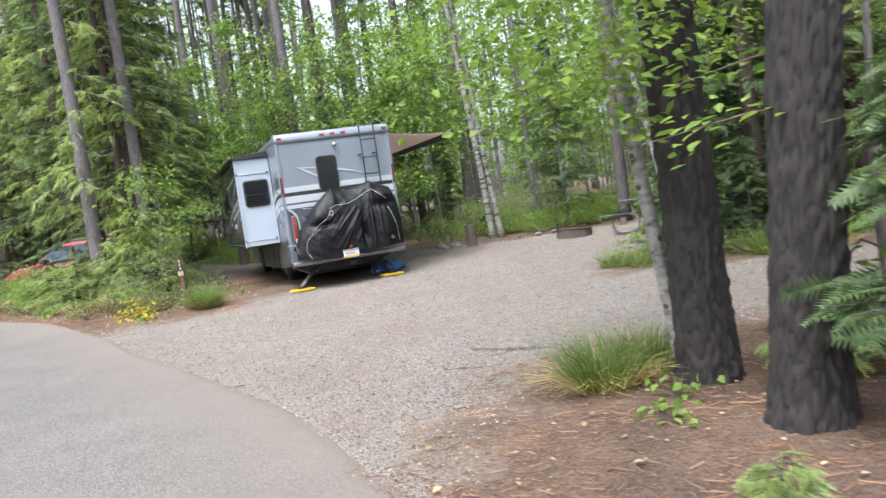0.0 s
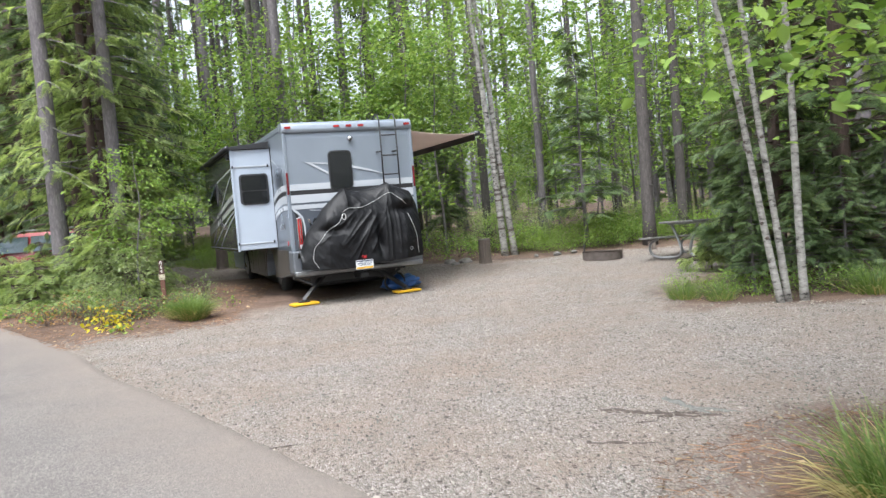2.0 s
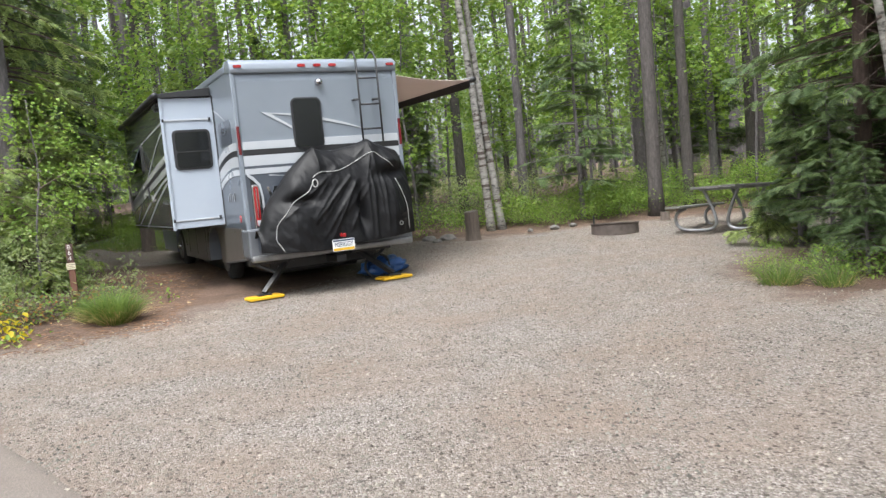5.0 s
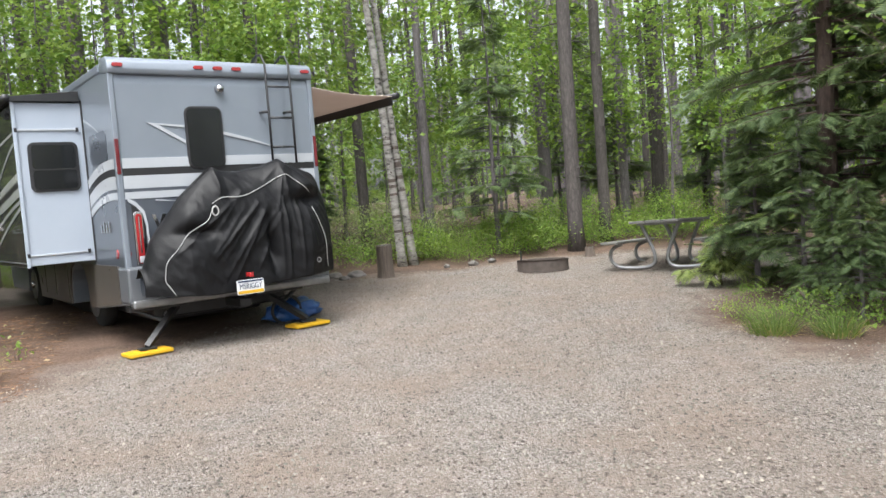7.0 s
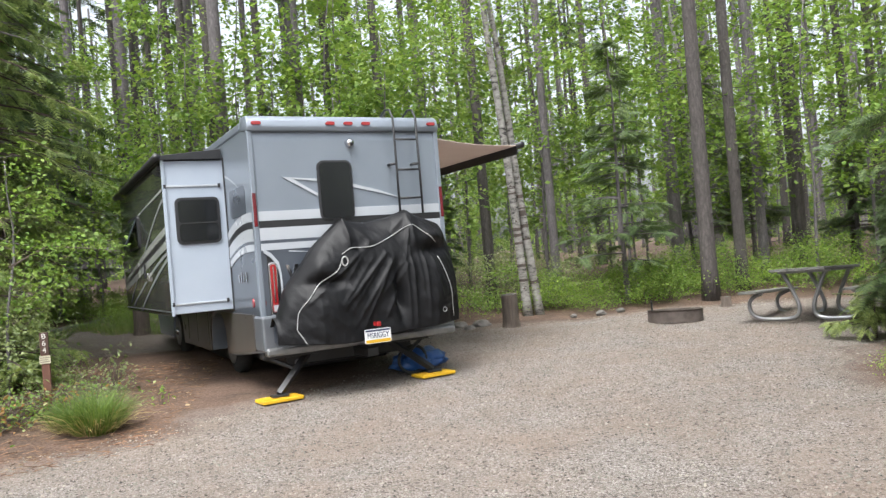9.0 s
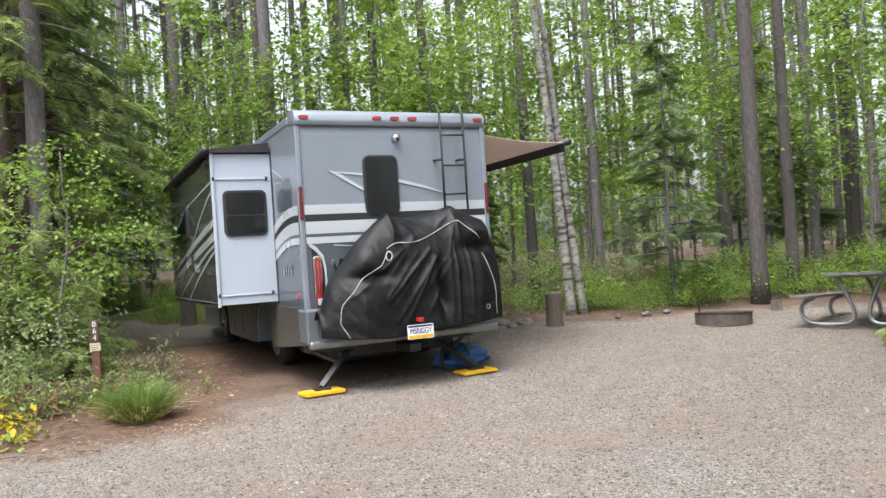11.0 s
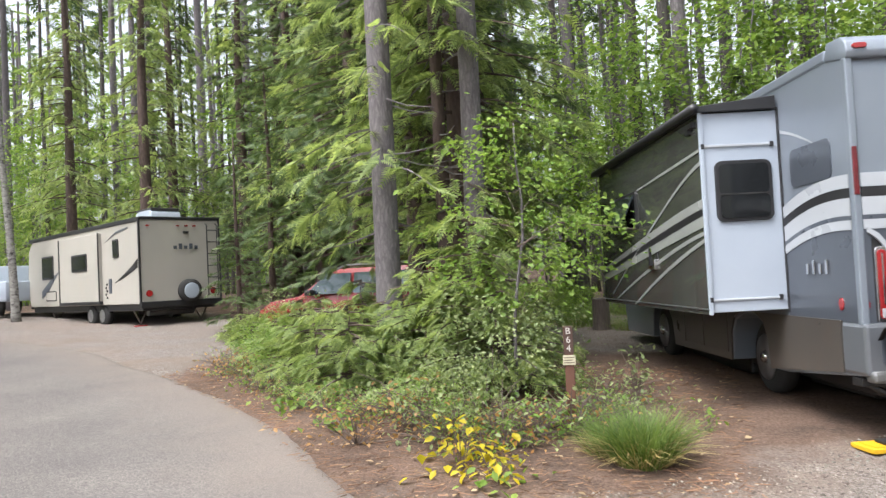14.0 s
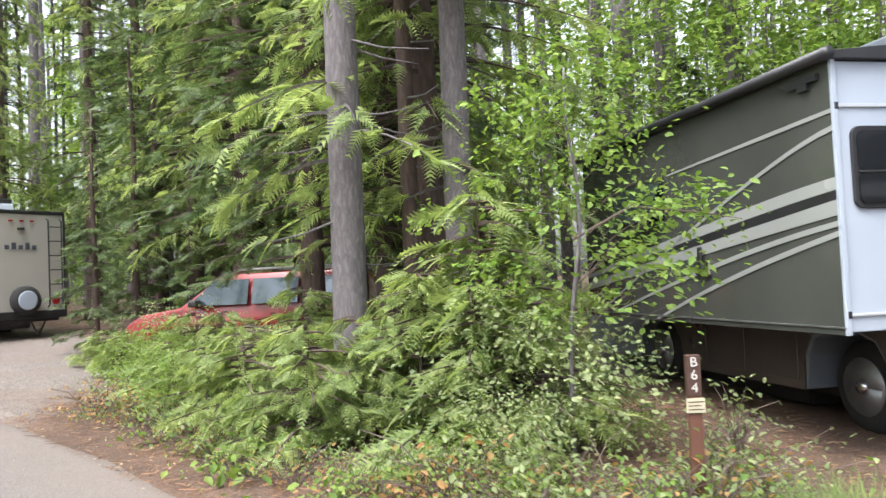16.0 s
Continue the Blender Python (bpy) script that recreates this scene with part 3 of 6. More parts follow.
        d = out[None] * rng.uniform(0.35, 1.0, (k, 1)) + side[None] * (s * rng.uniform(0.3, 1.1, k))[:, None] + np.array([0, 0, 1])[None] * rng.uniform(-0.5 - droop, 0.12, (k, 1))
        pos = pos + side[None] * (s * rng.uniform(0, spread, k) * reach * (1.1 - tt))[:, None]
        P.append(pos), D.append(d)
        U.append(np.array([0, 0, 1.0]) + 0.45 * rng.normal(size=(k, 3)))
        S.append(size * rng.uniform(0.6, 1.25, k))
    return merge(*limbs), scatter(tmpl, np.concatenate(P), np.concatenate(D), np.concatenate(U), np.concatenate(S))


def leaf_clumps(n_clump, per, zlo, zhi, radius, size, tmpl, flat=0.55, center=(0, 0), clump=0.35):
    """Twigs reaching out from a stem, each with a loose spray of leaves."""
    limbs, P, D, S = [], [], [], []
    for _ in range(n_clump):
        z = rng.uniform(zlo, zhi)
        t = (z - zlo) / max(zhi - zlo, 0.1)
        r = radius * (0.45 + 0.75 * math.sin(math.pi * min(1, 0.15 + 0.85 * t))) * rng.uniform(0.25, 1.0)
        a = rng.uniform(0, 6.283)
        tip = np.array([center[0] + r * math.cos(a), center[1] + r * math.sin(a), z])
        root = np.array([center[0], center[1], max(0.02, z - 0.55 * r)])
        limbs.append(tube([root, (root + tip) / 2 + (0, 0, 0.08 * r), tip], [0.002 + 0.0014 * r, 0.0015 + 0.0008 * r, 0.001], 3, False))
        pos = tip + rng.normal(size=(per, 3)) * np.array([clump, clump, clump * flat]) * rng.uniform(0.6, 1.1)
        P.append(pos)
        D.append(np.stack([rng.normal(size=per) + math.cos(a), rng.normal(size=per) + math.sin(a), rng.normal(size=per) * 0.4 - 0.35], -1))
        S.append(size * rng.uniform(0.55, 1.3, per))
    P = np.concatenate(P)
    P[:, 2] = np.maximum(P[:, 2], 0.03)
    n = len(P)
    return merge(*limbs), scatter(tmpl, P, np.concatenate(D), np.array([0, 0, 1.0]) + 0.5 * rng.normal(size=(n, 3)), np.concatenate(S))


def build_tree(name, m, label, trunk, bark_mat, limbs=None, foliage=None, leaf_mat=None, category="tree", group=""):
    t = thing(name, m, label, category, group)
    part("trunk", trunk, bark_mat, t, smooth=True)
    if limbs is not None:
        tagged(part("branchwork", limbs, bark_mat, t, smooth=True), kind="stuff")
    if foliage is not None:
        tagged(part("crown", foliage, leaf_mat, t), kind="stuff")
    return t


def spot(x, y, turn=0.0, dz=0.0, s=1.0):
    return pose(x, y, at(x, y, dz), 0, 0, turn) @ Matrix.Scale(s, 4)


def put_copy(proto, x, y, turn, s=1.0, sz=None):
    c = copy_thing(proto, pose(x, y, at(x, y), 0, 0, turn))
    c.scale = (s, s, sz or s)
    return c


def tall_pine(r0, crown_z, height, dead):
    geo, path = trunk_geo(height, r0, r0 * 0.35, (rng.uniform(-0.012, 0.012), rng.uniform(-0.012, 0.012)), 0.08, 16, 10)
    limbs, fol = evergreen_boughs(crown_z, height, 1.5, 0.35, 38, LIGHT_T, 0.7, 0.25, 0.2, 6, steps=3)
    return merge(geo, knots(path, dead, 0.012, 0.9)), limbs, fol


PINES = []
for r0, cz, hh, dead, mat in ((0.15, 10.5, 24, 26, BARK), (0.19, 12.5, 27, 18, BARK_GREY), (0.11, 9, 21, 30, BARK_GREY), (0.13, 11.5, 23, 22, BARK)):
    tr, li, fo = tall_pine(r0, cz, hh, dead)
    PINES.append(build_tree("pine_tree", spot(20 + 3 * len(PINES), 40), "tall slim pine with a bare grey-brown trunk", tr, mat, li, fo, PINE, group="forest pines"))

SAPLINGS = []
for hh, rad, n, per, lm in ((6.5, 1.6, 48, 42, LEAF), (8.5, 2.0, 58, 44, LEAF_LIME), (4.6, 1.4, 38, 42, LEAF), (7.5, 1.7, 50, 42, LEAF_LIME)):
    tr, _ = trunk_geo(hh, 0.045, 0.012, (rng.uniform(-0.06, 0.06), rng.uniform(-0.06, 0.06)), 0.12, 10, 6)
    li, fo = leaf_clumps(n, per, hh * 0.26, hh * 1.0, rad, 0.14, SMALL_LEAF_T)
    SAPLINGS.append(build_tree("broadleaf_sapling", spot(24 + 3 * len(SAPLINGS), 44), "slender young broadleaf tree with light green leaves", tr, BARK_GREY, li, fo, lm, group="understorey saplings"))

FIRS = []
for hh, reach in ((5.2, 1.25), (3.4, 0.95)):
    tr, _ = trunk_geo(hh, 0.06, 0.01, (0, 0), 0.03, 8, 7)
    li, fo = evergreen_boughs(0.7, hh, reach, 0.12, 95, FIR_T, 0.34, 0.12, 0.12, 14)
    FIRS.append(build_tree("small_fir", spot(30 + 3 * len(FIRS), 48), "small dark green fir with layered boughs", tr, BARK_GREY, li, fo, FIR, group="small firs"))

SHRUBS = []
for hh, rad, n, per, lm in ((0.9, 0.8, 26, 40, LEAF_LIME), (1.2, 0.9, 28, 40, LEAF_BUSH), (0.7, 0.9, 24, 40, LEAF)):
    stem, _ = trunk_geo(hh * 0.6, 0.012, 0.005, (0, 0), 0.02, 4, 5)
    li, fo = leaf_clumps(n, int(per * 1.4), 0.12, hh, rad, 0.05, SMALL_LEAF_T, 0.5, clump=0.24)
    t = thing("shrub", spot(34 + 3 * len(SHRUBS), 52), "low leafy green woodland shrub", "shrub", "woodland shrubs")
    tagged(part("branchwork", merge(stem, li), TWIG, t), kind="stuff")
    tagged(part("foliage", fo, lm, t), kind="stuff")
    SHRUBS.append(t)

# forest round the clearing
clear = [SITE, NEIGHBOUR, PATH_LEFT, ROAD_EDGE + ROAD_FAR]


def free(x, y, gap):
    X, Y = np.array([x]), np.array([y])
    return all(inside_distance(p, X, Y)[0] < -gap for p in clear)


def in_wedge(x, y):
    """Ground that would hide the site, the motorhome or the neighbour from the lane."""
    return (-15.5 < x < 2.2 and y < 23.5) or (-25 < x < -9 and 18 < y < 31) or (x < 9 and y < 21 and x > -5)


pine_spots = [(4.93, 21.35, 0, 1.05), (6.15, 22.3, 3, 1.0), (1.25, 24.2, 3, 0.95), (3.0, 25.0, 2, 1), (-4.9, 29.0, 0, 1.2), (6.8, 26.5, 1, 0.9), (9.0, 24.5, 3, 1), (10.2, 20.8, 1, 1), (7.6, 23.8, 2, 1)]
for x, y, k, s in pine_spots:
    put_copy(PINES[k], x, y, rng.uniform(0, 360), s)
tries = 0
placed = list(pine_spots)
while len(placed) < 170 and tries < 6000:
    tries += 1
    a, r = rng.uniform(-1.75, 1.6), 12 + 52 * rng.uniform() ** 0.75
    x, y = -4 + r * math.sin(a), 10 + r * math.cos(a)
    if in_wedge(x, y) or not free(x, y, 1.0) or any((x - p[0]) ** 2 + (y - p[1]) ** 2 < 1.2 for p in placed):
        continue
    placed.append((x, y))
    put_copy(PINES[int(rng.integers(4))], x, y, rng.uniform(0, 360), rng.uniform(0.8, 1.15))
# Pines behind the walk, out of view, added to shade and enclose the clearing.
for i in range(12):
    a = rng.uniform(1.9, 4.4)
    x, y = 2 + 13 * rng.uniform(0.8, 1.8) * math.sin(a), 2 + 13 * rng.uniform(0.8, 1.8) * math.cos(a)
    if free(x, y, 1.5):
        put_copy(PINES[i % 4], x, y, rng.uniform(0, 360), rng.uniform(0.8, 1.1))

n = tries = 0
while n < 80 and tries < 5000:
    tries += 1
    a, r = rng.uniform(-1.5, 1.45), 11 + 34 * rng.uniform() ** 0.8
    x, y = -4 + r * math.sin(a), 10 + r * math.cos(a)
    if in_wedge(x, y) or not free(x, y, 1.6):
        continue
    n += 1
    put_copy(SAPLINGS[int(rng.integers(4))], x, y, rng.uniform(0, 360), rng.uniform(0.75, 1.25))
n = tries = 0
while n < 85 and tries < 5000:
    tries += 1
    a, r = rng.uniform(-1.4, 1.4), 11 + 26 * rng.uniform()
    x, y = -4 + r * math.sin(a), 10 + r * math.cos(a)
    if in_wedge(x, y) or not free(x, y, 0.7):
        continue
    n += 1
    put_copy(SHRUBS[int(rng.integers(3))], x, y, rng.uniform(0, 360), rng.uniform(0.7, 1.2))
put_copy(FIRS[0], 3.5, 22.0, 40, 1.0)
for x, y, k, s in ((8.3, 27.5, 0, 1.2), (-1.5, 27.5, 0, 1.0), (13, 22, 0, 1.1), (-9.5, 30, 0, 1.3), (11, 30, 1, 1.3), (0.2, 24.8, 1, 0.9), (-15, 33, 0, 1.4), (-27, 38, 0, 1.5), (-33, 24, 0, 1.5)):
    put_copy(FIRS[k], x, y, rng.uniform(0, 360), s)


for k in range(40):
    x, y = rng.uniform(-46, -11), rng.uniform(32, 58)
    if free(x, y, 1.0):
        put_copy((SAPLINGS + PINES[:2])[int(rng.integers(6))], x, y, rng.uniform(0, 360), rng.uniform(0.9, 1.5))


def far_woods():
    """Trunks and green masses beyond the last single trees."""
    geos, P = [], []
    for _ in range(380):
        a, r = rng.uniform(-1.8, 1.8), rng.uniform(62, 120)
        x, y = -4 + r * math.sin(a), 10 + r * math.cos(a)
        z = at(x, y)
        geos.append(tube([(x, y, z - 0.3), (x + rng.normal() * 0.3, y, z + 26)], [0.22, 0.1], 5, False))
        k = 56
        hgt = np.concatenate([rng.uniform(0, 9, 26), rng.uniform(9, 27, 30)])
        P.append(np.stack([x + rng.normal(size=k) * 1.9, y + rng.normal(size=k) * 1.9, z + hgt], -1))
    P = np.concatenate(P)
    w = thing("far_woods", Matrix(), "distant mass of pine trunks and green undergrowth", "forest", kind="stuff")
    part("trunks", merge(*geos), BARK_GREY, w)
    part("foliage", scatter(LIGHT_T, P, unit(len(P)), np.array([0, 0, 1.0]) + 0.5 * rng.normal(size=(len(P), 3)), rng.uniform(1.1, 2.4, len(P))), LEAF, w)


far_woods()

# ---- the motorhome ----
RV = thing("motorhome", pose(-3.142, 16.137, 0, 0, 0, 19.3) @ Matrix.Scale(1.025, 4), "silver-grey motorhome with slide-out extended and rear stabilisers down", "motorhome")
W, TOP = 2.34, 3.2


def rv_point(u, v):
    p = RV.matrix_world @ Vector((u, v, 0))
    return p.x, p.y


def strip_on_side(pts_hi, pts_lo, u, n=14):
    """A painted band on a side wall between two smooth lines given as (along, height) points."""
    def curve(p):
        p = np.array(p, float)
        t = np.linspace(0, 1, len(p))
        c = np.polyfit(t, p, min(2, len(p) - 1))
        q = np.linspace(0, 1, n)
        return np.stack([np.polyval(c[:, 0], q), np.polyval(c[:, 1], q)], -1)
    a, b = curve(pts_hi), curve(pts_lo)
    V = [(u, *p) for p in a] + [(u, *p) for p in b]
    V += [(u + 0.006, *p) for p in a] + [(u + 0.006, *p) for p in b]
    F = [(i, i + 1, n + i + 1, n + i) for i in range(n - 1)] + [(2 * n + i, 3 * n + i, 3 * n + i + 1, 2 * n + i + 1) for i in range(n - 1)]
    return np.array(V), F


def rv_body():
    side = [(0.0, 0.62), (1.35, 0.5), (1.7, 0.5), (1.75, 0.78), (1.85, 0.93), (2.05, 1.0), (2.33, 1.0), (2.53, 0.93), (2.63, 0.78), (2.68, 0.48), (4.7, 0.48), (4.78, 0.8), (4.95, 0.98), (5.3, 1.05), (5.63, 1.02), (5.8, 0.85), (5.87, 0.5), (7.4, 0.5),
            (7.55, 0.95), (7.25, 1.35), (6.8, 1.45), (6.4, 2.15), (6.95, 2.5), (6.85, 2.95), (6.45, 3.12), (0.25, 3.16), (0.1, 3.14), (0.02, 3.06), (0.0, 2.95)]
    body = part("body", prism(side, 0.0, W, "x", 0.012), SILVER, RV)
    # painted lower half and skirt on the rear and the left wall
    part("lower_paint", box(-0.004, W + 0.004, -0.012, 1.24, 1.02, 1.74, 0.004), GREY_PAINT, RV, "darker grey lower wall")
    part("rear_skirt", box(-0.02, W + 0.02, -0.06, 0.3, 0.62, 1.02, 0.03), SKIRT_GREY, RV, "mid-grey rear skirt")
    part("side_skirt", prism([(0.3, 0.62), (1.67, 0.5), (1.71, 0.78), (1.81, 0.95), (2.01, 1.03), (0.3, 1.03)], -0.02, 0.0, "x"), SKIRT, RV, "taupe metallic side skirt")
    part("side_skirt", prism([(2.68, 0.48), (4.72, 0.48), (4.8, 0.8), (5.0, 1.0), (5.63, 1.04), (5.63, 1.1), (2.35, 1.1), (2.37, 1.03), (2.57, 0.95), (2.67, 0.78)], -0.02, 0.0, "x"), SKIRT, RV, "taupe metallic side skirt")
    for v0, v1 in ((2.75, 3.5), (3.55, 4.2), (4.25, 4.66)):
        part("compartment_door", box(-0.03, -0.018, v0, v1, 0.56, 1.0, 0.006), SKIRT, RV)
    # roof cap with rounded edge, and corner trims
    part("rear_cap", prism([(-0.035, 3.05), (-0.05, 3.1), (-0.03, 3.18), (0.04, 3.23), (0.25, 3.24), (0.3, 3.1), (0.02, 3.05)], -0.01, W + 0.01, "x", 0.012), SILVER, RV, "pale moulded rear roof cap", True)
    part("roof_edge", box(-0.012, 0.05, 0.3, 6.35, 3.1, 3.2, 0.02), SILVER, RV)
    part("roof_edge", box(W - 0.05, W + 0.012, 0.3, 6.35, 3.1, 3.2, 0.02), SILVER, RV)
    for u in (-0.012, W - 0.05):
        part("corner_trim", box(u, u + 0.062, -0.018, 0.05, 1.0, 3.06, 0.012), SILVER, RV, "pale rounded corner trim")
    # bands round the rear and the left corner
    for z0, z1, mt in ((2.06, 2.165, STRIPE), (1.982, 2.06, BLACK), (1.845, 1.982, STRIPE), (1.81, 1.845, GREY_PAINT), (1.735, 1.81, STRIPE)):
        part("rear_band", box(0.05, W - 0.05, -0.018, 0.0, z0, z1, 0.002), mt, RV, "dark band" if mt is BLACK else "pale band")
        drop = 0.16
        part("side_band", strip_on_side([(0.05, z1), (0.65, z1 - 0.02), (1.24, z1 - drop)], [(0.05, z0), (0.65, z0 - 0.02), (1.24, z0 - drop)], -0.012), mt, RV, "dark band" if mt is BLACK else "pale band")
    part("arrow_line", strip_on_side([(1.18, 2.72), (0.8, 2.6), (0.45, 2.44)], [(1.18, 2.69), (0.8, 2.58), (0.45, 2.43)], -0.006), STRIPE, RV)
    part("arrow_line", prism([(0.35, 2.54), (0.75, 2.51), (0.75, 2.485), (0.47, 2.515), (0.75, 2.345), (0.75, 2.31)], -0.012, -0.001, "y"), STRIPE, RV, "pale arrow outline")
    part("arrow_line", prism([(1.18, 2.44), (1.5, 2.36), (1.76, 2.27), (1.76, 2.26), (1.5, 2.33), (1.18, 2.4)], -0.012, -0.001, "y"), STRIPE, RV, "pale tapering stroke")
    part("side_window", prism(rounded(0.3, 1.02, 2.17, 2.5, 0.07), -0.008, 0.002, "x"), GREY_PAINT, RV, "grey painted window shape")
    # rear window
    part("rear_window_frame", prism(rounded(0.757, 1.18, 2.03, 2.715, 0.08), -0.03, 0.0, "y", 0.006), BLACK, RV, "black rounded window frame")
    part("rear_window_pane", prism(rounded(0.78, 1.157, 2.055, 2.69, 0.06), -0.036, -0.028, "y"), DARK_GLASS, RV, "black tinted window")
    # lettering on the rear and side as plain strokes in silver
    part("emblem", prism([(0.3, 1.56), (0.34, 1.56), (0.375, 1.45), (0.41, 1.56), (0.45, 1.56), (0.395, 1.4), (0.355, 1.4)], -0.03, -0.012, "y"), CHROME, RV, "raised silver letter shape")
    part("emblem", box(0.465, 0.495, -0.03, -0.012, 1.4, 1.54, 0.003), CHROME, RV, "raised silver letter shape")
    part("emblem", prism([(0.36, 1.72), (0.62, 1.69), (0.62, 1.685), (0.36, 1.705)], -0.018, -0.012, "y"), STRIPE, RV)
    for k in range(4):
        part("side_emblem", box(-0.02, -0.008, 0.45 + 0.11 * k, 0.49 + 0.11 * k, 1.4, 1.52 - 0.03 * (k % 2), 0.003), CHROME, RV, "small silver letter stroke")
    # lamps
    for u in (0.09, 0.95, 1.17, 1.39, W - 0.09):
        part("marker_lamp", prism(rounded(u - 0.055, u + 0.055, 3.115, 3.155, 0.019, 4), -0.066, -0.03, "y", 0.004), RED_LENS, RV, "small red marker lamp")
    part("lamp_recess", prism([(0.1, 1.03), (0.24, 1.03), (0.232, 1.44), (0.207, 1.57), (0.14, 1.655), (0.1, 1.67)], -0.016, -0.01, "y"), BLACK, RV, "dark lamp recess")
    for u0 in (0.105, W - 0.205):
        lamp = part("tail_lamp", prism(rounded(u0, u0 + 0.1, 1.02, 1.6, 0.035), -0.034, -0.012, "y", 0.006), CHROME, RV, "tall red tail lamp in a bright frame")
        part("lens", prism(rounded(u0 + 0.018, u0 + 0.082, 1.05, 1.575, 0.025), -0.046, -0.032, "y", 0.004), RED_LENS, lamp)
        part("lens_strip", box(u0 + 0.042, u0 + 0.056, -0.05, -0.044, 1.16, 1.55, 0.002), CHROME, lamp)
        part("reversing_lens", box(u0 + 0.024, u0 + 0.076, -0.05, -0.044, 1.06, 1.13, 0.004), STRIPE, lamp, "pale reversing lens")
    part("lamp_fin", prism([(0.07, 1.75), (0.15, 1.7), (0.228, 1.6), (0.252, 1.45), (0.258, 1.03), (0.238, 1.03), (0.23, 1.44), (0.205, 1.57), (0.14, 1.655), (0.07, 1.71)], -0.035, -0.01, "y"), STRIPE, RV, "pale curved fin")
    for u in (-0.005, W - 0.035):
        part("reflector", box(u, u + 0.04, -0.028, -0.01, 2.0, 2.37, 0.006), DARK_RED, RV, "narrow red upright reflector")
    part("reflector", prism([(0.03 + 0.035 * math.cos(a), 1.16 + 0.035 * math.sin(a)) for a in np.linspace(0, 6.28, 13)[:-1]], -0.012, -0.002, "y"), RED_LENS, RV)
    part("side_reflector", prism([(0.28 + 0.035 * math.cos(a), 1.16 + 0.05 * math.sin(a)) for a in np.linspace(0, 6.28, 13)[:-1]], -0.014, -0.002, "x"), RED_LENS, RV, "round red side reflector")
    part("corner_pocket", prism(rounded(0.1, 0.42, 0.7, 0.93, 0.03), -0.07, -0.055, "y"), GREY_PAINT, RV, "recessed grey corner panel")
    part("corner_reflector", box(0.22, 0.36, -0.078, -0.068, 0.76, 0.82, 0.004), RED_LENS, RV)
    cam_housing = part("rear_camera", tube([(1.18, 0, 2.91), (1.18, -0.05, 2.91), (1.18, -0.075, 2.9)], [0.05, 0.05, 0.03], 12), CHROME, RV, "small bright rear camera", True)
    part("camera_eye", tube([(1.18, -0.07, 2.895), (1.18, -0.085, 2.892)], [0.02, 0.018], 10), BLACK, cam_housing)
    # bumper, underside
    part("bumper", box(0.0, W, -0.1, 0.02, 0.575, 0.665, 0.025), STEEL, RV, "dull metal rear bumper")
    # Underbody set low, and a tank-like block added, to keep skylight from beneath.
    part("underbody", box(0.36, W - 0.36, 0.45, 5.2, 0.38, 0.6, 0.02), BLACK, RV, "dark underbody, set low to block light")
    part("chassis_tank", box(0.35, W - 0.35, 3.1, 5.2, 0.25, 0.45, 0.03), BLACK, RV, "dark block added underfloor to keep light out")
    part("exhaust", tube([(0.5, 0.4, 0.42), (0.5, 2.0, 0.42)], 0.04, 8), STEEL, RV)
    part("water_tank", box(0.5, 1.8, 0.8, 2.0, 0.3, 0.5, 0.03), BLACK, RV)
    part("hitch", box(1.1, 1.24, -0.25, 0.2, 0.45, 0.55, 0.01), BLACK, RV)
    for u, d in ((1.3, 0.03), (1.75, -0.02)):
        part("mud_flap", box(u, u + 0.3, 2.6, 2.62, 0.2, 0.55, 0.004), RUBBER, RV)
    return body


def wheel(u, v, r=0.36, w=0.22, side=-1):
    z = at(*rv_point(u, v)) / 1.025 + r
    prof = [(0.0, r * 0.62), (0.03, r * 0.95), (0.06, r), (w - 0.06, r), (w - 0.03, r * 0.95), (w, r * 0.62)]
    V, F = tube([(u + (side * -1) * (p[0] - 0.02), v, z) for p in prof], [p[1] for p in prof], 28)
    wob = part("wheel", (V, F), RUBBER, RV, "black tyre on a steel rim", True)
    part("rim", tube([(u - 0.022, v, z), (u - 0.034, v, z), (u - 0.03, v, z), (u - 0.022, v, z)], [r * 0.64, r * 0.62, r * 0.54, r * 0.2], 28), STEEL, wob, "round grey steel rim", True)
    part("hub", tube([(u - 0.07, v, z), (u - 0.02, v, z)], [0.05, 0.075], 12), CHROME, wob, smooth=True)
    for k in range(6):
        a = k * math.pi / 3
        part("rim_hole", tube([(u - 0.031, v + 0.14 * math.cos(a), z + 0.14 * math.sin(a)), (u - 0.02, v + 0.14 * math.cos(a), z + 0.14 * math.sin(a))], 0.03, 8), BLACK, wob)


def slide_out():
    s = part("slide_out", box(-0.69, 0.03, 1.55, 5.95, 1.06, 2.99, 0.008), WHITE, RV, "slide-out room with a white end wall")
    s.matrix_basis = pose(-0.027, -0.317, 0.077) @ Matrix.Diagonal((1, 1, 0.95, 1))
    part("outer_skin", box(-0.705, -0.688, 1.53, 5.98, 1.04, 3.0, 0.004), OLIVE, s, "glossy dark olive-grey outer wall")
    u = -0.712
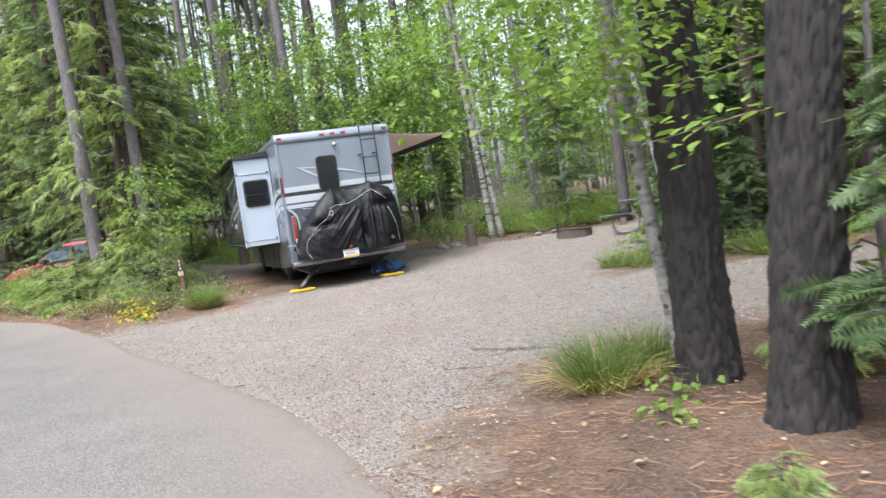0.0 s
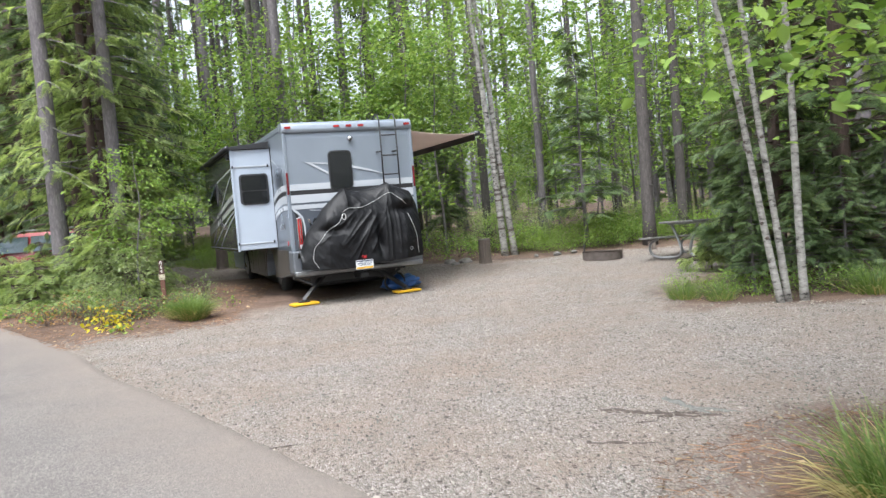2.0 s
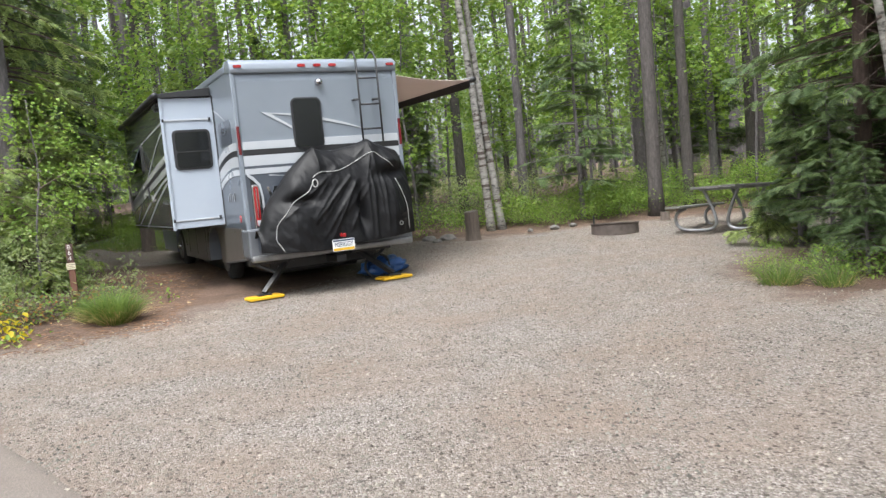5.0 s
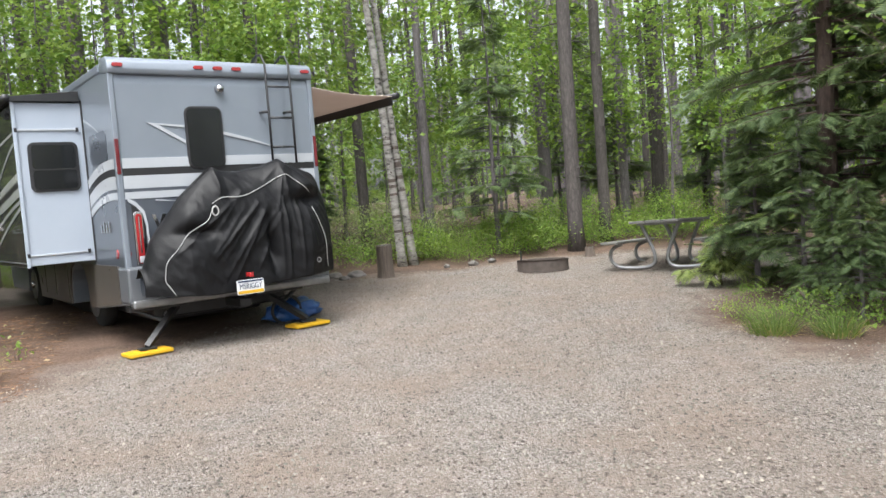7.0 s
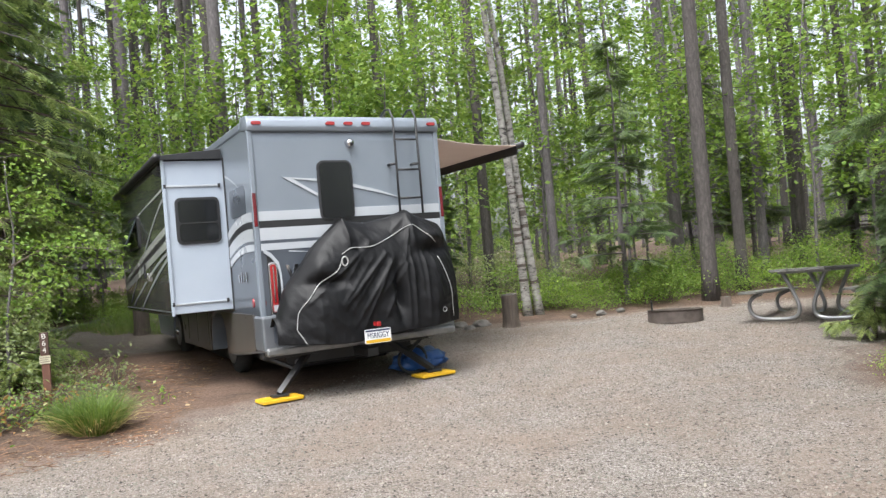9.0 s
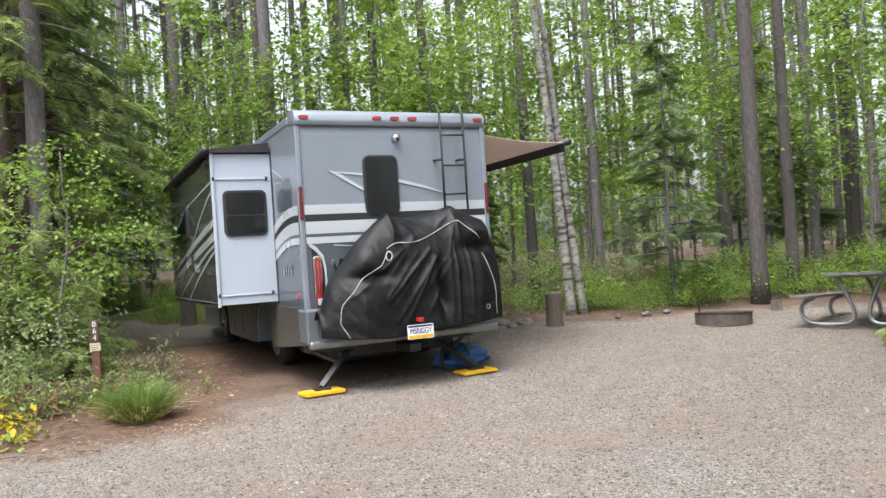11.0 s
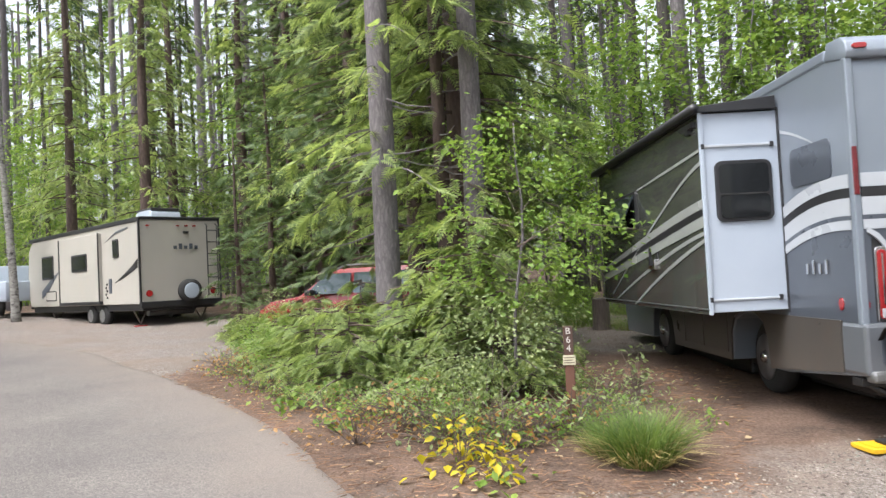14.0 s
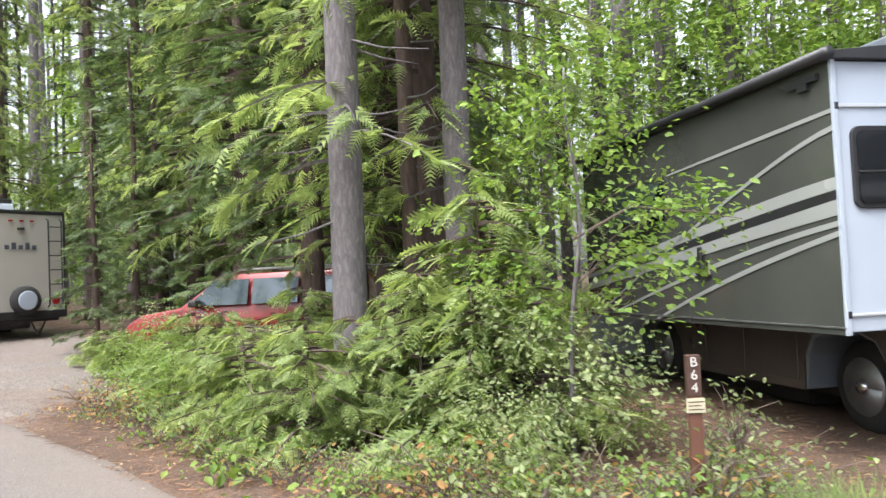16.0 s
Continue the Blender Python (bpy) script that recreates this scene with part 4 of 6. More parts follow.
    bands = [("line", [(1.55, 2.65), (2.5, 2.6), (3.88, 2.52)], [(1.55, 2.62), (2.5, 2.57), (3.88, 2.505)], SWOOSH),
             ("line", [(1.55, 2.53), (2.9, 2.15), (5.42, 1.19)], [(1.55, 2.49), (2.9, 2.12), (5.42, 1.17)], SWOOSH),
             ("band", [(1.55, 2.16), (3.1, 1.98), (5.96, 1.55)], [(1.55, 2.07), (3.1, 1.89), (5.96, 1.5)], SWOOSH),
             ("band", [(1.55, 2.07), (3.1, 1.89), (5.96, 1.5)], [(1.55, 2.0), (3.1, 1.81), (5.96, 1.45)], BLACK),
             ("band", [(1.55, 2.0), (3.1, 1.81), (5.96, 1.45)], [(1.55, 1.89), (3.1, 1.71), (5.96, 1.36)], SWOOSH),
             ("line", [(1.55, 1.85), (3.1, 1.6), (5.19, 1.12)], [(1.55, 1.81), (3.1, 1.56), (5.19, 1.1)], SWOOSH),
             ("line", [(1.55, 1.78), (2.9, 1.47), (4.24, 1.06)], [(1.55, 1.74), (2.9, 1.43), (4.16, 1.06)], SWOOSH)]
    for name, hi, lo, mt in bands:
        part("paint_" + name, strip_on_side(hi, lo, u), mt, s, "black swoosh" if mt is BLACK else "pale swoosh")
    part("bottom_rail", box(-0.715, -0.68, 1.53, 5.98, 1.085, 1.1, 0.003), STEEL, s)
    part("edge_trim", box(-0.712, -0.675, 1.525, 1.552, 1.04, 3.0, 0.004), WHITE, s)
    part("edge_trim", box(0.012, 0.03, 1.52, 1.55, 1.04, 3.02, 0.006), BLACK, s, "black rubber edge seal")
    part("trim_rail", box(-0.69, -0.03, 1.535, 1.552, 2.655, 2.68, 0.004), STRIPE, s)
    part("trim_rail", box(-0.69, -0.03, 1.535, 1.552, 1.17, 1.19, 0.004), STRIPE, s)
    for z in (2.66, 1.18):
        for uu in (-0.7, -0.06):
            part("trim_clip", box(uu, uu + 0.03, 1.522, 1.55, z - 0.02, z + 0.03, 0.003), BLACK, s)
    w = part("end_window", prism(rounded(-0.585, -0.06, 1.93, 2.52, 0.07), 1.525, 1.552, "y", 0.006), BLACK, s, "black framed sliding window")
    part("pane", prism(rounded(-0.55, -0.095, 2.2, 2.485, 0.045), 1.518, 1.53, "y"), DARK_GLASS, w)
    part("pane", prism(rounded(-0.55, -0.095, 1.965, 2.185, 0.045), 1.514, 1.53, "y"), DARK_GLASS, w)
    part("glazing_bar", box(-0.55, -0.095, 1.51, 1.53, 2.185, 2.2, 0.002), RUBBER, w)
    w2 = part("outer_window", prism(rounded(3.88, 5.0, 2.02, 2.52, 0.06), -0.725, -0.7, "x", 0.005), BLACK, s, "black framed window, tilted open")
    part("pane", prism(rounded(3.93, 4.95, 2.06, 2.48, 0.04), -0.73, -0.722, "x"), DARK_GLASS, w2)
    sash = part("tilted_sash", prism([(-0.73, 2.48), (-0.9, 2.08), (-0.885, 2.075), (-0.72, 2.47)], 3.98, 4.9, "y"), DARK_GLASS, w2, "tilted open glass sash")
    sash.data.materials[0] = CAR_GLASS
    lat = part("outlet_box", box(-0.74, -0.7, 3.16, 3.4, 1.5, 1.62, 0.01), CHROME, s, "bright outlet cover")
    part("latch", box(-0.76, -0.735, 3.26, 3.31, 1.55, 1.76, 0.006), BLACK, lat)
    part("vent", prism([(1.65, 2.93), (2.05, 2.93), (1.95, 2.87), (1.85, 2.87), (1.85, 2.83), (1.75, 2.83), (1.75, 2.88), (1.65, 2.88)], -0.74, -0.7, "x"), BLACK, s, "black bracket under the topper")
    # cloth topper over the slide-out with its roller
    top = part("topper", prism([(0.0, 3.13), (0.0, 3.0), (-0.74, 2.995), (-0.76, 3.05)], 1.5, 6.05, "y", 0.006), BLACK, s, "black cloth topper")
    part("roller", tube([(-0.76, 1.47, 3.03), (-0.76, 6.08, 3.03)], 0.045, 12), BLACK, top, smooth=True)
    return s


def ladder():
    rail = lambda u: tube([(u, 0.3, 3.25), (u, 0.1, 3.33), (u, -0.02, 3.31), (u, -0.1, 3.2), (u, -0.105, 2.6), (u, -0.1, 2.05)], 0.014, 8)
    l = part("ladder", rail(1.72), BLACK, RV, "black tubular rear ladder", True)
    part("rail", rail(2.02), BLACK, l, smooth=True)
    for z in (2.94, 2.58, 2.24):
        part("rung", tube([(1.72, -0.1, z), (2.02, -0.1, z)], 0.013, 8), BLACK, l, smooth=True)
    for u, d in ((1.72, -0.06), (2.02, -0.06)):
        part("standoff", tube([(u + d, 0.0, 2.65), (u + d, -0.06, 2.65), (u, -0.1, 2.65)], 0.016, 8), BLACK, l, smooth=True)


def stabiliser(u, foot_u, foot_v, foot_z):
    j = part("stabiliser_jack", tube([(u, 0.15, 0.56), (foot_u, foot_v, foot_z + 0.08)], [0.046, 0.042], 4), BLACK, RV, "black folding stabiliser leg")
    s = 1 if foot_u > u else -1
    part("brace", tube([(foot_u + s * 0.06, 0.15, 0.56), (u + (foot_u - u) * 0.42, 0.15 + (foot_v - 0.15) * 0.42, 0.39)], 0.024, 6), BLACK, j)
    part("mount", box(min(u, foot_u) - 0.1, max(u, foot_u) + 0.1, 0.08, 0.22, 0.53, 0.6, 0.008), BLACK, j)
    part("foot", box(foot_u - 0.09, foot_u + 0.09, foot_v - 0.06, foot_v + 0.06, foot_z + 0.05, foot_z + 0.075, 0.006), BLACK, j)


def awning():
    n = 12
    us, vs = np.linspace(2.36, 3.92, n), np.linspace(0.5, 5.0, 16)
    U, Vv = np.meshgrid(us, vs)
    t = (U - 2.36) / 1.56
    Z = 3.1 - 0.14 * t - 0.05 * np.sin(math.pi * t)
    V = np.concatenate([np.stack([U, Vv, Z], -1).reshape(-1, 3), np.stack([U, Vv, Z - 0.008], -1).reshape(-1, 3)])
    q = np.arange(n * 16).reshape(16, n)
    F = [(q[i, j], q[i, j + 1], q[i + 1, j + 1], q[i + 1, j]) for i in range(15) for j in range(n - 1)]
    F += [tuple(k + n * 16 for k in f[::-1]) for f in F]
    a = part("awning", (V, F), AWNING, RV, "brown cloth awning rolled out over the door side", True)
    part("roller", tube([(3.92, 0.46, 2.96), (3.92, 5.04, 2.96)], 0.045, 12), BLACK, a, "black awning roller", True)
    part("light_strip", box(3.9, 3.94, 0.5, 5.0, 2.885, 2.9, 0.003), WHITE, a)
    part("valance", box(3.86, 3.87, 0.5, 5.0, 2.83, 2.94, 0.002), BLACK, a)
    part("case", box(2.34, 2.42, 0.45, 5.05, 3.06, 3.14, 0.02), SILVER, a)


def bike_cover():
    """A dark cloth cover tied over bicycles on the rear carrier: a sagging skin with folds running down from two humps."""
    top_u = [0.1, 0.2, 0.3, 0.54, 0.75, 0.92, 1.02, 1.2, 1.5, 1.73, 1.82, 1.98, 2.14, 2.24, 2.3]
    top_z = [1.0, 1.28, 1.42, 1.72, 1.9, 2.04, 1.99, 1.97, 2.02, 2.1, 2.04, 1.98, 1.92, 1.7, 1.3]
    low = lambda u: 0.72 - 0.06 * math.exp(-((u - 0.8) / 0.5) ** 2) + 0.05 * max(0, u - 1.6)
    nu, nz = 190, 96
    # creases as (from, to, height, width): fans below the two humps, slanting pulls on the left, upright ones on the right
    creases = []
    def crease(u0, z0, u1, z1, amp, wid):
        creases.append((Vector((u0, z0)), Vector((u1 - u0, z1 - z0)), amp, wid))
    crease(0.91, 2.03, 0.92, 1.72, 0.06, 0.035)
    crease(0.92, 2.02, 1.28, 1.84, 0.03, 0.025)
    crease(0.92, 2.02, 1.15, 1.78, 0.03, 0.025)
    crease(0.9, 2.0, 0.45, 1.55, 0.035, 0.04)
    crease(1.69, 2.06, 1.48, 1.86, 0.035, 0.025)
    crease(1.7, 2.06, 2.02, 1.82, 0.045, 0.03)
    crease(1.68, 2.05, 1.7, 1.68, 0.05, 0.03)
    crease(1.68, 2.0, 1.58, 1.56, 0.03, 0.02)
    jit = lambda s: s * float(rng.normal())
    for k in range(8):
        a, b = 1.1 + 0.07 * k + jit(0.03), 0.32 + 0.11 * k + jit(0.06)
        s0, s1 = max(0.0, 0.1 + jit(0.15)), min(1.0, 0.75 + jit(0.2))
        z0, z1 = 1.72 - 0.03 * k, 0.98 - 0.035 * k + jit(0.05)
        crease(a + (b - a) * s0, z0 + (z1 - z0) * s0, a + (b - a) * s1, z0 + (z1 - z0) * s1, 0.012 + 0.014 * abs(jit(1)), 0.02 + 0.008 * abs(jit(1)))
    crease(1.38, 1.5, 0.96, 0.78, 0.03, 0.03)
    for k, u0 in enumerate((1.56, 1.63, 1.72, 1.8, 1.87, 1.95)):
        crease(u0 + jit(0.02), 1.6 + jit(0.05), u0 - 0.05 + 0.03 * k + jit(0.05), 0.95 + jit(0.15), 0.008 + 0.014 * abs(jit(1)), 0.018)
    crease(1.98, 1.02, 2.2, 1.1, 0.02, 0.02)
    crease(1.95, 0.95, 2.2, 0.98, 0.02, 0.02)

    def relief(u, z):
        q, out = Vector((u, z)), 0.0
        for a, d, amp, wid in creases:
            k = (q - a).dot(d) / d.dot(d)
            kk = min(1.0, max(0.0, k))
            dist = (q - a - d * kk).length
            if dist < wid * 5:
                out += amp * math.exp(-dist / wid) * (0.35 + 0.65 * math.sin(math.pi * min(1, max(0.12, kk))))
        return out
    hollow = lambda u, z, cu, cz, su, sz: math.exp(-((u - cu) / su) ** 2 - ((z - cz) / sz) ** 2)
    V = []
    for i in range(nu):
        fu = i / (nu - 1)
        u = 0.06 + 2.2 * fu
        zt = float(np.interp(u, top_u, top_z))
        zb = low(u)
        for j in range(nz):
            f = j / (nz - 1)
            # f runs up the front, over the ridge and down behind
            if f < 0.8:
                k = f / 0.8
                z = zb + (zt - zb) * k
                depth = 0.17 + 0.36 * (1 - k ** 2.4) ** 0.5 * (0.5 + 0.5 * min(1, 5 * fu) * min(1, 6 * (1 - fu)))
                soft_ = min(1.0, 6 * (1 - k))
            else:
                k = (f - 0.8) / 0.2
                z = zt - (zt - zb) * 0.35 * k
                depth, soft_ = 0.17 - 0.1 * k, 0.0
            fold = relief(u, z) + 0.02 * noise.noise(Vector((u * 2.6, z * 2.6, 1.0))) + 0.012 * noise.noise(Vector((u * 7 + z * 5, z * 5 - u * 2, 2.0))) + 0.006 * noise.noise(Vector((u * 17, z * 15 + u * 8, 3.0)))
            fold += 0.07 * hollow(u, z, 0.5, 1.55, 0.36, 0.16) - 0.09 * hollow(u, z, 0.62, 1.33, 0.2, 0.06)
            fold += 0.10 * hollow(u, z, 2.0, 1.78, 0.2, 0.1) - 0.08 * hollow(u, z, 1.92, 1.6, 0.16, 0.06)
            fold += 0.06 * hollow(u, z, 0.6, 1.0, 0.33, 0.3) + 0.05 * hollow(u, z, 1.95, 1.1, 0.22, 0.35)
            fold -= 0.13 * hollow(u, z, 1.46, 1.12, 0.06, 0.24) + 0.05 * hollow(u, z, 1.3, 1.9, 0.14, 0.08)
            fold *= 0.35 + 0.65 * soft_
            V.append((u + 0.15 * fold, -(depth + fold), z))
    F = [(i * nz + j, (i + 1) * nz + j, (i + 1) * nz + j + 1, i * nz + j + 1) for i in range(nu - 1) for j in range(nz - 1)]
    c = part("cover", (np.array(V), F), CLOTH, None, smooth=True)
    c.name = "bicycle_cover"
    c.matrix_world = RV.matrix_world
    tagged(c, "wrinkled black cloth cover tied over bicycles behind the motorhome", "bike cover")
    m = c.modifiers.new("cloth", "SOLIDIFY")
    m.thickness = 0.006
    V = np.array(V).reshape(nu, nz, 3)

    def lace(pts, r=0.0055):
        """A cord lying on the cover, through (across, up) shares of its surface."""
        path = []
        for (a0, b0), (a1, b1) in zip(pts[:-1], pts[1:]):
            for k in range(8):
                a, b = a0 + (a1 - a0) * k / 8, b0 + (b1 - b0) * k / 8
                p = V[int(round(a * (nu - 1))), int(round(b * (nz - 1)))]
                path.append(p + np.array([0, -0.012, 0.0]))
        path = np.array(path)
        for _ in range(3):
            path[1:-1] = (path[:-2] + path[1:-1] * 2 + path[2:]) / 4
        return tube(path, r, 6)
    part("cord", lace([(0.12, 0.0), (0.08, 0.2), (0.1, 0.42), (0.2, 0.5), (0.3, 0.52), (0.34, 0.58)]), PIPING, c, "pale tie cord", True)
    part("cord", lace([(0.34, 0.6), (0.5, 0.62), (0.62, 0.66), (0.73, 0.7), (0.8, 0.66), (0.88, 0.6)]), PIPING, c, "pale tie cord", True)
    part("cord", lace([(0.88, 0.5), (0.93, 0.3), (0.955, 0.0)]), PIPING, c, "pale tie cord", True)
    p = V[int(0.345 * nu), int(0.55 * nz)]
    ring = [(p[0] + 0.035 * math.cos(a), p[1] - 0.02, p[2] + 0.05 * math.sin(a)) for a in np.linspace(0, 6.28, 14)]
    part("cord_loop", tube(ring, 0.009, 6, False), PIPING, c, "pale cord loop", True)
    p = V[int(0.87 * nu), 10]
    ring = [(p[0] + 0.025 * math.cos(a), p[1] - 0.012, p[2] + 0.025 * math.sin(a)) for a in np.linspace(0, 6.28, 14)]
    part("eyelet", tube(ring, 0.007, 6, False), STEEL, c, "metal eyelet")


def text_on(name, body, size, m, mat, parent, depth=0.002, spacing=1.0, x_scale=1.0):
    cu = bpy.data.curves.new(name, "FONT")
    cu.body, cu.size, cu.extrude, cu.align_x, cu.align_y, cu.space_character = body, size, depth, "CENTER", "CENTER", spacing
    tmp = new(name, cu)
    me = bpy.data.meshes.new_from_object(tmp.evaluated_get(bpy.context.evaluated_depsgraph_get()))
    bpy.data.objects.remove(tmp)
    me.materials.clear()
    me.materials.append(mat)
    ob = new(name, me)
    ob.parent = parent
    ob.matrix_basis = m @ Matrix.Diagonal((x_scale, 1, 1, 1))
    return ob


def plate():
    u, v, z = 1.06, -0.68, 0.715
    p = part("licence_plate", prism(rounded(u - 0.152, u + 0.152, z - 0.077, z + 0.077, 0.015), v, v + 0.008, "y"), PLATE_WHITE, RV, "white and yellow licence plate")
    part("yellow_band", box(u - 0.143, u + 0.143, v - 0.003, v + 0.002, z - 0.07, z - 0.037, 0.001), YELLOW, p)
    part("blue_band", box(u - 0.143, u + 0.143, v - 0.003, v + 0.002, z + 0.05, z + 0.07, 0.001), NAVY, p)
    text_on("lettering", "MSRIGGY", 0.085, pose(u, v - 0.004, z + 0.006, 90, 0, 0), NAVY, p, x_scale=0.72)
    part("plate_holder", box(u - 0.1, u + 0.1, v + 0.008, -0.1, z - 0.06, z - 0.02, 0.01), BLACK, p)
    part("plate_lamp", box(u - 0.005, u + 0.045, v - 0.01, v + 0.1, z + 0.1, z + 0.15, 0.008), RED_LENS, RV, "small red lamp above the plate")


rv_body()
slide_out()
ladder()
awning()
for u, v, r in ((0.17, 2.17, 0.37), (0.0, 5.2, 0.36)):
    wheel(u, v, r)
for u, v, r in ((W - 0.25, 2.17, 0.37), (W - 0.25, 5.32, 0.36)):
    wheel(u, v, r)
bike_cover()
plate()


for u, fu, fv in ((0.54, 0.1, -0.08), (1.55, 1.95, -0.16)):
    x, y = rv_point(fu, fv)
    stabiliser(u, fu, fv, at(x, y))
    pad = part("jack_pad", prism(rounded(-0.24, 0.24, -0.15, 0.15, 0.03), 0.0, 0.035, "z", 0.006), YELLOW)
    pad.matrix_world = pose(x, y, at(x, y, 0.012), 0, 0, 24)
    tagged(pad, "yellow plastic block under the stabiliser foot", "jack pad", "jack pads")
    for k in range(3):
        part("pad_rib", box(-0.19 + 0.14 * k, -0.09 + 0.14 * k, -0.11, 0.11, 0.034, 0.042, 0.003), YELLOW, pad)
# step and lifted storage flap on the door side
part("storage_flap", prism([(W, 1.42), (W + 0.42, 1.3), (W + 0.41, 1.27), (W, 1.39)], 1.0, 1.9, "y"), SILVER, RV, "open storage flap")


def tarp_bundle():
    bm = bmesh.new()
    bmesh.ops.create_icosphere(bm, subdivisions=4, radius=1)
    for v in bm.verts:
        k = 1 + 0.35 * noise.noise(v.co * 2.2) + 0.14 * noise.noise(v.co * 6)
        v.co = Vector((v.co.x * 0.36 * k, v.co.y * 0.24 * k, max(-0.1, v.co.z * 0.16 * k)))
    x, y = rv_point(2.05, 0.4)
    t = part("hose_bag", bm, BLUE_TARP, smooth=True)
    t.matrix_world = pose(x, y, at(x, y, 0.11), 0, 0, 25)
    tagged(t, "crumpled blue bag with a black hose on the gravel", "bag")
    ring = [(-0.22 + 0.2 * math.cos(a), -0.2, 0.06 + 0.17 * math.sin(a)) for a in np.linspace(0, 6.28, 20)]
    part("hose", tube(ring, 0.02, 7, False), RUBBER, t, "black coiled hose", True)


tarp_bundle()

# ---- trees with a place of their own ----
def plated_trunk(x, y, r, lean, label):
    """A thick old trunk: bark plates raised between deep furrows."""
    sides, rings, height = 84, 150, 7.0
    V, plate_share = [], []
    seed = x * 7.3
    for i in range(rings):
        h = height * (i / (rings - 1)) ** 1.35
        rr = r * (1 - 0.035 * h) * (1 + 0.32 * math.exp(-h / 0.22) + 0.08 * math.exp(-h / 0.8))
        for j in range(sides):
            a = 2 * math.pi * j / sides
            lobes = 1 + 0.07 * math.exp(-h / 0.3) * math.sin(5 * a + seed) + 0.03 * math.sin(2 * a + seed + h * 0.6)
            q = Vector((math.cos(a) * r * 15, math.sin(a) * r * 15, h * 4.6 + seed))
            q += 0.7 * noise.noise_vector(q * 0.8)
            d = noise.voronoi(q * 1.6)[0]
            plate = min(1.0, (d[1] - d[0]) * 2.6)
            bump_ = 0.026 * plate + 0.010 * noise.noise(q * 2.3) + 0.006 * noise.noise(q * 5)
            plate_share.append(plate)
            V.append((lean[0] * h + (rr * lobes + bump_) * math.cos(a), lean[1] * h + (rr * lobes + bump_) * math.sin(a), h - 0.1))
    ii = np.arange(sides * rings).reshape(rings, sides)
    nxt = np.roll(ii, -1, 1)
    F = np.stack([ii[:-1], nxt[:-1], nxt[1:], ii[1:]], -1).reshape(-1, 4)
    t = thing("pine_tree", pose(x, y, at(x, y)), label, "tree", "old pines beside the road")
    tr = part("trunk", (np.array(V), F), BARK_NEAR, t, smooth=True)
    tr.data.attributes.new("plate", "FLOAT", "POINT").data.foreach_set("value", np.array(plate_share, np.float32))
    top, path = trunk_geo(13, r * 0.78, 0.08, (0, 0), 0.05, 8, 12, 0)
    top = (top[0] + np.array([lean[0] * 6.8, lean[1] * 6.8, 6.7]), top[1])
    part("upper_trunk", top, BARK, t, smooth=True)
    li, fo = evergreen_boughs(9.5, 19, 2.2, 0.4, 70, FIR_T, 0.6, 0.25, 0.2, 9, (lean[0] * 7, lean[1] * 7))
    tagged(part("branchwork", li, BARK, t), kind="stuff")
    tagged(part("crown", fo, PINE, t), kind="stuff")


plated_trunk(1.67, 5.36, 0.172, (0.0, 0.0), "thick old pine trunk with dark furrowed bark")
plated_trunk(1.81, 4.2, 0.175, (0.09, 0.0), "thick old pine trunk with dark plated bark and an orange scar")


def birch(x, y, r, height, lean, crown, label="slim white birch with dark bark scars", z_low=2.4, size=0.085, group="birches", mat=LEAF_LIME, z_high=7.0, shift=(0, 0)):
    geo, path = trunk_geo(height, r, r * 0.35, lean, 0.1, 16, 12, 0.25)
    t = thing("birch_tree", pose(x, y, at(x, y)), label, "tree", group)
    part("trunk", geo, BIRCH, t, smooth=True)
    for k in range(9 if r > 0.082 else 0):
        z = rng.uniform(0.15, 2.6)
        i = int(np.searchsorted(path[:, 2], z)) - 1
        p = path[i] + (path[i + 1] - path[i]) * (z - path[i][2]) / (path[i + 1][2] - path[i][2])
        w = float(np.interp(z, path[:, 2], np.linspace(r, r * 0.35, len(path)))) + 0.006
        hh = rng.uniform(0.02, 0.07)
        part("bark_band", tube([p, p + (lean[0] * hh, lean[1] * hh, hh)], [w, w * 0.985], 12), ROOT_BARK, t, "dark peeled band")
    for k in range(14):
        z = rng.uniform(0.2, height * 0.45)
        i = int(np.searchsorted(path[:, 2], z)) - 1
        p = path[i] + (path[i + 1] - path[i]) * (z - path[i][2]) / (path[i + 1][2] - path[i][2])
        w = np.interp(z, path[:, 2], np.linspace(r, r * 0.4, len(path)))
        a = rng.uniform(0, 6.28)
        part("bark_scar", tube([p + np.array([math.cos(a), math.sin(a), 0]) * w * 0.75, p + np.array([math.cos(a), math.sin(a), 0.1]) * w * 1.12], [0.03, 0.018], 7), ROOT_BARK, t)
    n, per, rad = crown
    i = len(path) // 2
    li, fo = leaf_clumps(n, per, z_low, z_high, rad, size, LEAF_T, 0.5, (path[i][0] + shift[0], path[i][1] + shift[1]), 0.32)
    tagged(part("branchwork", li, TWIG, t), kind="stuff")
    tagged(part("crown", fo, mat, t), kind="stuff")


birch(1.58, 5.6, 0.055, 9, (-0.083, 0.0), (80, 40, 0.7), "leaning white birch with low lime-green leaves", 1.85, 0.075, z_high=4.2, shift=(-0.32, -0.4))
birch(3.6, 12.0, 0.048, 9, (-0.15, 0.03), (26, 30, 1.6), z_low=2.6)
birch(3.71, 12.05, 0.047, 10, (-0.08, 0.03), (22, 30, 1.5), z_low=2.8)
birch(3.9, 12.0, 0.053, 10, (-0.008, 0.02), (24, 30, 1.6), z_low=2.8)
birch(1.32, 21.5, 0.088, 12, (-0.055, 0.0), (40, 30, 1.8), "white birch with peeling scarred bark", 4.5)
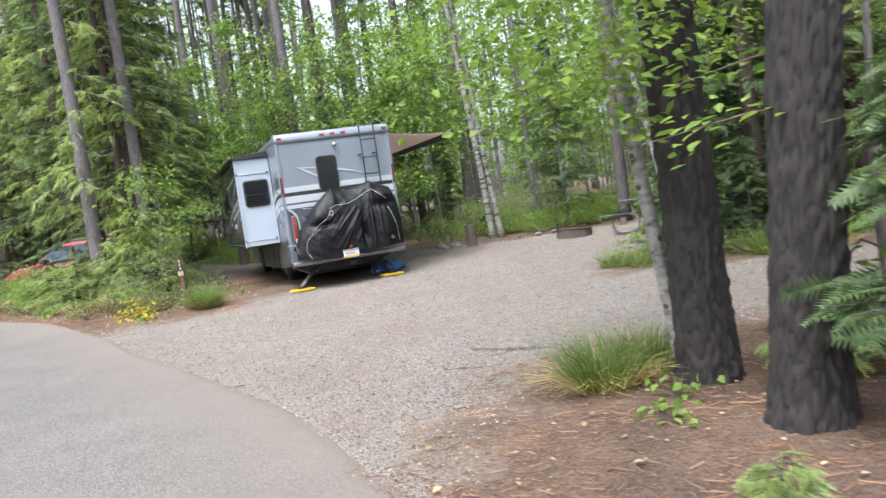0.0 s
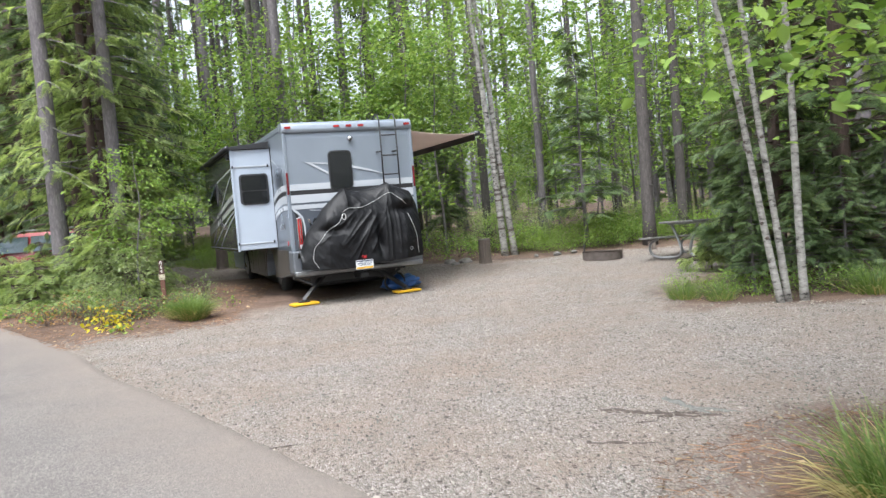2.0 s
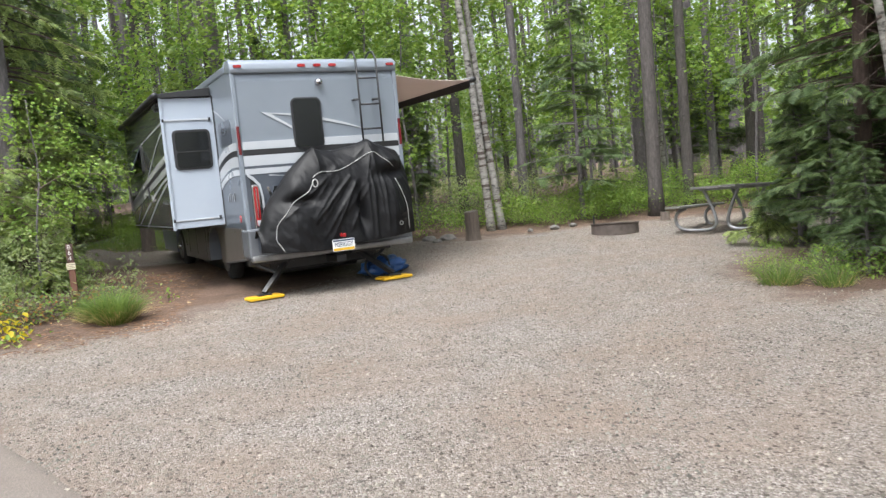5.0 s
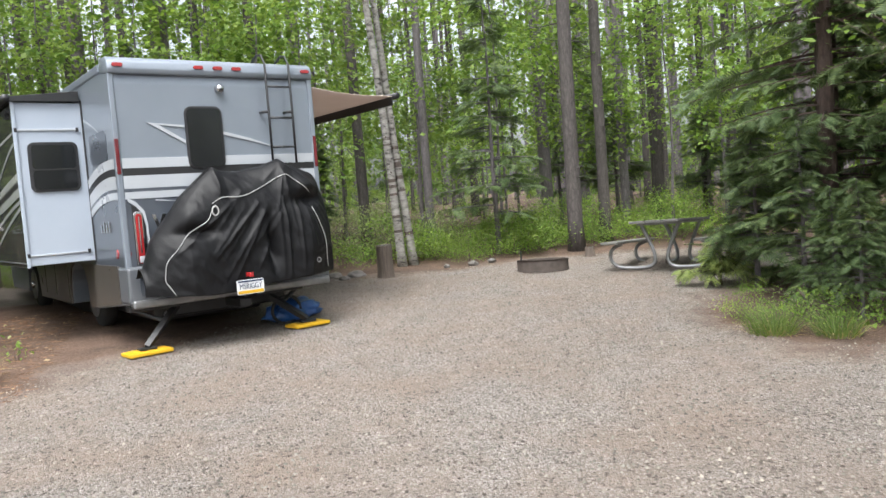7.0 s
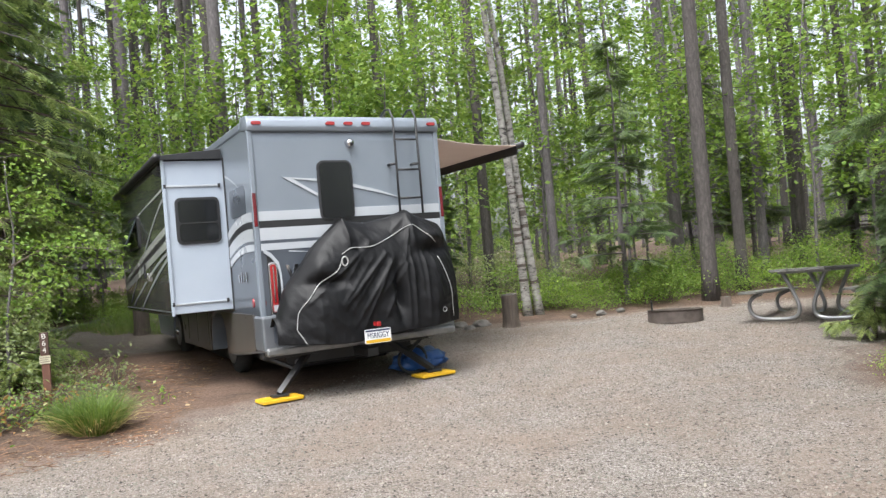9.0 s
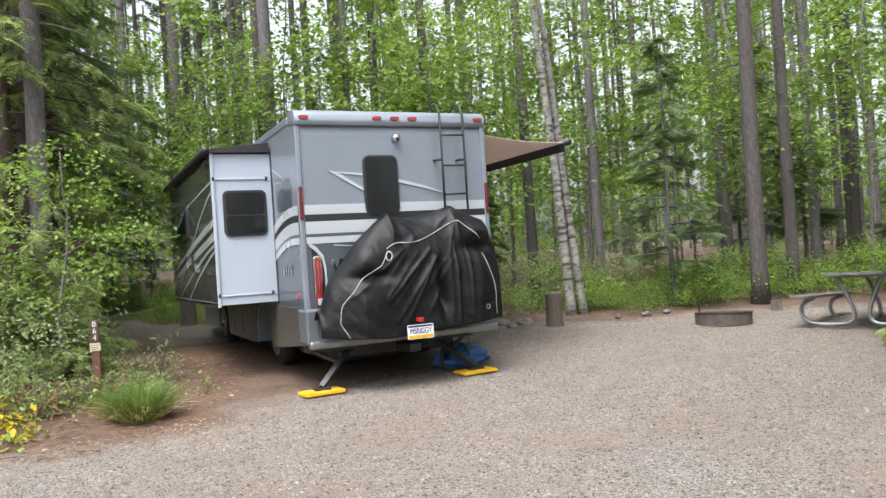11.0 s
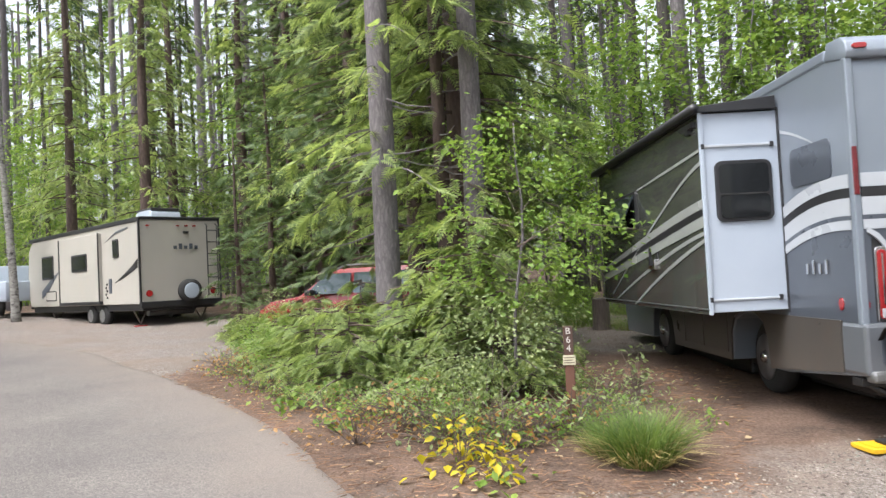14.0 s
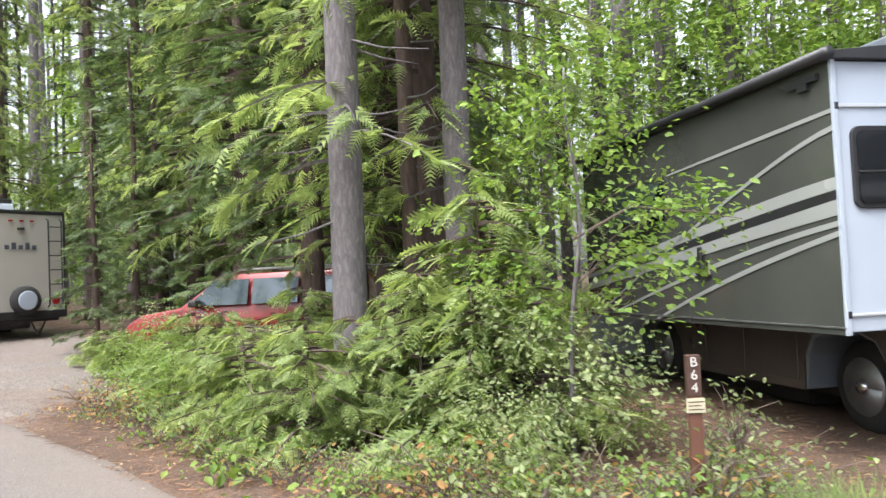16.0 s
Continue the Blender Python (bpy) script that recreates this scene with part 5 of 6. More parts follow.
birch(1.58, 21.6, 0.085, 11, (-0.085, 0.0), (30, 30, 1.8), "white birch with peeling scarred bark", 5.0)
birch(6.9, 25.0, 0.08, 9, (-0.08, 0.0), (30, 30, 1.6))
put_copy(PINES[0], -27.0, 28.6, 40, 1.3)
put_copy(PINES[3], -29.4, 30.0, 140, 1.3)
birch(-25.7, 29.1, 0.14, 13, (-0.06, 0.0), (30, 26, 1.6))


def big_cedar(height, z_low, reach, n, per, size, frond_mat, tmpl, r=0.2, droop=0.42):
    geo, path = trunk_geo(height, r, 0.04, (rng.uniform(-0.01, 0.01), 0), 0.05, 14, 14, 0.5)
    li, fo = evergreen_boughs(z_low, height, reach, 0.3, n, tmpl, size, droop, 0.18, per)
    t = thing("cedar_tree", spot(45, 60), "big cedar with drooping fan-like green boughs", "tree", "cedars")
    part("trunk", geo, BARK_CEDAR, t, smooth=True)
    tagged(part("branchwork", li, BARK_CEDAR, t), kind="stuff")
    tagged(part("crown", fo, frond_mat, t), kind="stuff")
    return t


# Cedar 3 wears the dark fir tone: deep shade put into the foliage colour.
CEDARS = [big_cedar(13, 1.9, 2.5, 120, 26, 0.34, CEDAR, CEDAR_T), big_cedar(11, 0.35, 2.1, 135, 28, 0.32, FIR, FIR_T, 0.17, 0.25), big_cedar(14, 2.6, 2.2, 95, 24, 0.36, CEDAR, CEDAR_T, 0.23), big_cedar(14, 1.8, 2.7, 150, 26, 0.38, FIR, FIR_T, 0.2, 0.35)]
for k, x, y, a, s in ((0, -7.5, 20.0, 20, 1.0), (3, -10.4, 26.5, 130, 0.95), (3, -9.5, 22.0, 250, 0.9), (3, -12.2, 26.4, 15, 1.0), (0, -12.9, 28.0, 300, 1.05), (3, -14.8, 31.8, 160, 1.15), (3, -18.5, 34.0, 80, 1.2), (0, -19.5, 33.0, 140, 1.15), (0, -23.5, 34.5, 40, 1.2), (3, -10.3, 27.9, 40, 1.1), (3, -12.2, 30.4, 90, 1.2), (3, -16.2, 30.6, 10, 1.1), (0, -14.4, 28.8, 220, 1.1), (1, -15.6, 34.5, 20, 1.3), (0, -11.2, 28.9, 75, 1.05), (0, -13.8, 30.6, 200, 0.95), (0, -8.6, 20.9, 300, 0.8), (0, -12.6, 27.2, 10, 1.05), (2, -14.2, 29.8, 70, 1.1), (0, -10.6, 27.0, 200, 1.0), (2, -8.4, 22.0, 220, 0.95), (0, -11.6, 28.2, 75, 1.1),
                      (1, -14.7, 25.2, 60, 0.42), (1, -15.0, 27.2, 200, 0.6), (1, -15.6, 29.4, 20, 0.7), (1, 5.75, 15.5, 10, 1.0), (1, 4.95, 14.7, 120, 0.72), (1, 5.6, 13.9, 160, 0.92), (1, 7.3, 14.6, 250, 1.15), (2, 8.4, 15.8, 20, 1.0), (0, 9.0, 12.6, 100, 1.0), (2, -22, 31, 0, 1.1), (0, -27, 33, 10, 1.2), (2, 6.2, 6.2, 40, 0.9), (2, 4.4, 3.2, 80, 0.85)):
    put_copy(CEDARS[k], x, y, a, s)
for proto, x, y in ((CEDARS[0], -12.5, 33), (CEDARS[1], 12, 14), (CEDARS[2], -30, 36), (CEDARS[3], -8.4, 23.0)):
    proto.matrix_world = spot(x, y)


def bare_trunk(x, y, r, height, lean, label, mat=BARK_GREY, dead=26):
    geo, path = trunk_geo(height, r, r * 0.5, lean, 0.06, 18, 16, 0.25)
    t = thing("spruce_tree", pose(x, y, at(x, y)), label, "tree", "tall spruces in the island")
    part("trunk", geo, mat, t, smooth=True)
    for _ in range(dead):
        z = rng.uniform(0.6, height * 0.4)
        i = int(np.searchsorted(path[:, 2], z)) - 1
        a, ln = rng.uniform(0, 6.28), rng.uniform(0.15, 1.3)
        p = path[i] + (path[i + 1] - path[i]) * (z - path[i][2]) / (path[i + 1][2] - path[i][2])
        d = np.array([math.cos(a), math.sin(a), rng.uniform(-0.4, 0.1)]) * ln
        part("dead_limb", tube([p, p + d * 0.5 + (0, 0, -0.04 * ln), p + d], [0.014, 0.009, 0.003], 5), BARK_GREY, t)
    li, fo = evergreen_boughs(height * 0.42, height, 1.7, 0.3, 60, FIR_T, 0.5, 0.3, 0.15, 12)
    li2, fo2 = evergreen_boughs(2.1, 6.5, 1.5, 1.1, 15, CEDAR_T, 0.34, 0.45, 0.2, 20)
    tagged(part("branchwork", merge(li, li2), mat, t), kind="stuff")
    tagged(part("crown", stack(fo, fo2), CEDAR, t), kind="stuff")


bare_trunk(-8.07, 18.42, 0.165, 19, (0.0, 0.0), "straight grey spruce trunk rising from the bushes")
bare_trunk(-7.13, 19.2, 0.15, 18, (0.004, 0.0), "grey spruce trunk with short dead limbs")
bare_trunk(-7.65, 19.5, 0.1, 16, (-0.004, 0.0), "thin brown trunk between larger spruces", BARK_CEDAR, 14)
bare_trunk(-7.75, 20.6, 0.12, 16, (0.006, 0.0), "thin brown trunk between larger spruces", BARK_CEDAR, 12)

# ---- the island of bushes between the two sites ----
YOUNG = []
for hh, reach, n in ((1.0, 0.95, 34), (1.35, 1.0, 40), (0.75, 0.8, 28)):
    li, fo = evergreen_boughs(0.15, hh, reach, 0.25, n, CEDAR_T, 0.21, 0.22, 0.08, 26)
    t = thing("young_cedar", spot(50, 66), "young cedar with bright arching fan sprays", "shrub", "young cedars")
    part("stem", trunk_geo(hh, 0.02, 0.006, (0, 0), 0.02, 5, 6)[0], BARK_CEDAR, t)
    tagged(part("branchwork", li, BARK_CEDAR, t), kind="stuff")
    tagged(part("foliage", fo, CEDAR_YOUNG, t), kind="stuff")
    YOUNG.append(t)
for k, x, y, s in ((1, -7.3, 17.6, 1.0), (0, -8.2, 17.5, 1.0), (0, -9.0, 18.2, 1.0), (2, -9.7, 18.9, 1.0), (1, -8.7, 19.0, 1.0), (0, -7.6, 18.4, 1.15), (1, -6.7, 18.3, 1.05), (0, -6.5, 17.5, 0.85), 
                   (0, -9.6, 20.0, 0.9), (2, -10.5, 19.8, 0.95), (1, -10.4, 21.0, 0.75), (0, -11.1, 21.7, 0.95), (2, -10.9, 22.6, 1.0), (0, -11.9, 23.0, 0.9), (0, -10.2, 22.2, 0.9), (0, -11.2, 23.4, 0.85), (2, -9.6, 21.5, 1.1), (1, -6.8, 17.2, 0.9), (1, -6.8, 17.8, 1.45), (0, -6.4, 17.35, 1.05), (2, 4.3, 16.0, 0.8), (2, 1.25, 3.2, 0.34), (2, 2.6, 5.2, 0.8)):
    c = put_copy(YOUNG[k], x, y, rng.uniform(0, 360), s)
for k, x, y, s in ((2, -13.4, 23.3, 0.8), (2, -12.8, 23.0, 0.85), (0, -12.3, 22.7, 0.7), (2, -11.7, 23.0, 0.9), (0, -11.2, 22.6, 0.7), (2, -10.6, 22.9, 0.9), (0, -10.0, 22.8, 0.75), (2, -9.5, 22.7, 0.95), (2, -12.4, 22.0, 0.8), (2, -11.6, 21.9, 0.85)):
    put_copy(YOUNG[k], x, y, 137 * x, s)
for t, (x, y) in zip(YOUNG, ((-7.9, 17.9), (-6.9, 18.6), (-10.0, 20.4))):
    t.matrix_world = spot(x, y, 77)

for k, x, y, s in ((1, -6.35, 16.9, 0.9), (1, -6.6, 16.4, 0.55), (2, -6.2, 17.2, 0.6), (2, -7.0, 16.1, 0.6), (2, -5.7, 17.5, 0.35), (0, -6.4, 15.75, 0.35),
                   (2, -10.9, 20.3, 0.9), (0, -11.4, 21.3, 0.8), (0, -10.2, 19.4, 0.7), (1, -11.8, 22.6, 0.9), (2, 3.3, 13.3, 0.5), (2, 3.9, 12.6, 0.5), (0, 3.1, 13.9, 0.4), (2, 5.0, 12.7, 0.55), (0, 6.2, 12.4, 0.6),
                   (0, 2.6, 21.3, 0.6), (0, 4.2, 21.6, 0.9), (0, 6.0, 22.6, 1.0), (0, 2.0, 22.4, 0.8), (2, 0.2, 22.0, 0.9), (0, 5.2, 23.3, 1.0), (0, 7.0, 21.2, 1.0), (0, 8.2, 19.8, 0.9), (0, 3.4, 23.6, 1.0), (1, 1.0, 23.0, 0.9), (2, -0.3, 23.2, 1.0), (2, 9.0, 17.9, 0.9), (0, 7.8, 22.6, 1.1)):
    put_copy(SHRUBS[k], x, y, rng.uniform(0, 360), s)
for k, x, y, s in ((0, 0.0, 23.4, 0.9), (1, 4.6, 24.4, 0.9), (3, 7.6, 21.9, 0.8), (1, 6.3, 23.6, 0.85), (0, -0.8, 24.6, 1.0), (2, -1.4, 25.4, 1.1), (1, 9.4, 22.4, 1.0), (0, -5.2, 26.8, 1.0), (2, -9.9, 25.9, 0.9), (1, -9.2, 28.9, 1.0)):
    put_copy(SAPLINGS[k], x, y, rng.uniform(0, 360), s)


def island_sapling():
    t = thing("broadleaf_sapling", pose(-6.15, 17.0, at(-6.15, 17.0)), "slender sapling with yellow-green leaves leaning over the post", "tree", "understorey saplings")
    part("stem", trunk_geo(2.9, 0.022, 0.008, (0.05, 0.06), 0.08, 10, 7, 0)[0], BARK_GREY, t, smooth=True)
    li, fo = leaf_clumps(58, 40, 0.95, 2.9, 0.85, 0.058, LEAF_T, 0.5, (0.07, 0.08), 0.18)
    path = np.array([(0.08, 0.08, 1.5), (0.5, 0.12, 1.72), (0.95, 0.2, 1.66), (1.3, 0.3, 1.6)])
    br = tube(path, [0.012, 0.01, 0.007, 0.003], 5, False)
    n = 150
    q = rng.uniform(0.25, 1, n)
    P = np.stack([np.interp(q, np.linspace(0, 1, 4), path[:, k]) for k in range(3)], -1) + rng.normal(size=(n, 3)) * 0.1
    fo2 = scatter(LEAF_T, P, unit(n) + (0.6, 0, -0.2), np.array([0, 0, 1.0]) + 0.4 * rng.normal(size=(n, 3)), 0.06 * rng.uniform(0.6, 1.2, n))
    tagged(part("branchwork", merge(li, br), TWIG, t), kind="stuff")
    tagged(part("leaves", stack(fo, fo2), LEAF_LIME, t), kind="stuff")


island_sapling()
for k, x, y, s in ((1, -4.6, 27.4, 1.0), (0, -3.6, 28.6, 0.9), (2, -2.6, 27.0, 1.0), (3, -1.9, 29.4, 1.1), (0, -5.8, 30.2, 1.0), (2, -4.2, 31.4, 1.1), (1, -2.8, 32.2, 1.0), (3, -6.6, 33.0, 1.1), (0, -0.6, 27.0, 0.9), (2, 0.4, 29.6, 1.0), (1, -7.6, 30.8, 1.0), (3, -8.4, 33.4, 1.05)):
    put_copy(PINES[k], x, y, rng.uniform(0, 360), s)
for k, x, y, s in ((0, -3.4, 26.2, 1.0), (3, -2.0, 26.6, 1.05), (1, -4.4, 29.6, 1.1), (2, -0.4, 26.0, 1.0), (1, -6.4, 28.6, 1.0), (3, -1.0, 31.0, 1.2)):
    put_copy(SAPLINGS[k], x, y, rng.uniform(0, 360), s)
for k in range(22):
    x, y = rng.uniform(1.6, 9.0), rng.uniform(21.4, 23.6)
    put_copy(SHRUBS[0], x, y, rng.uniform(0, 360), rng.uniform(0.55, 0.85))


for k in range(20):
    x, y = rng.uniform(-10.0, -6.2), rng.uniform(27.2, 31.5)
    put_copy(SHRUBS[0], x, y, rng.uniform(0, 360), rng.uniform(0.5, 0.9))
for k, x, y, s in ((1, -8.2, 29.2, 0.8), (3, -7.0, 30.8, 0.8), (1, -9.4, 31.6, 0.9), (2, -7.6, 32.6, 0.9)):
    put_copy(SAPLINGS[k], x, y, rng.uniform(0, 360), s)


def grass_tuft(name, x, y, r, height, n, dry, label):
    t = thing(name, pose(x, y, at(x, y)), label, "grass", "grass tufts")
    for share, mt, pn in ((1 - dry, GRASS, "blade_clump"), (dry, GRASS_DRY, "straw_clump")):
        k = int(n * share)
        a = rng.uniform(0, 6.283, k)
        rad = r * 0.45 * np.sqrt(rng.uniform(size=k))
        out = np.stack([np.cos(a), np.sin(a), np.zeros(k)], -1) + 0.3 * rng.normal(size=(k, 3)) * (1, 1, 0)
        P = np.stack([np.cos(a) * rad, np.sin(a) * rad, np.full(k, -0.02)], -1)
        tilt = (0.25 + rng.uniform(0.2, 1.3, k) * (rad / (r * 0.45)) ** 0.6)[:, None]
        D = out * tilt + np.array([0, 0, 1.0]) * (0.35 if mt is GRASS_DRY else 1.0)
        tagged(part(pn, scatter(BLADE_T, P, D, np.array([0, 0, 1.0]) + 0.3 * rng.normal(size=(k, 3)), height * rng.uniform(0.6, 1.35, k)), mt, t), kind="stuff")


grass_tuft("grass_tuft", 0.98, 5.6, 0.46, 0.44, 800, 0.42, "green grass tuft with dry straw at its foot")
grass_tuft("grass_tuft", 1.38, 5.85, 0.36, 0.4, 480, 0.45, "green grass tuft with dry straw beside a pine")
grass_tuft("grass_tuft", -4.8, 15.45, 0.42, 0.43, 1300, 0.2, "bright green arching grass tuft beside the gravel")
grass_tuft("grass_tuft", -5.05, 15.62, 0.36, 0.36, 420, 0.2, "bright green arching grass tuft beside the gravel")
grass_tuft("grass_tuft", 2.75, 13.2, 0.45, 0.3, 420, 0.12, "dense green grass tuft under the birches")
grass_tuft("grass_tuft", 3.1, 12.75, 0.4, 0.28, 320, 0.15, "dense green grass tuft under the birches")
for gx_, gy_ in ((-6.9, 25.3), (-7.3, 25.9), (-6.7, 26.2), (-7.0, 27.0), (-5.2, 25.9), (-5.0, 26.8), (-4.6, 25.6), (-7.9, 26.6), (-7.4, 27.8), (-6.2, 27.6), (-8.3, 25.4), (-6.3, 25.2), (-5.7, 24.6)):
    grass_tuft("grass_tuft", gx_, gy_, 0.8, 0.32, 420, 0.1, "low bright green grass beside the forest path")
grass_tuft("grass_tuft", 4.9, 12.1, 0.6, 0.45, 600, 0.15, "tall green grass beside the drive")
grass_tuft("grass_tuft", 5.7, 11.9, 0.6, 0.45, 600, 0.2, "tall green grass beside the drive")


def leafy_plant(name, x, y, z0, r, hh, n, size, mat, label, category="plant"):
    t = thing(name, pose(x, y, at(x, y, z0)), label, category)
    P = rng.normal(size=(n, 3)) * (r, r, hh * 0.4) + (0, 0, hh * 0.6)
    P[:, 2] = np.clip(P[:, 2], 0.03, hh * 1.3)
    stems = [tube([(0.1 * p[0], 0.1 * p[1], 0), (p[0] * 0.6, p[1] * 0.6, p[2] * 0.8), p], [0.004, 0.003, 0.002], 4, False) for p in P[::4]]
    tagged(part("stem", merge(*stems), TWIG, t), kind="stuff")
    tagged(part("leaves", scatter(LEAF_T, P, unit(n) * (1, 1, 0.3) + (0, 0, -0.4), np.array([0, 0, 1.0]) + 0.35 * rng.normal(size=(n, 3)), size * rng.uniform(0.7, 1.2, n)), mat, t), kind="stuff")


leafy_plant("yellow_plant", -6.12, 15.05, 0, 0.15, 0.3, 64, 0.095, LEAF_YELLOW, "small plant with bright yellow autumn leaves")
leafy_plant("yellow_plant", -5.82, 14.9, 0, 0.13, 0.2, 44, 0.09, LEAF_YELLOW, "small plant with bright yellow autumn leaves")
leafy_plant("green_plant", -5.75, 14.78, 0, 0.12, 0.12, 30, 0.08, LEAF_LIME, "low green plant beside yellow leaves")
leafy_plant("green_plant", -7.6, 15.95, 0, 0.16, 0.18, 50, 0.09, LEAF, "low bright green plant by the road edge")
leafy_plant("green_plant", -8.6, 16.9, 0, 0.2, 0.2, 60, 0.09, LEAF, "low bright green plant by the road edge")
leafy_plant("dry_plant", -5.75, 15.75, 0, 0.2, 0.22, 60, 0.06, LEAF_DRY, "withered brown leafy plant")
leafy_plant("dry_plant", -6.9, 15.9, 0, 0.2, 0.4, 70, 0.06, LEAF_DRY, "withered brown leafy plant")
leafy_plant("roadside_plant", -5.0, 17.2, 0, 0.1, 0.45, 110, 0.06, LEAF_BUSH, "upright blue-green leafy plant behind the post")
leafy_plant("roadside_plant", -4.35, 16.4, 0, 0.07, 0.24, 26, 0.05, LEAF_LIME, "small yellow-green weed in the gravel")
leafy_plant("green_plant", 1.15, 4.55, 0, 0.1, 0.12, 26, 0.07, LEAF_LIME, "tiny green seedling in the needle litter")
leafy_plant("green_plant", 1.35, 5.0, 0, 0.1, 0.14, 30, 0.07, LEAF_LIME, "tiny green seedling at the foot of a pine")


HERBS = []
for mat, size, hh in ((LEAF, 0.05, 0.22), (LEAF_BUSH, 0.042, 0.3), (LEAF_LIME, 0.045, 0.18), (LEAF_DRY, 0.042, 0.2)):
    leafy_plant("undergrowth_plant", -9.4 - 0.5 * len(HERBS), 19.3, 0, 0.2, hh, 100, size, mat, "low leafy undergrowth plant at the road edge" if mat is not LEAF_DRY else "withered brown undergrowth plant at the road edge")
    HERBS.append([o for o in scene.objects if o.name.startswith("undergrowth_plant")][-1])
edge_line = np.array([(-11.4, 20.2), (-10.2, 18.8), (-9.0, 17.5), (-8.0, 16.6), (-7.0, 15.9), (-6.2, 15.7), (-5.6, 16.0), (-5.0, 16.4), (-5.0, 17.0)])
for k in range(64):
    q = rng.uniform(0, len(edge_line) - 1.001)
    a, b = edge_line[int(q)], edge_line[int(q) + 1]
    p = a + (b - a) * (q % 1) + rng.normal(size=2) * 0.22
    put_copy(HERBS[int(rng.choice(4, p=(0.3, 0.35, 0.2, 0.15)))], p[0], p[1], rng.uniform(0, 360), rng.uniform(0.6, 1.3))
for k in range(16):
    x, y = rng.uniform(3.3, 6.4), rng.uniform(12.2, 14.0)
    put_copy(HERBS[int(rng.integers(3))], x, y, rng.uniform(0, 360), rng.uniform(0.7, 1.4))


def near_branches():
    """Twigs of broad leaves and fir sprays hanging beside the old pines."""
    t = thing("broadleaf_sapling", pose(2.45, 4.5, at(2.45, 4.5)), "thin sapling with horizontal twigs of green leaves", "tree", "understorey saplings")
    part("stem", trunk_geo(4.2, 0.03, 0.01, (0.02, 0.0), 0.05, 8, 7, 0)[0], BARK_GREY, t, smooth=True)
    P, D, limbs = [], [], []
    for z, dx, dy, n in ((1.62, -1.35, -0.3, 34), (1.95, -1.0, 0.2, 26), (1.2, -0.5, -0.5, 20), (2.5, -1.2, -0.1, 40), (2.9, -0.9, 0.5, 40), (3.3, -0.6, -0.5, 40), (0.85, -0.4, -0.35, 18)):
        path = np.array([(0, 0, z), (dx * 0.5, dy * 0.5, z + 0.08), (dx, dy, z - 0.02)])
        limbs.append(tube(path, [0.01, 0.007, 0.003], 5, False))
        q = rng.uniform(0.2, 1, n)
        P.append(np.stack([np.interp(q, (0, 0.5, 1), path[:, k]) for k in range(3)], -1) + rng.normal(size=(n, 3)) * (0.1, 0.1, 0.05))
        D.append(unit(n) * (1, 1, 0.3) + np.array([dx, dy, -0.2]))
    P, D = np.concatenate(P), np.concatenate(D)
    tagged(part("branchwork", merge(*limbs), TWIG, t), kind="stuff")
    tagged(part("leaves", scatter(LEAF_T, P, D, np.array([0, 0, 1.0]) + 0.3 * rng.normal(size=(len(P), 3)), 0.1 * rng.uniform(0.6, 1.2, len(P))), LEAF, t), kind="stuff")
    # Dark little firs under the birches, their tone standing in for shade there.
    for x, y, s in ((3.75, 13.1, 0.42), (4.35, 12.9, 0.5), (5.0, 12.9, 0.55), (5.7, 13.0, 0.6), (4.25, 14.4, 0.62), (4.5, 15.5, 0.66), (4.95, 13.5, 0.58), (4.0, 13.7, 0.4), (5.1, 16.3, 0.6)):
        put_copy(FIRS[1], x, y, x * 90, s)
    f = put_copy(FIRS[1], 2.28, 3.6, 30, 0.66)
    f["label"] = "young fir with soft bluish-green boughs beside the road"


near_branches()
FIRS[0].matrix_world, FIRS[1].matrix_world = spot(-3.4, 27.0), spot(10.5, 24.5)
for i, t in enumerate(PINES):
    t.matrix_world = spot(14 + 2.2 * i, 28 + 1.5 * i)
for i, t in enumerate(SAPLINGS):
    t.matrix_world = spot(-1.0 + 2.6 * i, 28.5)
for i, t in enumerate(SHRUBS):
    t.matrix_world = spot(1.2 + 1.7 * i, 22.2 + 0.4 * i)


# ---- camp things ----
def site_post():
    x, y = -5.45, 16.18
    z = at(x, y, -0.06)
    t = thing("site_post", pose(x, y, z, 0, 0, 8), "brown wooden site number post with a cream tag", "post")
    part("stake", box(-0.04, 0.04, -0.02, 0.02, -0.15, 0.94, 0.005), POST_BROWN, t)
    b = part("number_board", box(-0.042, 0.042, -0.026, 0.022, 0.71, 0.95, 0.004), POST_DARK, t, "dark brown number board")
    for k, ch in enumerate("B64"):
        text_on("lettering", ch, 0.08, pose(0, -0.029, 0.908 - 0.075 * k, 90, 0, 0), INK, b)
    p = part("tag", box(-0.055, 0.055, -0.032, -0.026, 0.615, 0.7, 0.002), PAPER, t, "cream paper tag")
    for k in range(3):
        part("text_bar", box(-0.045, 0.045 - 0.015 * (k % 2), -0.0335, -0.0325, 0.632 + 0.022 * k, 0.638 + 0.022 * k, 0), POST_DARK, p)


site_post()


def stump(x, y, r, h, label):
    bm = bmesh.new()
    n, k = 26, 9
    rings = []
    for i in range(k):
        z = -0.08 + (h + 0.08) * i / (k - 1)
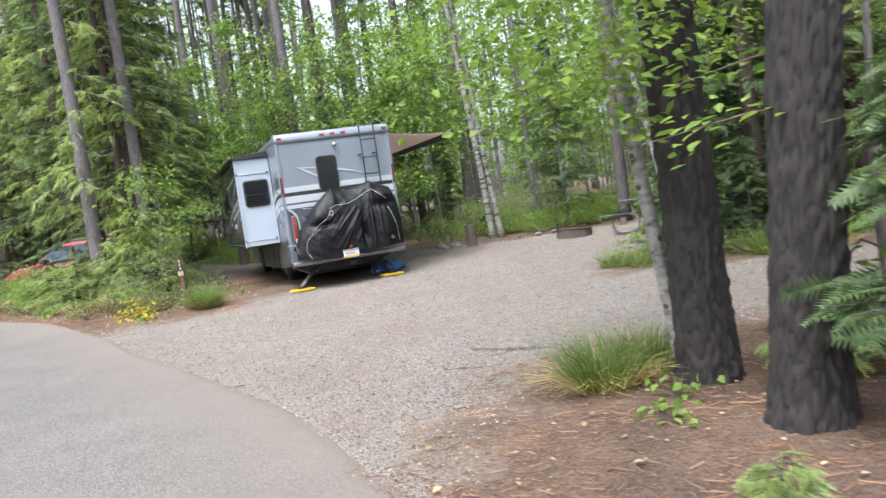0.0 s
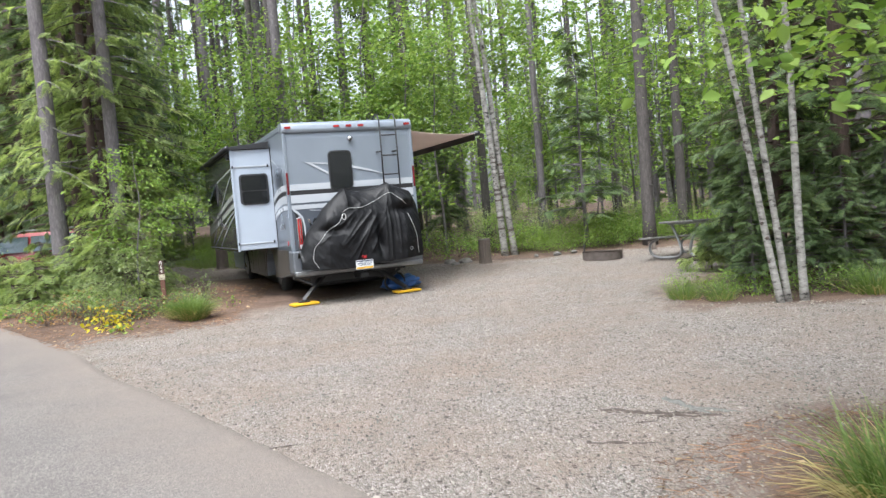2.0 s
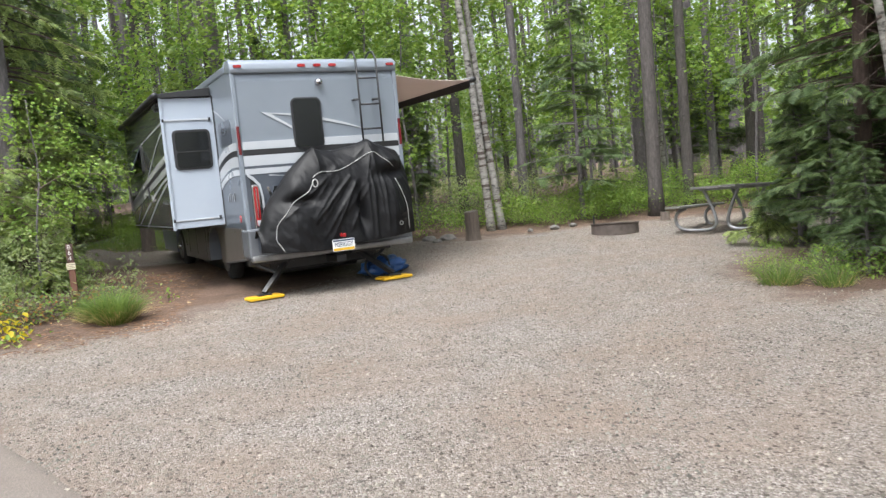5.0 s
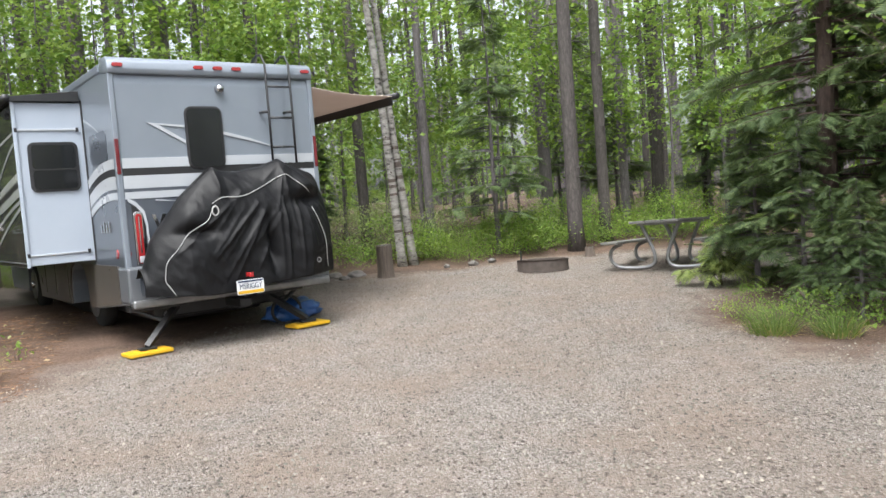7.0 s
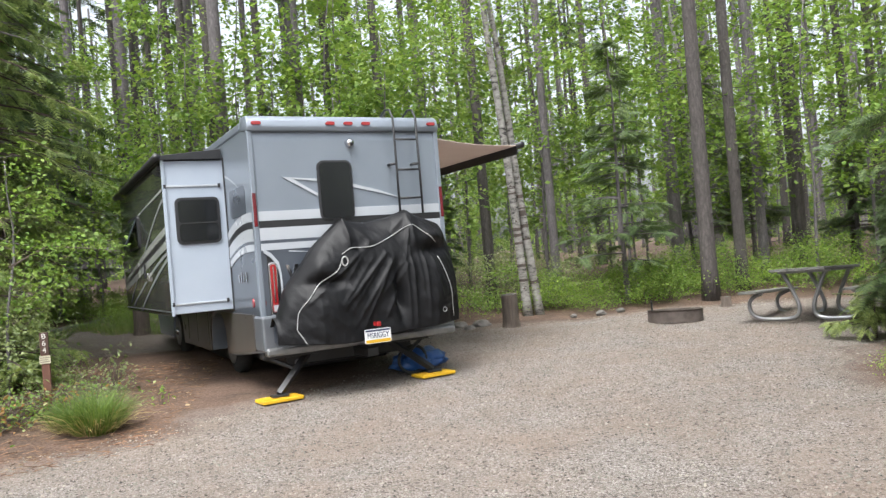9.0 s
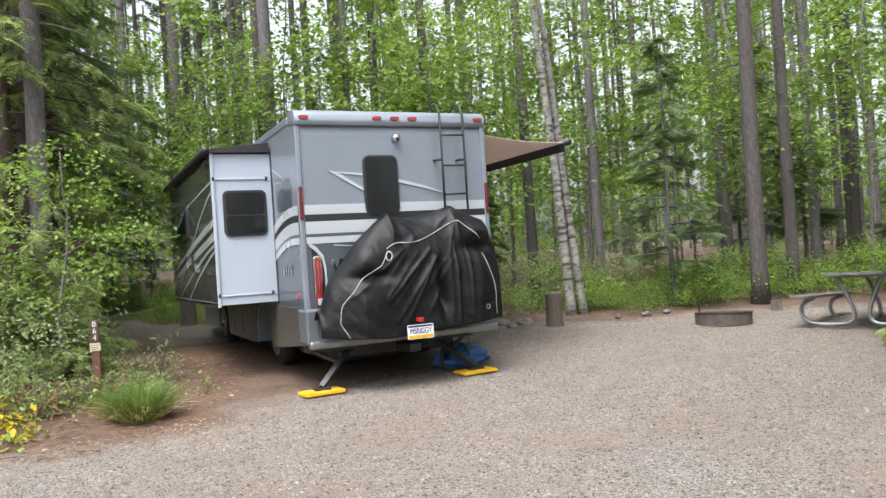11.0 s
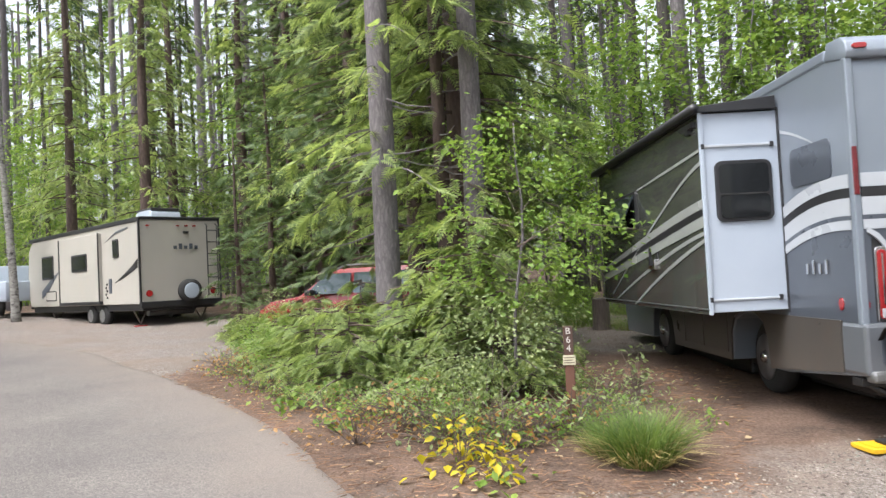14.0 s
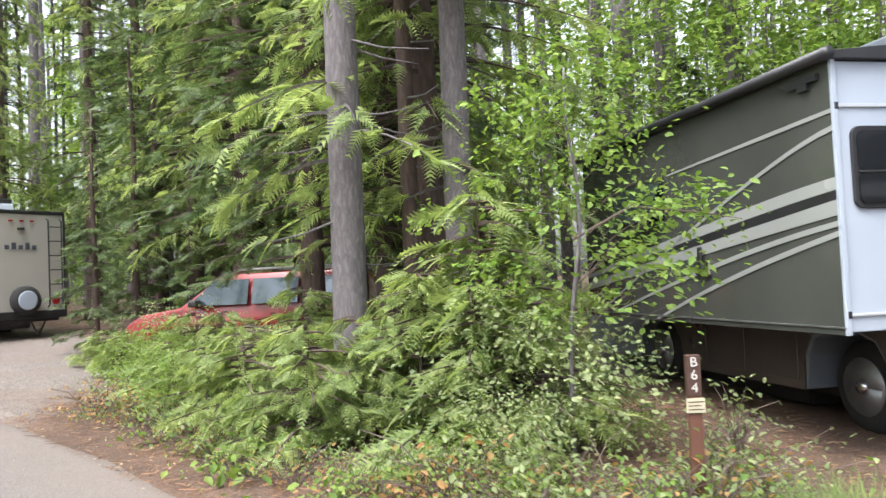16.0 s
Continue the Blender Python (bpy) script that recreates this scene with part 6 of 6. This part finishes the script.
        rings.append([bm.verts.new(((r * (1 + 0.18 * math.exp(-z / 0.08)) * (1 + 0.05 * math.sin(3 * a + x) + 0.025 * noise.noise(Vector((a * 3, z * 4, x))))) * math.cos(a), (r * (1 + 0.18 * math.exp(-z / 0.08)) * (1 + 0.05 * math.sin(3 * a + x))) * math.sin(a), z + (0.015 * math.sin(a + x) if i == k - 1 else 0))) for a in np.linspace(0, 2 * math.pi, n, endpoint=False)])
    for a, b in zip(rings[:-1], rings[1:]):
        for j in range(n):
            bm.faces.new((a[j], a[(j + 1) % n], b[(j + 1) % n], b[j]))
    bm.faces.new(rings[-1])
    o = part("tree_stump", bm, STUMP_WOOD)
    o.matrix_world = pose(x, y, at(x, y))
    tagged(o, label, "stump", "stumps")
    c = part("cut_face", tube([(0, 0, h - 0.004), (0, 0, h + 0.004)], r * 0.9, 24), WOOD_GREY, o, "pale sawn top")


stump(0.68, 20.25, 0.135, 0.56, "short sawn log post beside the birch")
stump(-6.3, 24.7, 0.16, 0.6, "short sawn log post beside the path")
stump(4.6, 20.2, 0.085, 0.17, "low broken stump at the foot of a pine")


LIE = Matrix.Rotation(radians(-2.6), 4, Vector((0.84, -0.55, 0)))


def fire_ring():
    x, y, r, h = 3.14, 19.15, 0.43, 0.2
    t = thing("fire_ring", pose(x, y, at(x, y, -0.02)) @ LIE @ pose(0, 0, 0, 0, 0, 20), "low rusty steel campfire ring with a grate post", "fire ring")
    bm = bmesh.new()
    n = 40
    loops = [[bm.verts.new((rr * math.cos(a), rr * math.sin(a), z)) for a in np.linspace(0, 2 * math.pi, n, endpoint=False)] for rr, z in ((r, 0), (r, h - 0.02), (r + 0.02, h), (r - 0.012, h), (r - 0.012, 0))]
    for a, b in zip(loops[:-1], loops[1:]):
        for j in range(n):
            bm.faces.new((a[j], a[(j + 1) % n], b[(j + 1) % n], b[j]))
    part("ring", bm, RUST, t)
    part("ash_bed", tube([(0, 0, 0.0), (0, 0, 0.06), (0, 0, 0.08)], [r - 0.02, r - 0.03, 0.1], 24), ROCK, t, "grey ash")
    p = part("grate_post", tube([(-0.4, 0.1, 0), (-0.4, 0.1, 0.36)], 0.016, 8), BLACK, t)
    part("handle", tube([(-0.4, 0.1, 0.34), (-0.44, 0.05, 0.36)], 0.01, 6), BLACK, p)


fire_ring()


def picnic_table():
    t = thing("picnic_table", pose(4.9, 17.97, at(4.9, 17.97)) @ LIE @ pose(0, 0, 0, 0, 0, 40), "weathered grey picnic table on bent steel tube legs", "picnic table")
    for k in range(3):
        part("top_plank", box(-0.95, 0.95, -0.38 + 0.257 * k, -0.13 + 0.257 * k, 0.72, 0.765, 0.008), WOOD_GREY, t)
    for s in (-1, 1):
        part("bench_plank", box(-0.95, 0.95, s * 0.72 - 0.14, s * 0.72 + 0.14, 0.42, 0.46, 0.008), WOOD_GREY, t)
    for x in (-0.62, 0.62):
        for s in (-1, 1):
            path = [(x, s * 0.3, 0.72), (x, s * 0.2, 0.5), (x, s * 0.1, 0.25), (x, s * 0.1, 0.1), (x, s * 0.2, 0.03), (x, s * 0.45, 0.025), (x, s * 0.68, 0.04), (x, s * 0.8, 0.12), (x, s * 0.83, 0.25), (x, s * 0.78, 0.36), (x, s * 0.62, 0.42)]
            P = np.array(path)
            for _ in range(2):
                Q = np.empty((2 * len(P) - 2, 3))
                Q[0::2], Q[1::2] = 0.75 * P[:-1] + 0.25 * P[1:], 0.25 * P[:-1] + 0.75 * P[1:]
                P = np.concatenate([P[:1], Q, P[-1:]])
            part("leg", tube(P, 0.03, 8), STEEL, t, "bent galvanised tube leg", True)
        part("cross_bar", box(x - 0.03, x + 0.03, -0.36, 0.36, 0.69, 0.72, 0.004), STEEL, t)


picnic_table()


def rock(x, y, s, label="grey stone at the edge of the gravel"):
    bm = bmesh.new()
    bmesh.ops.create_icosphere(bm, subdivisions=3, radius=1)
    for v in bm.verts:
        k = 1 + 0.3 * noise.noise(v.co * 1.6 + Vector((x, y, 0)))
        v.co = Vector((v.co.x * s * k, v.co.y * s * 0.8 * k, v.co.z * s * 0.55 * k + s * 0.25))
    o = part("rock", bm, ROCK)
    o.matrix_world = pose(x, y, at(x, y), 0, 0, x * 50)
    tagged(o, label, "rock", "stones")


for x, y, s in ((0.25, 20.7, 0.16), (-0.1, 20.9, 0.13), (0.0, 20.5, 0.09), (2.45, 20.7, 0.1), (1.95, 20.75, 0.07), (2.9, 20.9, 0.08)):
    rock(x, y, s)


def log(name, a, b, r, mat, label, category):
    pa, pb = (a[0], a[1], at(*a) + r * 0.7), (b[0], b[1], at(*b) + r * 0.7)
    o = part(name, tube(np.linspace(pa, pb, 6), [r, r * 1.05, r, r * 0.97, r, r * 0.9], 8), mat)
    tagged(o, label, category)


log("timber_edging", (-9.3, 25.8), (-8.15, 27.4), 0.07, WOOD_GREY, "weathered timber edging along the path", "timber")
log("timber_edging", (-8.12, 27.5), (-7.75, 29.8), 0.07, WOOD_GREY, "weathered timber edging along the path", "timber")


def info_sign():
    x, y = -9.6, 27.2
    t = thing("small_sign", pose(x, y, at(x, y), 0, 0, 15), "small white sign under a dark board on a post", "sign")
    part("post", box(-0.05, 0.05, -0.05, 0.05, -0.1, 1.15, 0.008), POST_BROWN, t)
    part("dark_board", box(-0.2, 0.2, -0.07, -0.05, 1.15, 1.32, 0.006), BLACK, t)
    w = part("white_panel", box(-0.14, 0.14, -0.075, -0.055, 0.92, 1.12, 0.006), PLATE_WHITE, t)
    ring = [(0.06 * math.cos(a), -0.08, 1.02 + 0.06 * math.sin(a)) for a in np.linspace(0, 6.28, 16)]
    part("symbol", tube(ring, 0.014, 5, False), BLACK, w)


info_sign()


# ---- exposed roots and sticks ----
def root(pts, r, label="dark bare root lying on the gravel", mat=None):
    P = np.array([(x, y, at(x, y) + dz * 0.8) for x, y, dz in pts])
    for _ in range(2):
        Q = np.empty((2 * len(P) - 2, 3))
        Q[0::2], Q[1::2] = 0.75 * P[:-1] + 0.25 * P[1:], 0.25 * P[:-1] + 0.75 * P[1:]
        P = np.concatenate([P[:1], Q, P[-1:]])
    P[:, 2] -= r * 0.25
    P[:, :2] += 0.09 * np.array([(noise.noise(Vector((q[0] * 11, q[1] * 11, 3))), noise.noise(Vector((q[0] * 11, q[1] * 11, 7)))) for q in P])
    o = part("tree_root", tube(P, np.linspace(r, r * 0.25, len(P)) * 0.6 * (1 + 0.25 * np.sin(np.arange(len(P)) * 1.7)), 7), mat or ROOT_BARK, smooth=True)
    tagged(o, label, "root", "exposed roots")


root([(0.15, 7.75, 0), (0.35, 7.55, 0.012), (0.6, 7.5, 0), (0.85, 7.3, 0.008), (1.05, 7.35, -0.01)], 0.03)
root([(0.3, 7.35, -0.01), (0.55, 7.45, 0.008), (0.8, 7.6, 0), (1.0, 7.65, -0.01)], 0.024)
root([(0.62, 7.9, 0.0), (0.7, 7.65, 0.02), (0.78, 7.45, 0.012), (0.9, 7.3, -0.01)], 0.05, "weathered grey root crossing the gravel", WOOD_GREY)
root([(0.72, 7.6, 0.01), (0.9, 7.4, 0.012), (1.12, 7.3, -0.01)], 0.034, "weathered grey root crossing the gravel", WOOD_GREY)
root([(0.45, 7.62, 0.0), (0.62, 7.4, 0.015), (0.8, 7.3, 0.0), (1.2, 7.2, -0.01)], 0.03)
root([(-0.15, 7.05, -0.01), (0.05, 6.95, 0.012), (0.35, 6.95, -0.01)], 0.035)
root([(0.1, 6.55, -0.01), (0.4, 6.5, 0.006), (0.75, 6.45, -0.012)], 0.022)
root([(-0.05, 6.2, -0.01), (0.3, 6.1, 0.006), (0.6, 6.2, -0.01)], 0.015)
root([(-2.35, 7.55, -0.004), (-2.2, 7.62, 0.006), (-2.1, 7.6, 0.0)], 0.015, "small dark stick at the road edge")


# ---- the neighbour's trailer ----
def trailer():
    ang = math.degrees(math.atan2(0.455, -0.89)) - 90
    x, y = -18.67, 26.6
    base = at(-18.5, 26.6)
    # local x: to the trailer's right, local y: forwards
    t = thing("travel_trailer", pose(x, y, base, 0, 0, ang) @ Matrix.Diagonal((0.96, 1.0, 0.95, 1)), "cream travel trailer with dark trim, parked on gravel", "travel trailer")
    Wt, L, z0, z1 = 2.44, 9.1, 0.66, 3.12
    part("body", prism([(0, z0), (L, z0), (L + 0.3, 1.3), (L + 0.1, 2.7), (L - 0.3, 3.0), (0.1, z1), (0, z1 - 0.08)], 0, Wt, "x", 0.02), CREAM, t)
    part("roof_edge", box(-0.03, 0.04, 0, L, z1 - 0.12, z1 + 0.01, 0.02), BLACK, t, "black roof edging")
    part("roof_edge", box(0, Wt, -0.04, 0.05, z1 - 0.06, z1 + 0.02, 0.02), BLACK, t, "black roof edging")
    for u in (-0.02, Wt - 0.03):
        part("corner_trim", box(u, u + 0.05, -0.03, 0.04, z0, z1, 0.01), BLACK, t, "black corner trim")
    part("chassis", box(0.1, Wt - 0.1, 0.1, L, z0 - 0.2, z0, 0.02), BLACK, t, "black chassis")
    part("rear_sill", box(-0.01, Wt + 0.01, -0.06, 0.1, z0 - 0.12, z0 + 0.06, 0.02), BLACK, t)
    s = part("slide_room", box(-0.1, 0.05, 2.6, 5.9, z0 + 0.1, z1 - 0.25, 0.015), CREAM, t, "cream slide-out room")
    part("edge_trim", box(-0.12, -0.09, 2.58, 2.64, z0 + 0.08, z1 - 0.24, 0.01), BLACK, s)
    part("edge_trim", box(-0.12, -0.09, 5.86, 5.93, z0 + 0.08, z1 - 0.24, 0.01), BLACK, s)
    part("base_trim", box(-0.12, 0.0, 2.58, 5.93, z0 + 0.02, z0 + 0.12, 0.01), BLACK, s)
    for v0, v1, za, zb, u, pr in ((3.5, 4.75, 1.75, 2.3, -0.115, s), (6.7, 7.8, 1.6, 2.42, -0.02, t), (1.35, 1.75, 2.05, 2.6, -0.02, t)):
        w = part("window", prism(rounded(v0, v1, za, zb, 0.06), u - 0.01, u + 0.03, "x", 0.005), BLACK, pr, "dark rounded window")
        part("pane", prism(rounded(v0 + 0.05, v1 - 0.05, za + 0.05, zb - 0.05, 0.04), u - 0.015, u - 0.008, "x"), DARK_GLASS, w)
    part("swoosh", prism([(0.1, 1.95), (0.1, 1.7), (1.0, 1.45), (1.7, 1.3), (1.0, 1.55), (0.5, 1.75)], -0.012, -0.002, "x"), BLACK, t, "dark curved graphic")
    part("swoosh", prism([(0.7, 2.85), (1.6, 2.75), (2.3, 2.55), (1.5, 2.83), (0.7, 2.9)], -0.012, -0.002, "x"), GREY_PAINT, t, "grey curved graphic")
    part("swoosh", prism([(7.9, 0.95), (7.3, 1.15), (6.6, 1.6), (6.2, 1.85), (6.9, 1.65), (7.9, 1.2)], -0.012, -0.002, "x"), GREY_PAINT, t, "grey curved graphic")
    part("hatch", prism(rounded(6.5, 7.5, 0.85, 1.2, 0.03), -0.012, -0.002, "x"), BLACK, t, "outlined storage hatch")
    part("hatch_panel", prism(rounded(6.54, 7.46, 0.89, 1.16, 0.03), -0.018, -0.01, "x"), CREAM, t)
    part("outlet_panel", box(-0.02, 0.0, 1.9, 2.1, 1.0, 1.45, 0.01), GREY_PAINT, t)
    for k in range(5):
        part("outlet", box(-0.03, -0.005, 2.2 + 0.08 * (k % 2), 2.26 + 0.08 * (k % 2), 0.85 + 0.1 * k, 0.91 + 0.1 * k, 0.006), BLACK, t)
    part("air_conditioner", prism([(-0.55, 0), (0.55, 0), (0.5, 0.22), (0.3, 0.28), (-0.4, 0.28), (-0.52, 0.2)], 0.6, 1.5, "x", 0.03), WHITE, t, "roof air conditioner").matrix_basis = pose(0, 1.0, z1)
    part("air_conditioner_lid", box(0.62, 1.48, 0.5, 1.5, z1 + 0.25, z1 + 0.34, 0.03), BLACK, t, "black air conditioner lid")
    for u in (0.3, Wt - 0.2):
        part("tail_lamp", tube([(u - 0.05, -0.02, 0.95), (u - 0.05, -0.06, 0.95)], [0.1, 0.08], 14), RED_LENS, t, "round red tail lamp")
    for u in (0.2, 1.1, 1.35, 1.6):
        part("marker_lamp", box(u, u + 0.09, -0.05, -0.01, 2.86, 2.9, 0.006), RED_LENS, t)
    part("rear_camera", box(1.3, 1.45, -0.07, -0.01, 2.66, 2.72, 0.006), BLACK, t)
    for k in range(5):
        part("emblem", box(1.0 + 0.16 * k, 1.1 + 0.16 * k, -0.03, -0.012, 2.2, 2.3 + (0.06 if k in (1, 3) else 0), 0.004), GREY_PAINT, t, "grey letter shape")
    lad = part("ladder", tube([(2.0, -0.02, 2.95), (2.0, -0.1, 2.9), (2.0, -0.1, 0.85), (2.0, -0.02, 0.8)], 0.018, 6), BLACK, t, "black rear ladder")
    part("rail", tube([(2.32, -0.02, 2.95), (2.32, -0.1, 2.9), (2.32, -0.1, 0.85), (2.32, -0.02, 0.8)], 0.018, 6), BLACK, lad)
    for k in range(6):
        part("rung", tube([(2.0, -0.1, 1.0 + 0.35 * k), (2.32, -0.1, 1.0 + 0.35 * k)], 0.015, 6), BLACK, lad)
    sp = part("spare_wheel", tube([(1.4, -0.02, 0.98), (1.4, -0.06, 0.98), (1.4, -0.2, 0.98), (1.4, -0.24, 0.98)], [0.25, 0.34, 0.34, 0.25], 24), RUBBER, t, "spare wheel with a pale cover", True)
    part("cover", tube([(1.4, -0.235, 0.98), (1.4, -0.255, 0.98)], [0.24, 0.2], 20), WHITE, sp)
    for v in (2.75, 3.65):
        for u in (0.03, Wt - 0.25):
            w = part("wheel", tube([(u, v, 0.33), (u + 0.02, v, 0.33), (u + 0.2, v, 0.33), (u + 0.22, v, 0.33)], [0.22, 0.33, 0.33, 0.22], 24), RUBBER, t, "black tyre", True)
            part("rim", tube([(u - 0.01, v, 0.33), (u + 0.04, v, 0.33)], [0.2, 0.08], 16), STEEL, w)
    for u, v in ((0.2, 0.5), (Wt - 0.4, 0.5), (0.2, 7.0)):
        j = part("scissor_jack", tube([(u - 0.18, v, 0.46), (u, v, 0.1)], 0.022, 6), RUST, t, "scissor jack")
        part("arm", tube([(u + 0.18, v, 0.46), (u, v, 0.1)], 0.022, 6), RUST, j)
        part("foot", box(u - 0.16, u + 0.16, v - 0.1, v + 0.1, 0.0, 0.05, 0.01), RED_LENS, j, "red pad")
    part("black_tank", tube([(0.6, 0.9, 0.4), (2.0, 0.9, 0.4)], 0.12, 12), STEEL, t)


trailer()


def parked_car():
    """A red estate car behind the bushes, its nose to the road."""
    x, y = -11.15, 24.6
    t = thing("parked_car", pose(x, y, at(x, y), 0, 0, 172), "red estate car with roof rails behind the bushes", "car")
    # side outline, nose towards +x
    side = [(-2.2, 0.35), (-2.25, 0.75), (-2.15, 1.0), (-1.95, 1.45), (-1.7, 1.55), (0.2, 1.55), (0.55, 1.45), (1.15, 1.02), (1.9, 0.92), (2.2, 0.75), (2.28, 0.5), (2.2, 0.28), (1.75, 0.25), (1.7, 0.5), (1.5, 0.66), (1.25, 0.66), (1.05, 0.5), (1.0, 0.25), (-0.95, 0.25), (-1.0, 0.5), (-1.2, 0.66), (-1.45, 0.66), (-1.65, 0.5), (-1.7, 0.3)]
    bm = prism(side, -0.88, 0.88, "y")
    for v in bm.verts:
        if v.co.z > 0.95:
            v.co.y *= 1 - 0.22 * (v.co.z - 0.95) / 0.6
    bmesh.ops.bevel(bm, geom=bm.edges[:], offset=0.04, segments=2, profile=0.5, affect="EDGES")
    part("body", bm, RED_PAINT, t, smooth=True)
    for s in (-1, 1):
        for x0, x1, x2, x3 in ((-1.85, -1.1, -1.1, -1.75), (-1.02, -0.2, -0.2, -1.02), (-0.12, 0.98, 0.5, -0.12)):
            part("side_window", ([(x0, s * 0.885, 1.04), (x1, s * 0.885, 1.04), (x2, s * 0.79, 1.45), (x3, s * 0.79, 1.45), (x0, s * 0.86, 1.04), (x1, s * 0.86, 1.04), (x2, s * 0.765, 1.45), (x3, s * 0.765, 1.45)], [(0, 1, 2, 3), (7, 6, 5, 4), (0, 4, 5, 1), (1, 5, 6, 2), (2, 6, 7, 3), (3, 7, 4, 0)]), CAR_GLASS, t)
        part("roof_rail", tube([(-1.7, s * 0.66, 1.56), (-1.5, s * 0.66, 1.61), (0.1, s * 0.66, 1.61), (0.3, s * 0.66, 1.54)], 0.018, 6), STEEL, t)
        part("mirror", box(0.72, 0.88, s * 0.98 - 0.1, s * 0.98 + 0.08, 1.02, 1.14, 0.03), BLACK, t)
        part("headlamp", box(1.95, 2.2, s * 0.62 - 0.18, s * 0.62 + 0.18, 0.68, 0.8, 0.03), CHROME, t)
        for wx in (-1.33, 1.38):
            w = part("wheel", tube([(wx, s * 0.68, 0.32), (wx, s * 0.7, 0.32), (wx, s * 0.87, 0.32), (wx, s * 0.89, 0.32)], [0.2, 0.32, 0.32, 0.22], 22), RUBBER, t, smooth=True)
            part("rim", tube([(wx, s * 0.895, 0.32), (wx, s * 0.86, 0.32)], [0.2, 0.06], 16), STEEL, w)
    part("windscreen", ([(0.62, -0.62, 1.43), (0.62, 0.62, 1.43), (1.16, 0.74, 1.05), (1.16, -0.74, 1.05), (0.6, -0.62, 1.4), (0.6, 0.62, 1.4), (1.13, 0.74, 1.03), (1.13, -0.74, 1.03)], [(0, 1, 2, 3), (7, 6, 5, 4), (0, 4, 5, 1), (1, 5, 6, 2), (2, 6, 7, 3), (3, 7, 4, 0)]), CAR_GLASS, t)


parked_car()


def truck_beyond():
    """Only the tail of a pale pickup shows past the trailer's nose."""
    t = thing("parked_pickup", pose(-29.2, 32.0, at(-29.2, 32.0), 0, 0, 156), "white pickup parked ahead of the trailer", "pickup truck")
    part("body", prism([(-2.6, 0.5), (-2.65, 1.2), (-0.9, 1.2), (-0.75, 1.8), (0.6, 1.8), (1.2, 1.25), (2.5, 1.15), (2.65, 0.5)], -0.95, 0.95, "y", 0.05), WHITE, t, smooth=True)
    part("side_window", prism([(-0.7, 1.28), (-0.6, 1.7), (0.5, 1.7), (0.95, 1.28)], -0.97, 0.97, "y"), CAR_GLASS, t)
    for s in (-1, 1):
        for wx in (-1.6, 1.7):
            part("wheel", tube([(wx, s * 0.72, 0.38), (wx, s * 0.74, 0.38), (wx, s * 0.94, 0.38), (wx, s * 0.96, 0.38)], [0.2, 0.38, 0.38, 0.25], 22), RUBBER, t, smooth=True)


truck_beyond()


# ---- loose stones, needles and fallen leaves ----
PEBBLE_T = (np.array([(1, 0, -0.2), (0, 1, -0.3), (-1, 0, -0.25), (0, -0.9, -0.3), (0.1, 0, 0.6)], float), np.array([(0, 1, 4), (1, 2, 4), (2, 3, 4), (3, 0, 4)]))
STICK_T = (np.array([(0.03, 0, 0), (-0.03, 0, 0), (0, 0, 0.06), (0.02, 1, 0.02), (-0.02, 1, 0.02), (0, 1, 0.06)], float), np.array([(0, 3, 5), (0, 5, 2), (1, 2, 5), (1, 5, 4)]))


def strewn(name, n, area, tmpl, lo, hi, mat, label, category, inside, lift=0.002, gap=0.0):
    X, Y = rng.uniform(area[0], area[1], 6 * n), rng.uniform(area[2], area[3], 6 * n)
    d = np.maximum(inside_distance(SITE, X, Y), inside_distance(NEIGHBOUR, X, Y))
    r = inside_distance(ROAD_EDGE + ROAD_FAR, X, Y)
    keep = ((d > gap) if inside else (d < 0.3)) & (r < 0.15)
    X, Y = X[keep][:n], Y[keep][:n]
    Z = land(X, Y) + lift
    a = rng.uniform(0, 6.28, len(X))
    D = np.stack([np.cos(a), np.sin(a), 0.08 * rng.normal(size=len(X))], -1)
    ob = part(name, scatter(tmpl, np.stack([X, Y, Z], -1), D, np.array([0, 0, 1.0]) + 0.15 * rng.normal(size=(len(X), 3)), lo + (hi - lo) * rng.uniform(size=len(X)) ** 3), mat)
    tagged(ob, label, category, kind="stuff")


GRAVEL = leafy("gravel_stone", (0.06, 0.052, 0.047), (0.31, 0.285, 0.265), 0.0, 0.9)
NEEDLE = leafy("fallen_needle", (0.06, 0.03, 0.018), (0.25, 0.15, 0.1), 0.05, 0.9)
FALLEN = leafy("fallen_leaf", (0.2, 0.12, 0.06), (0.4, 0.31, 0.21), 0.1, 0.8)
strewn("loose_gravel", 62000, (-6.5, 7, 3.5, 20.5), PEBBLE_T, 0.004, 0.017, GRAVEL, "loose grey and tan gravel stones", "gravel", True, 0.006, -0.25)
strewn("fallen_needles", 14000, (-0.8, 4.5, 1.5, 7.2), STICK_T, 0.03, 0.12, NEEDLE, "reddish fallen pine needles and twigs", "needles", False, 0.012)
strewn("fallen_needles", 12000, (-12, -4, 13.5, 20), STICK_T, 0.03, 0.13, NEEDLE, "reddish fallen needles and twigs under the bushes", "needles", False, 0.012)
strewn("fallen_leaves", 700, (-12, -4, 13.5, 20), SMALL_LEAF_T, 0.03, 0.08, FALLEN, "pale fallen leaves under the bushes", "leaves", False, 0.03)
strewn("fallen_leaves", 450, (-0.8, 4.5, 1.5, 7.2), SMALL_LEAF_T, 0.03, 0.07, FALLEN, "pale fallen leaves among pine needles", "leaves", False, 0.03)
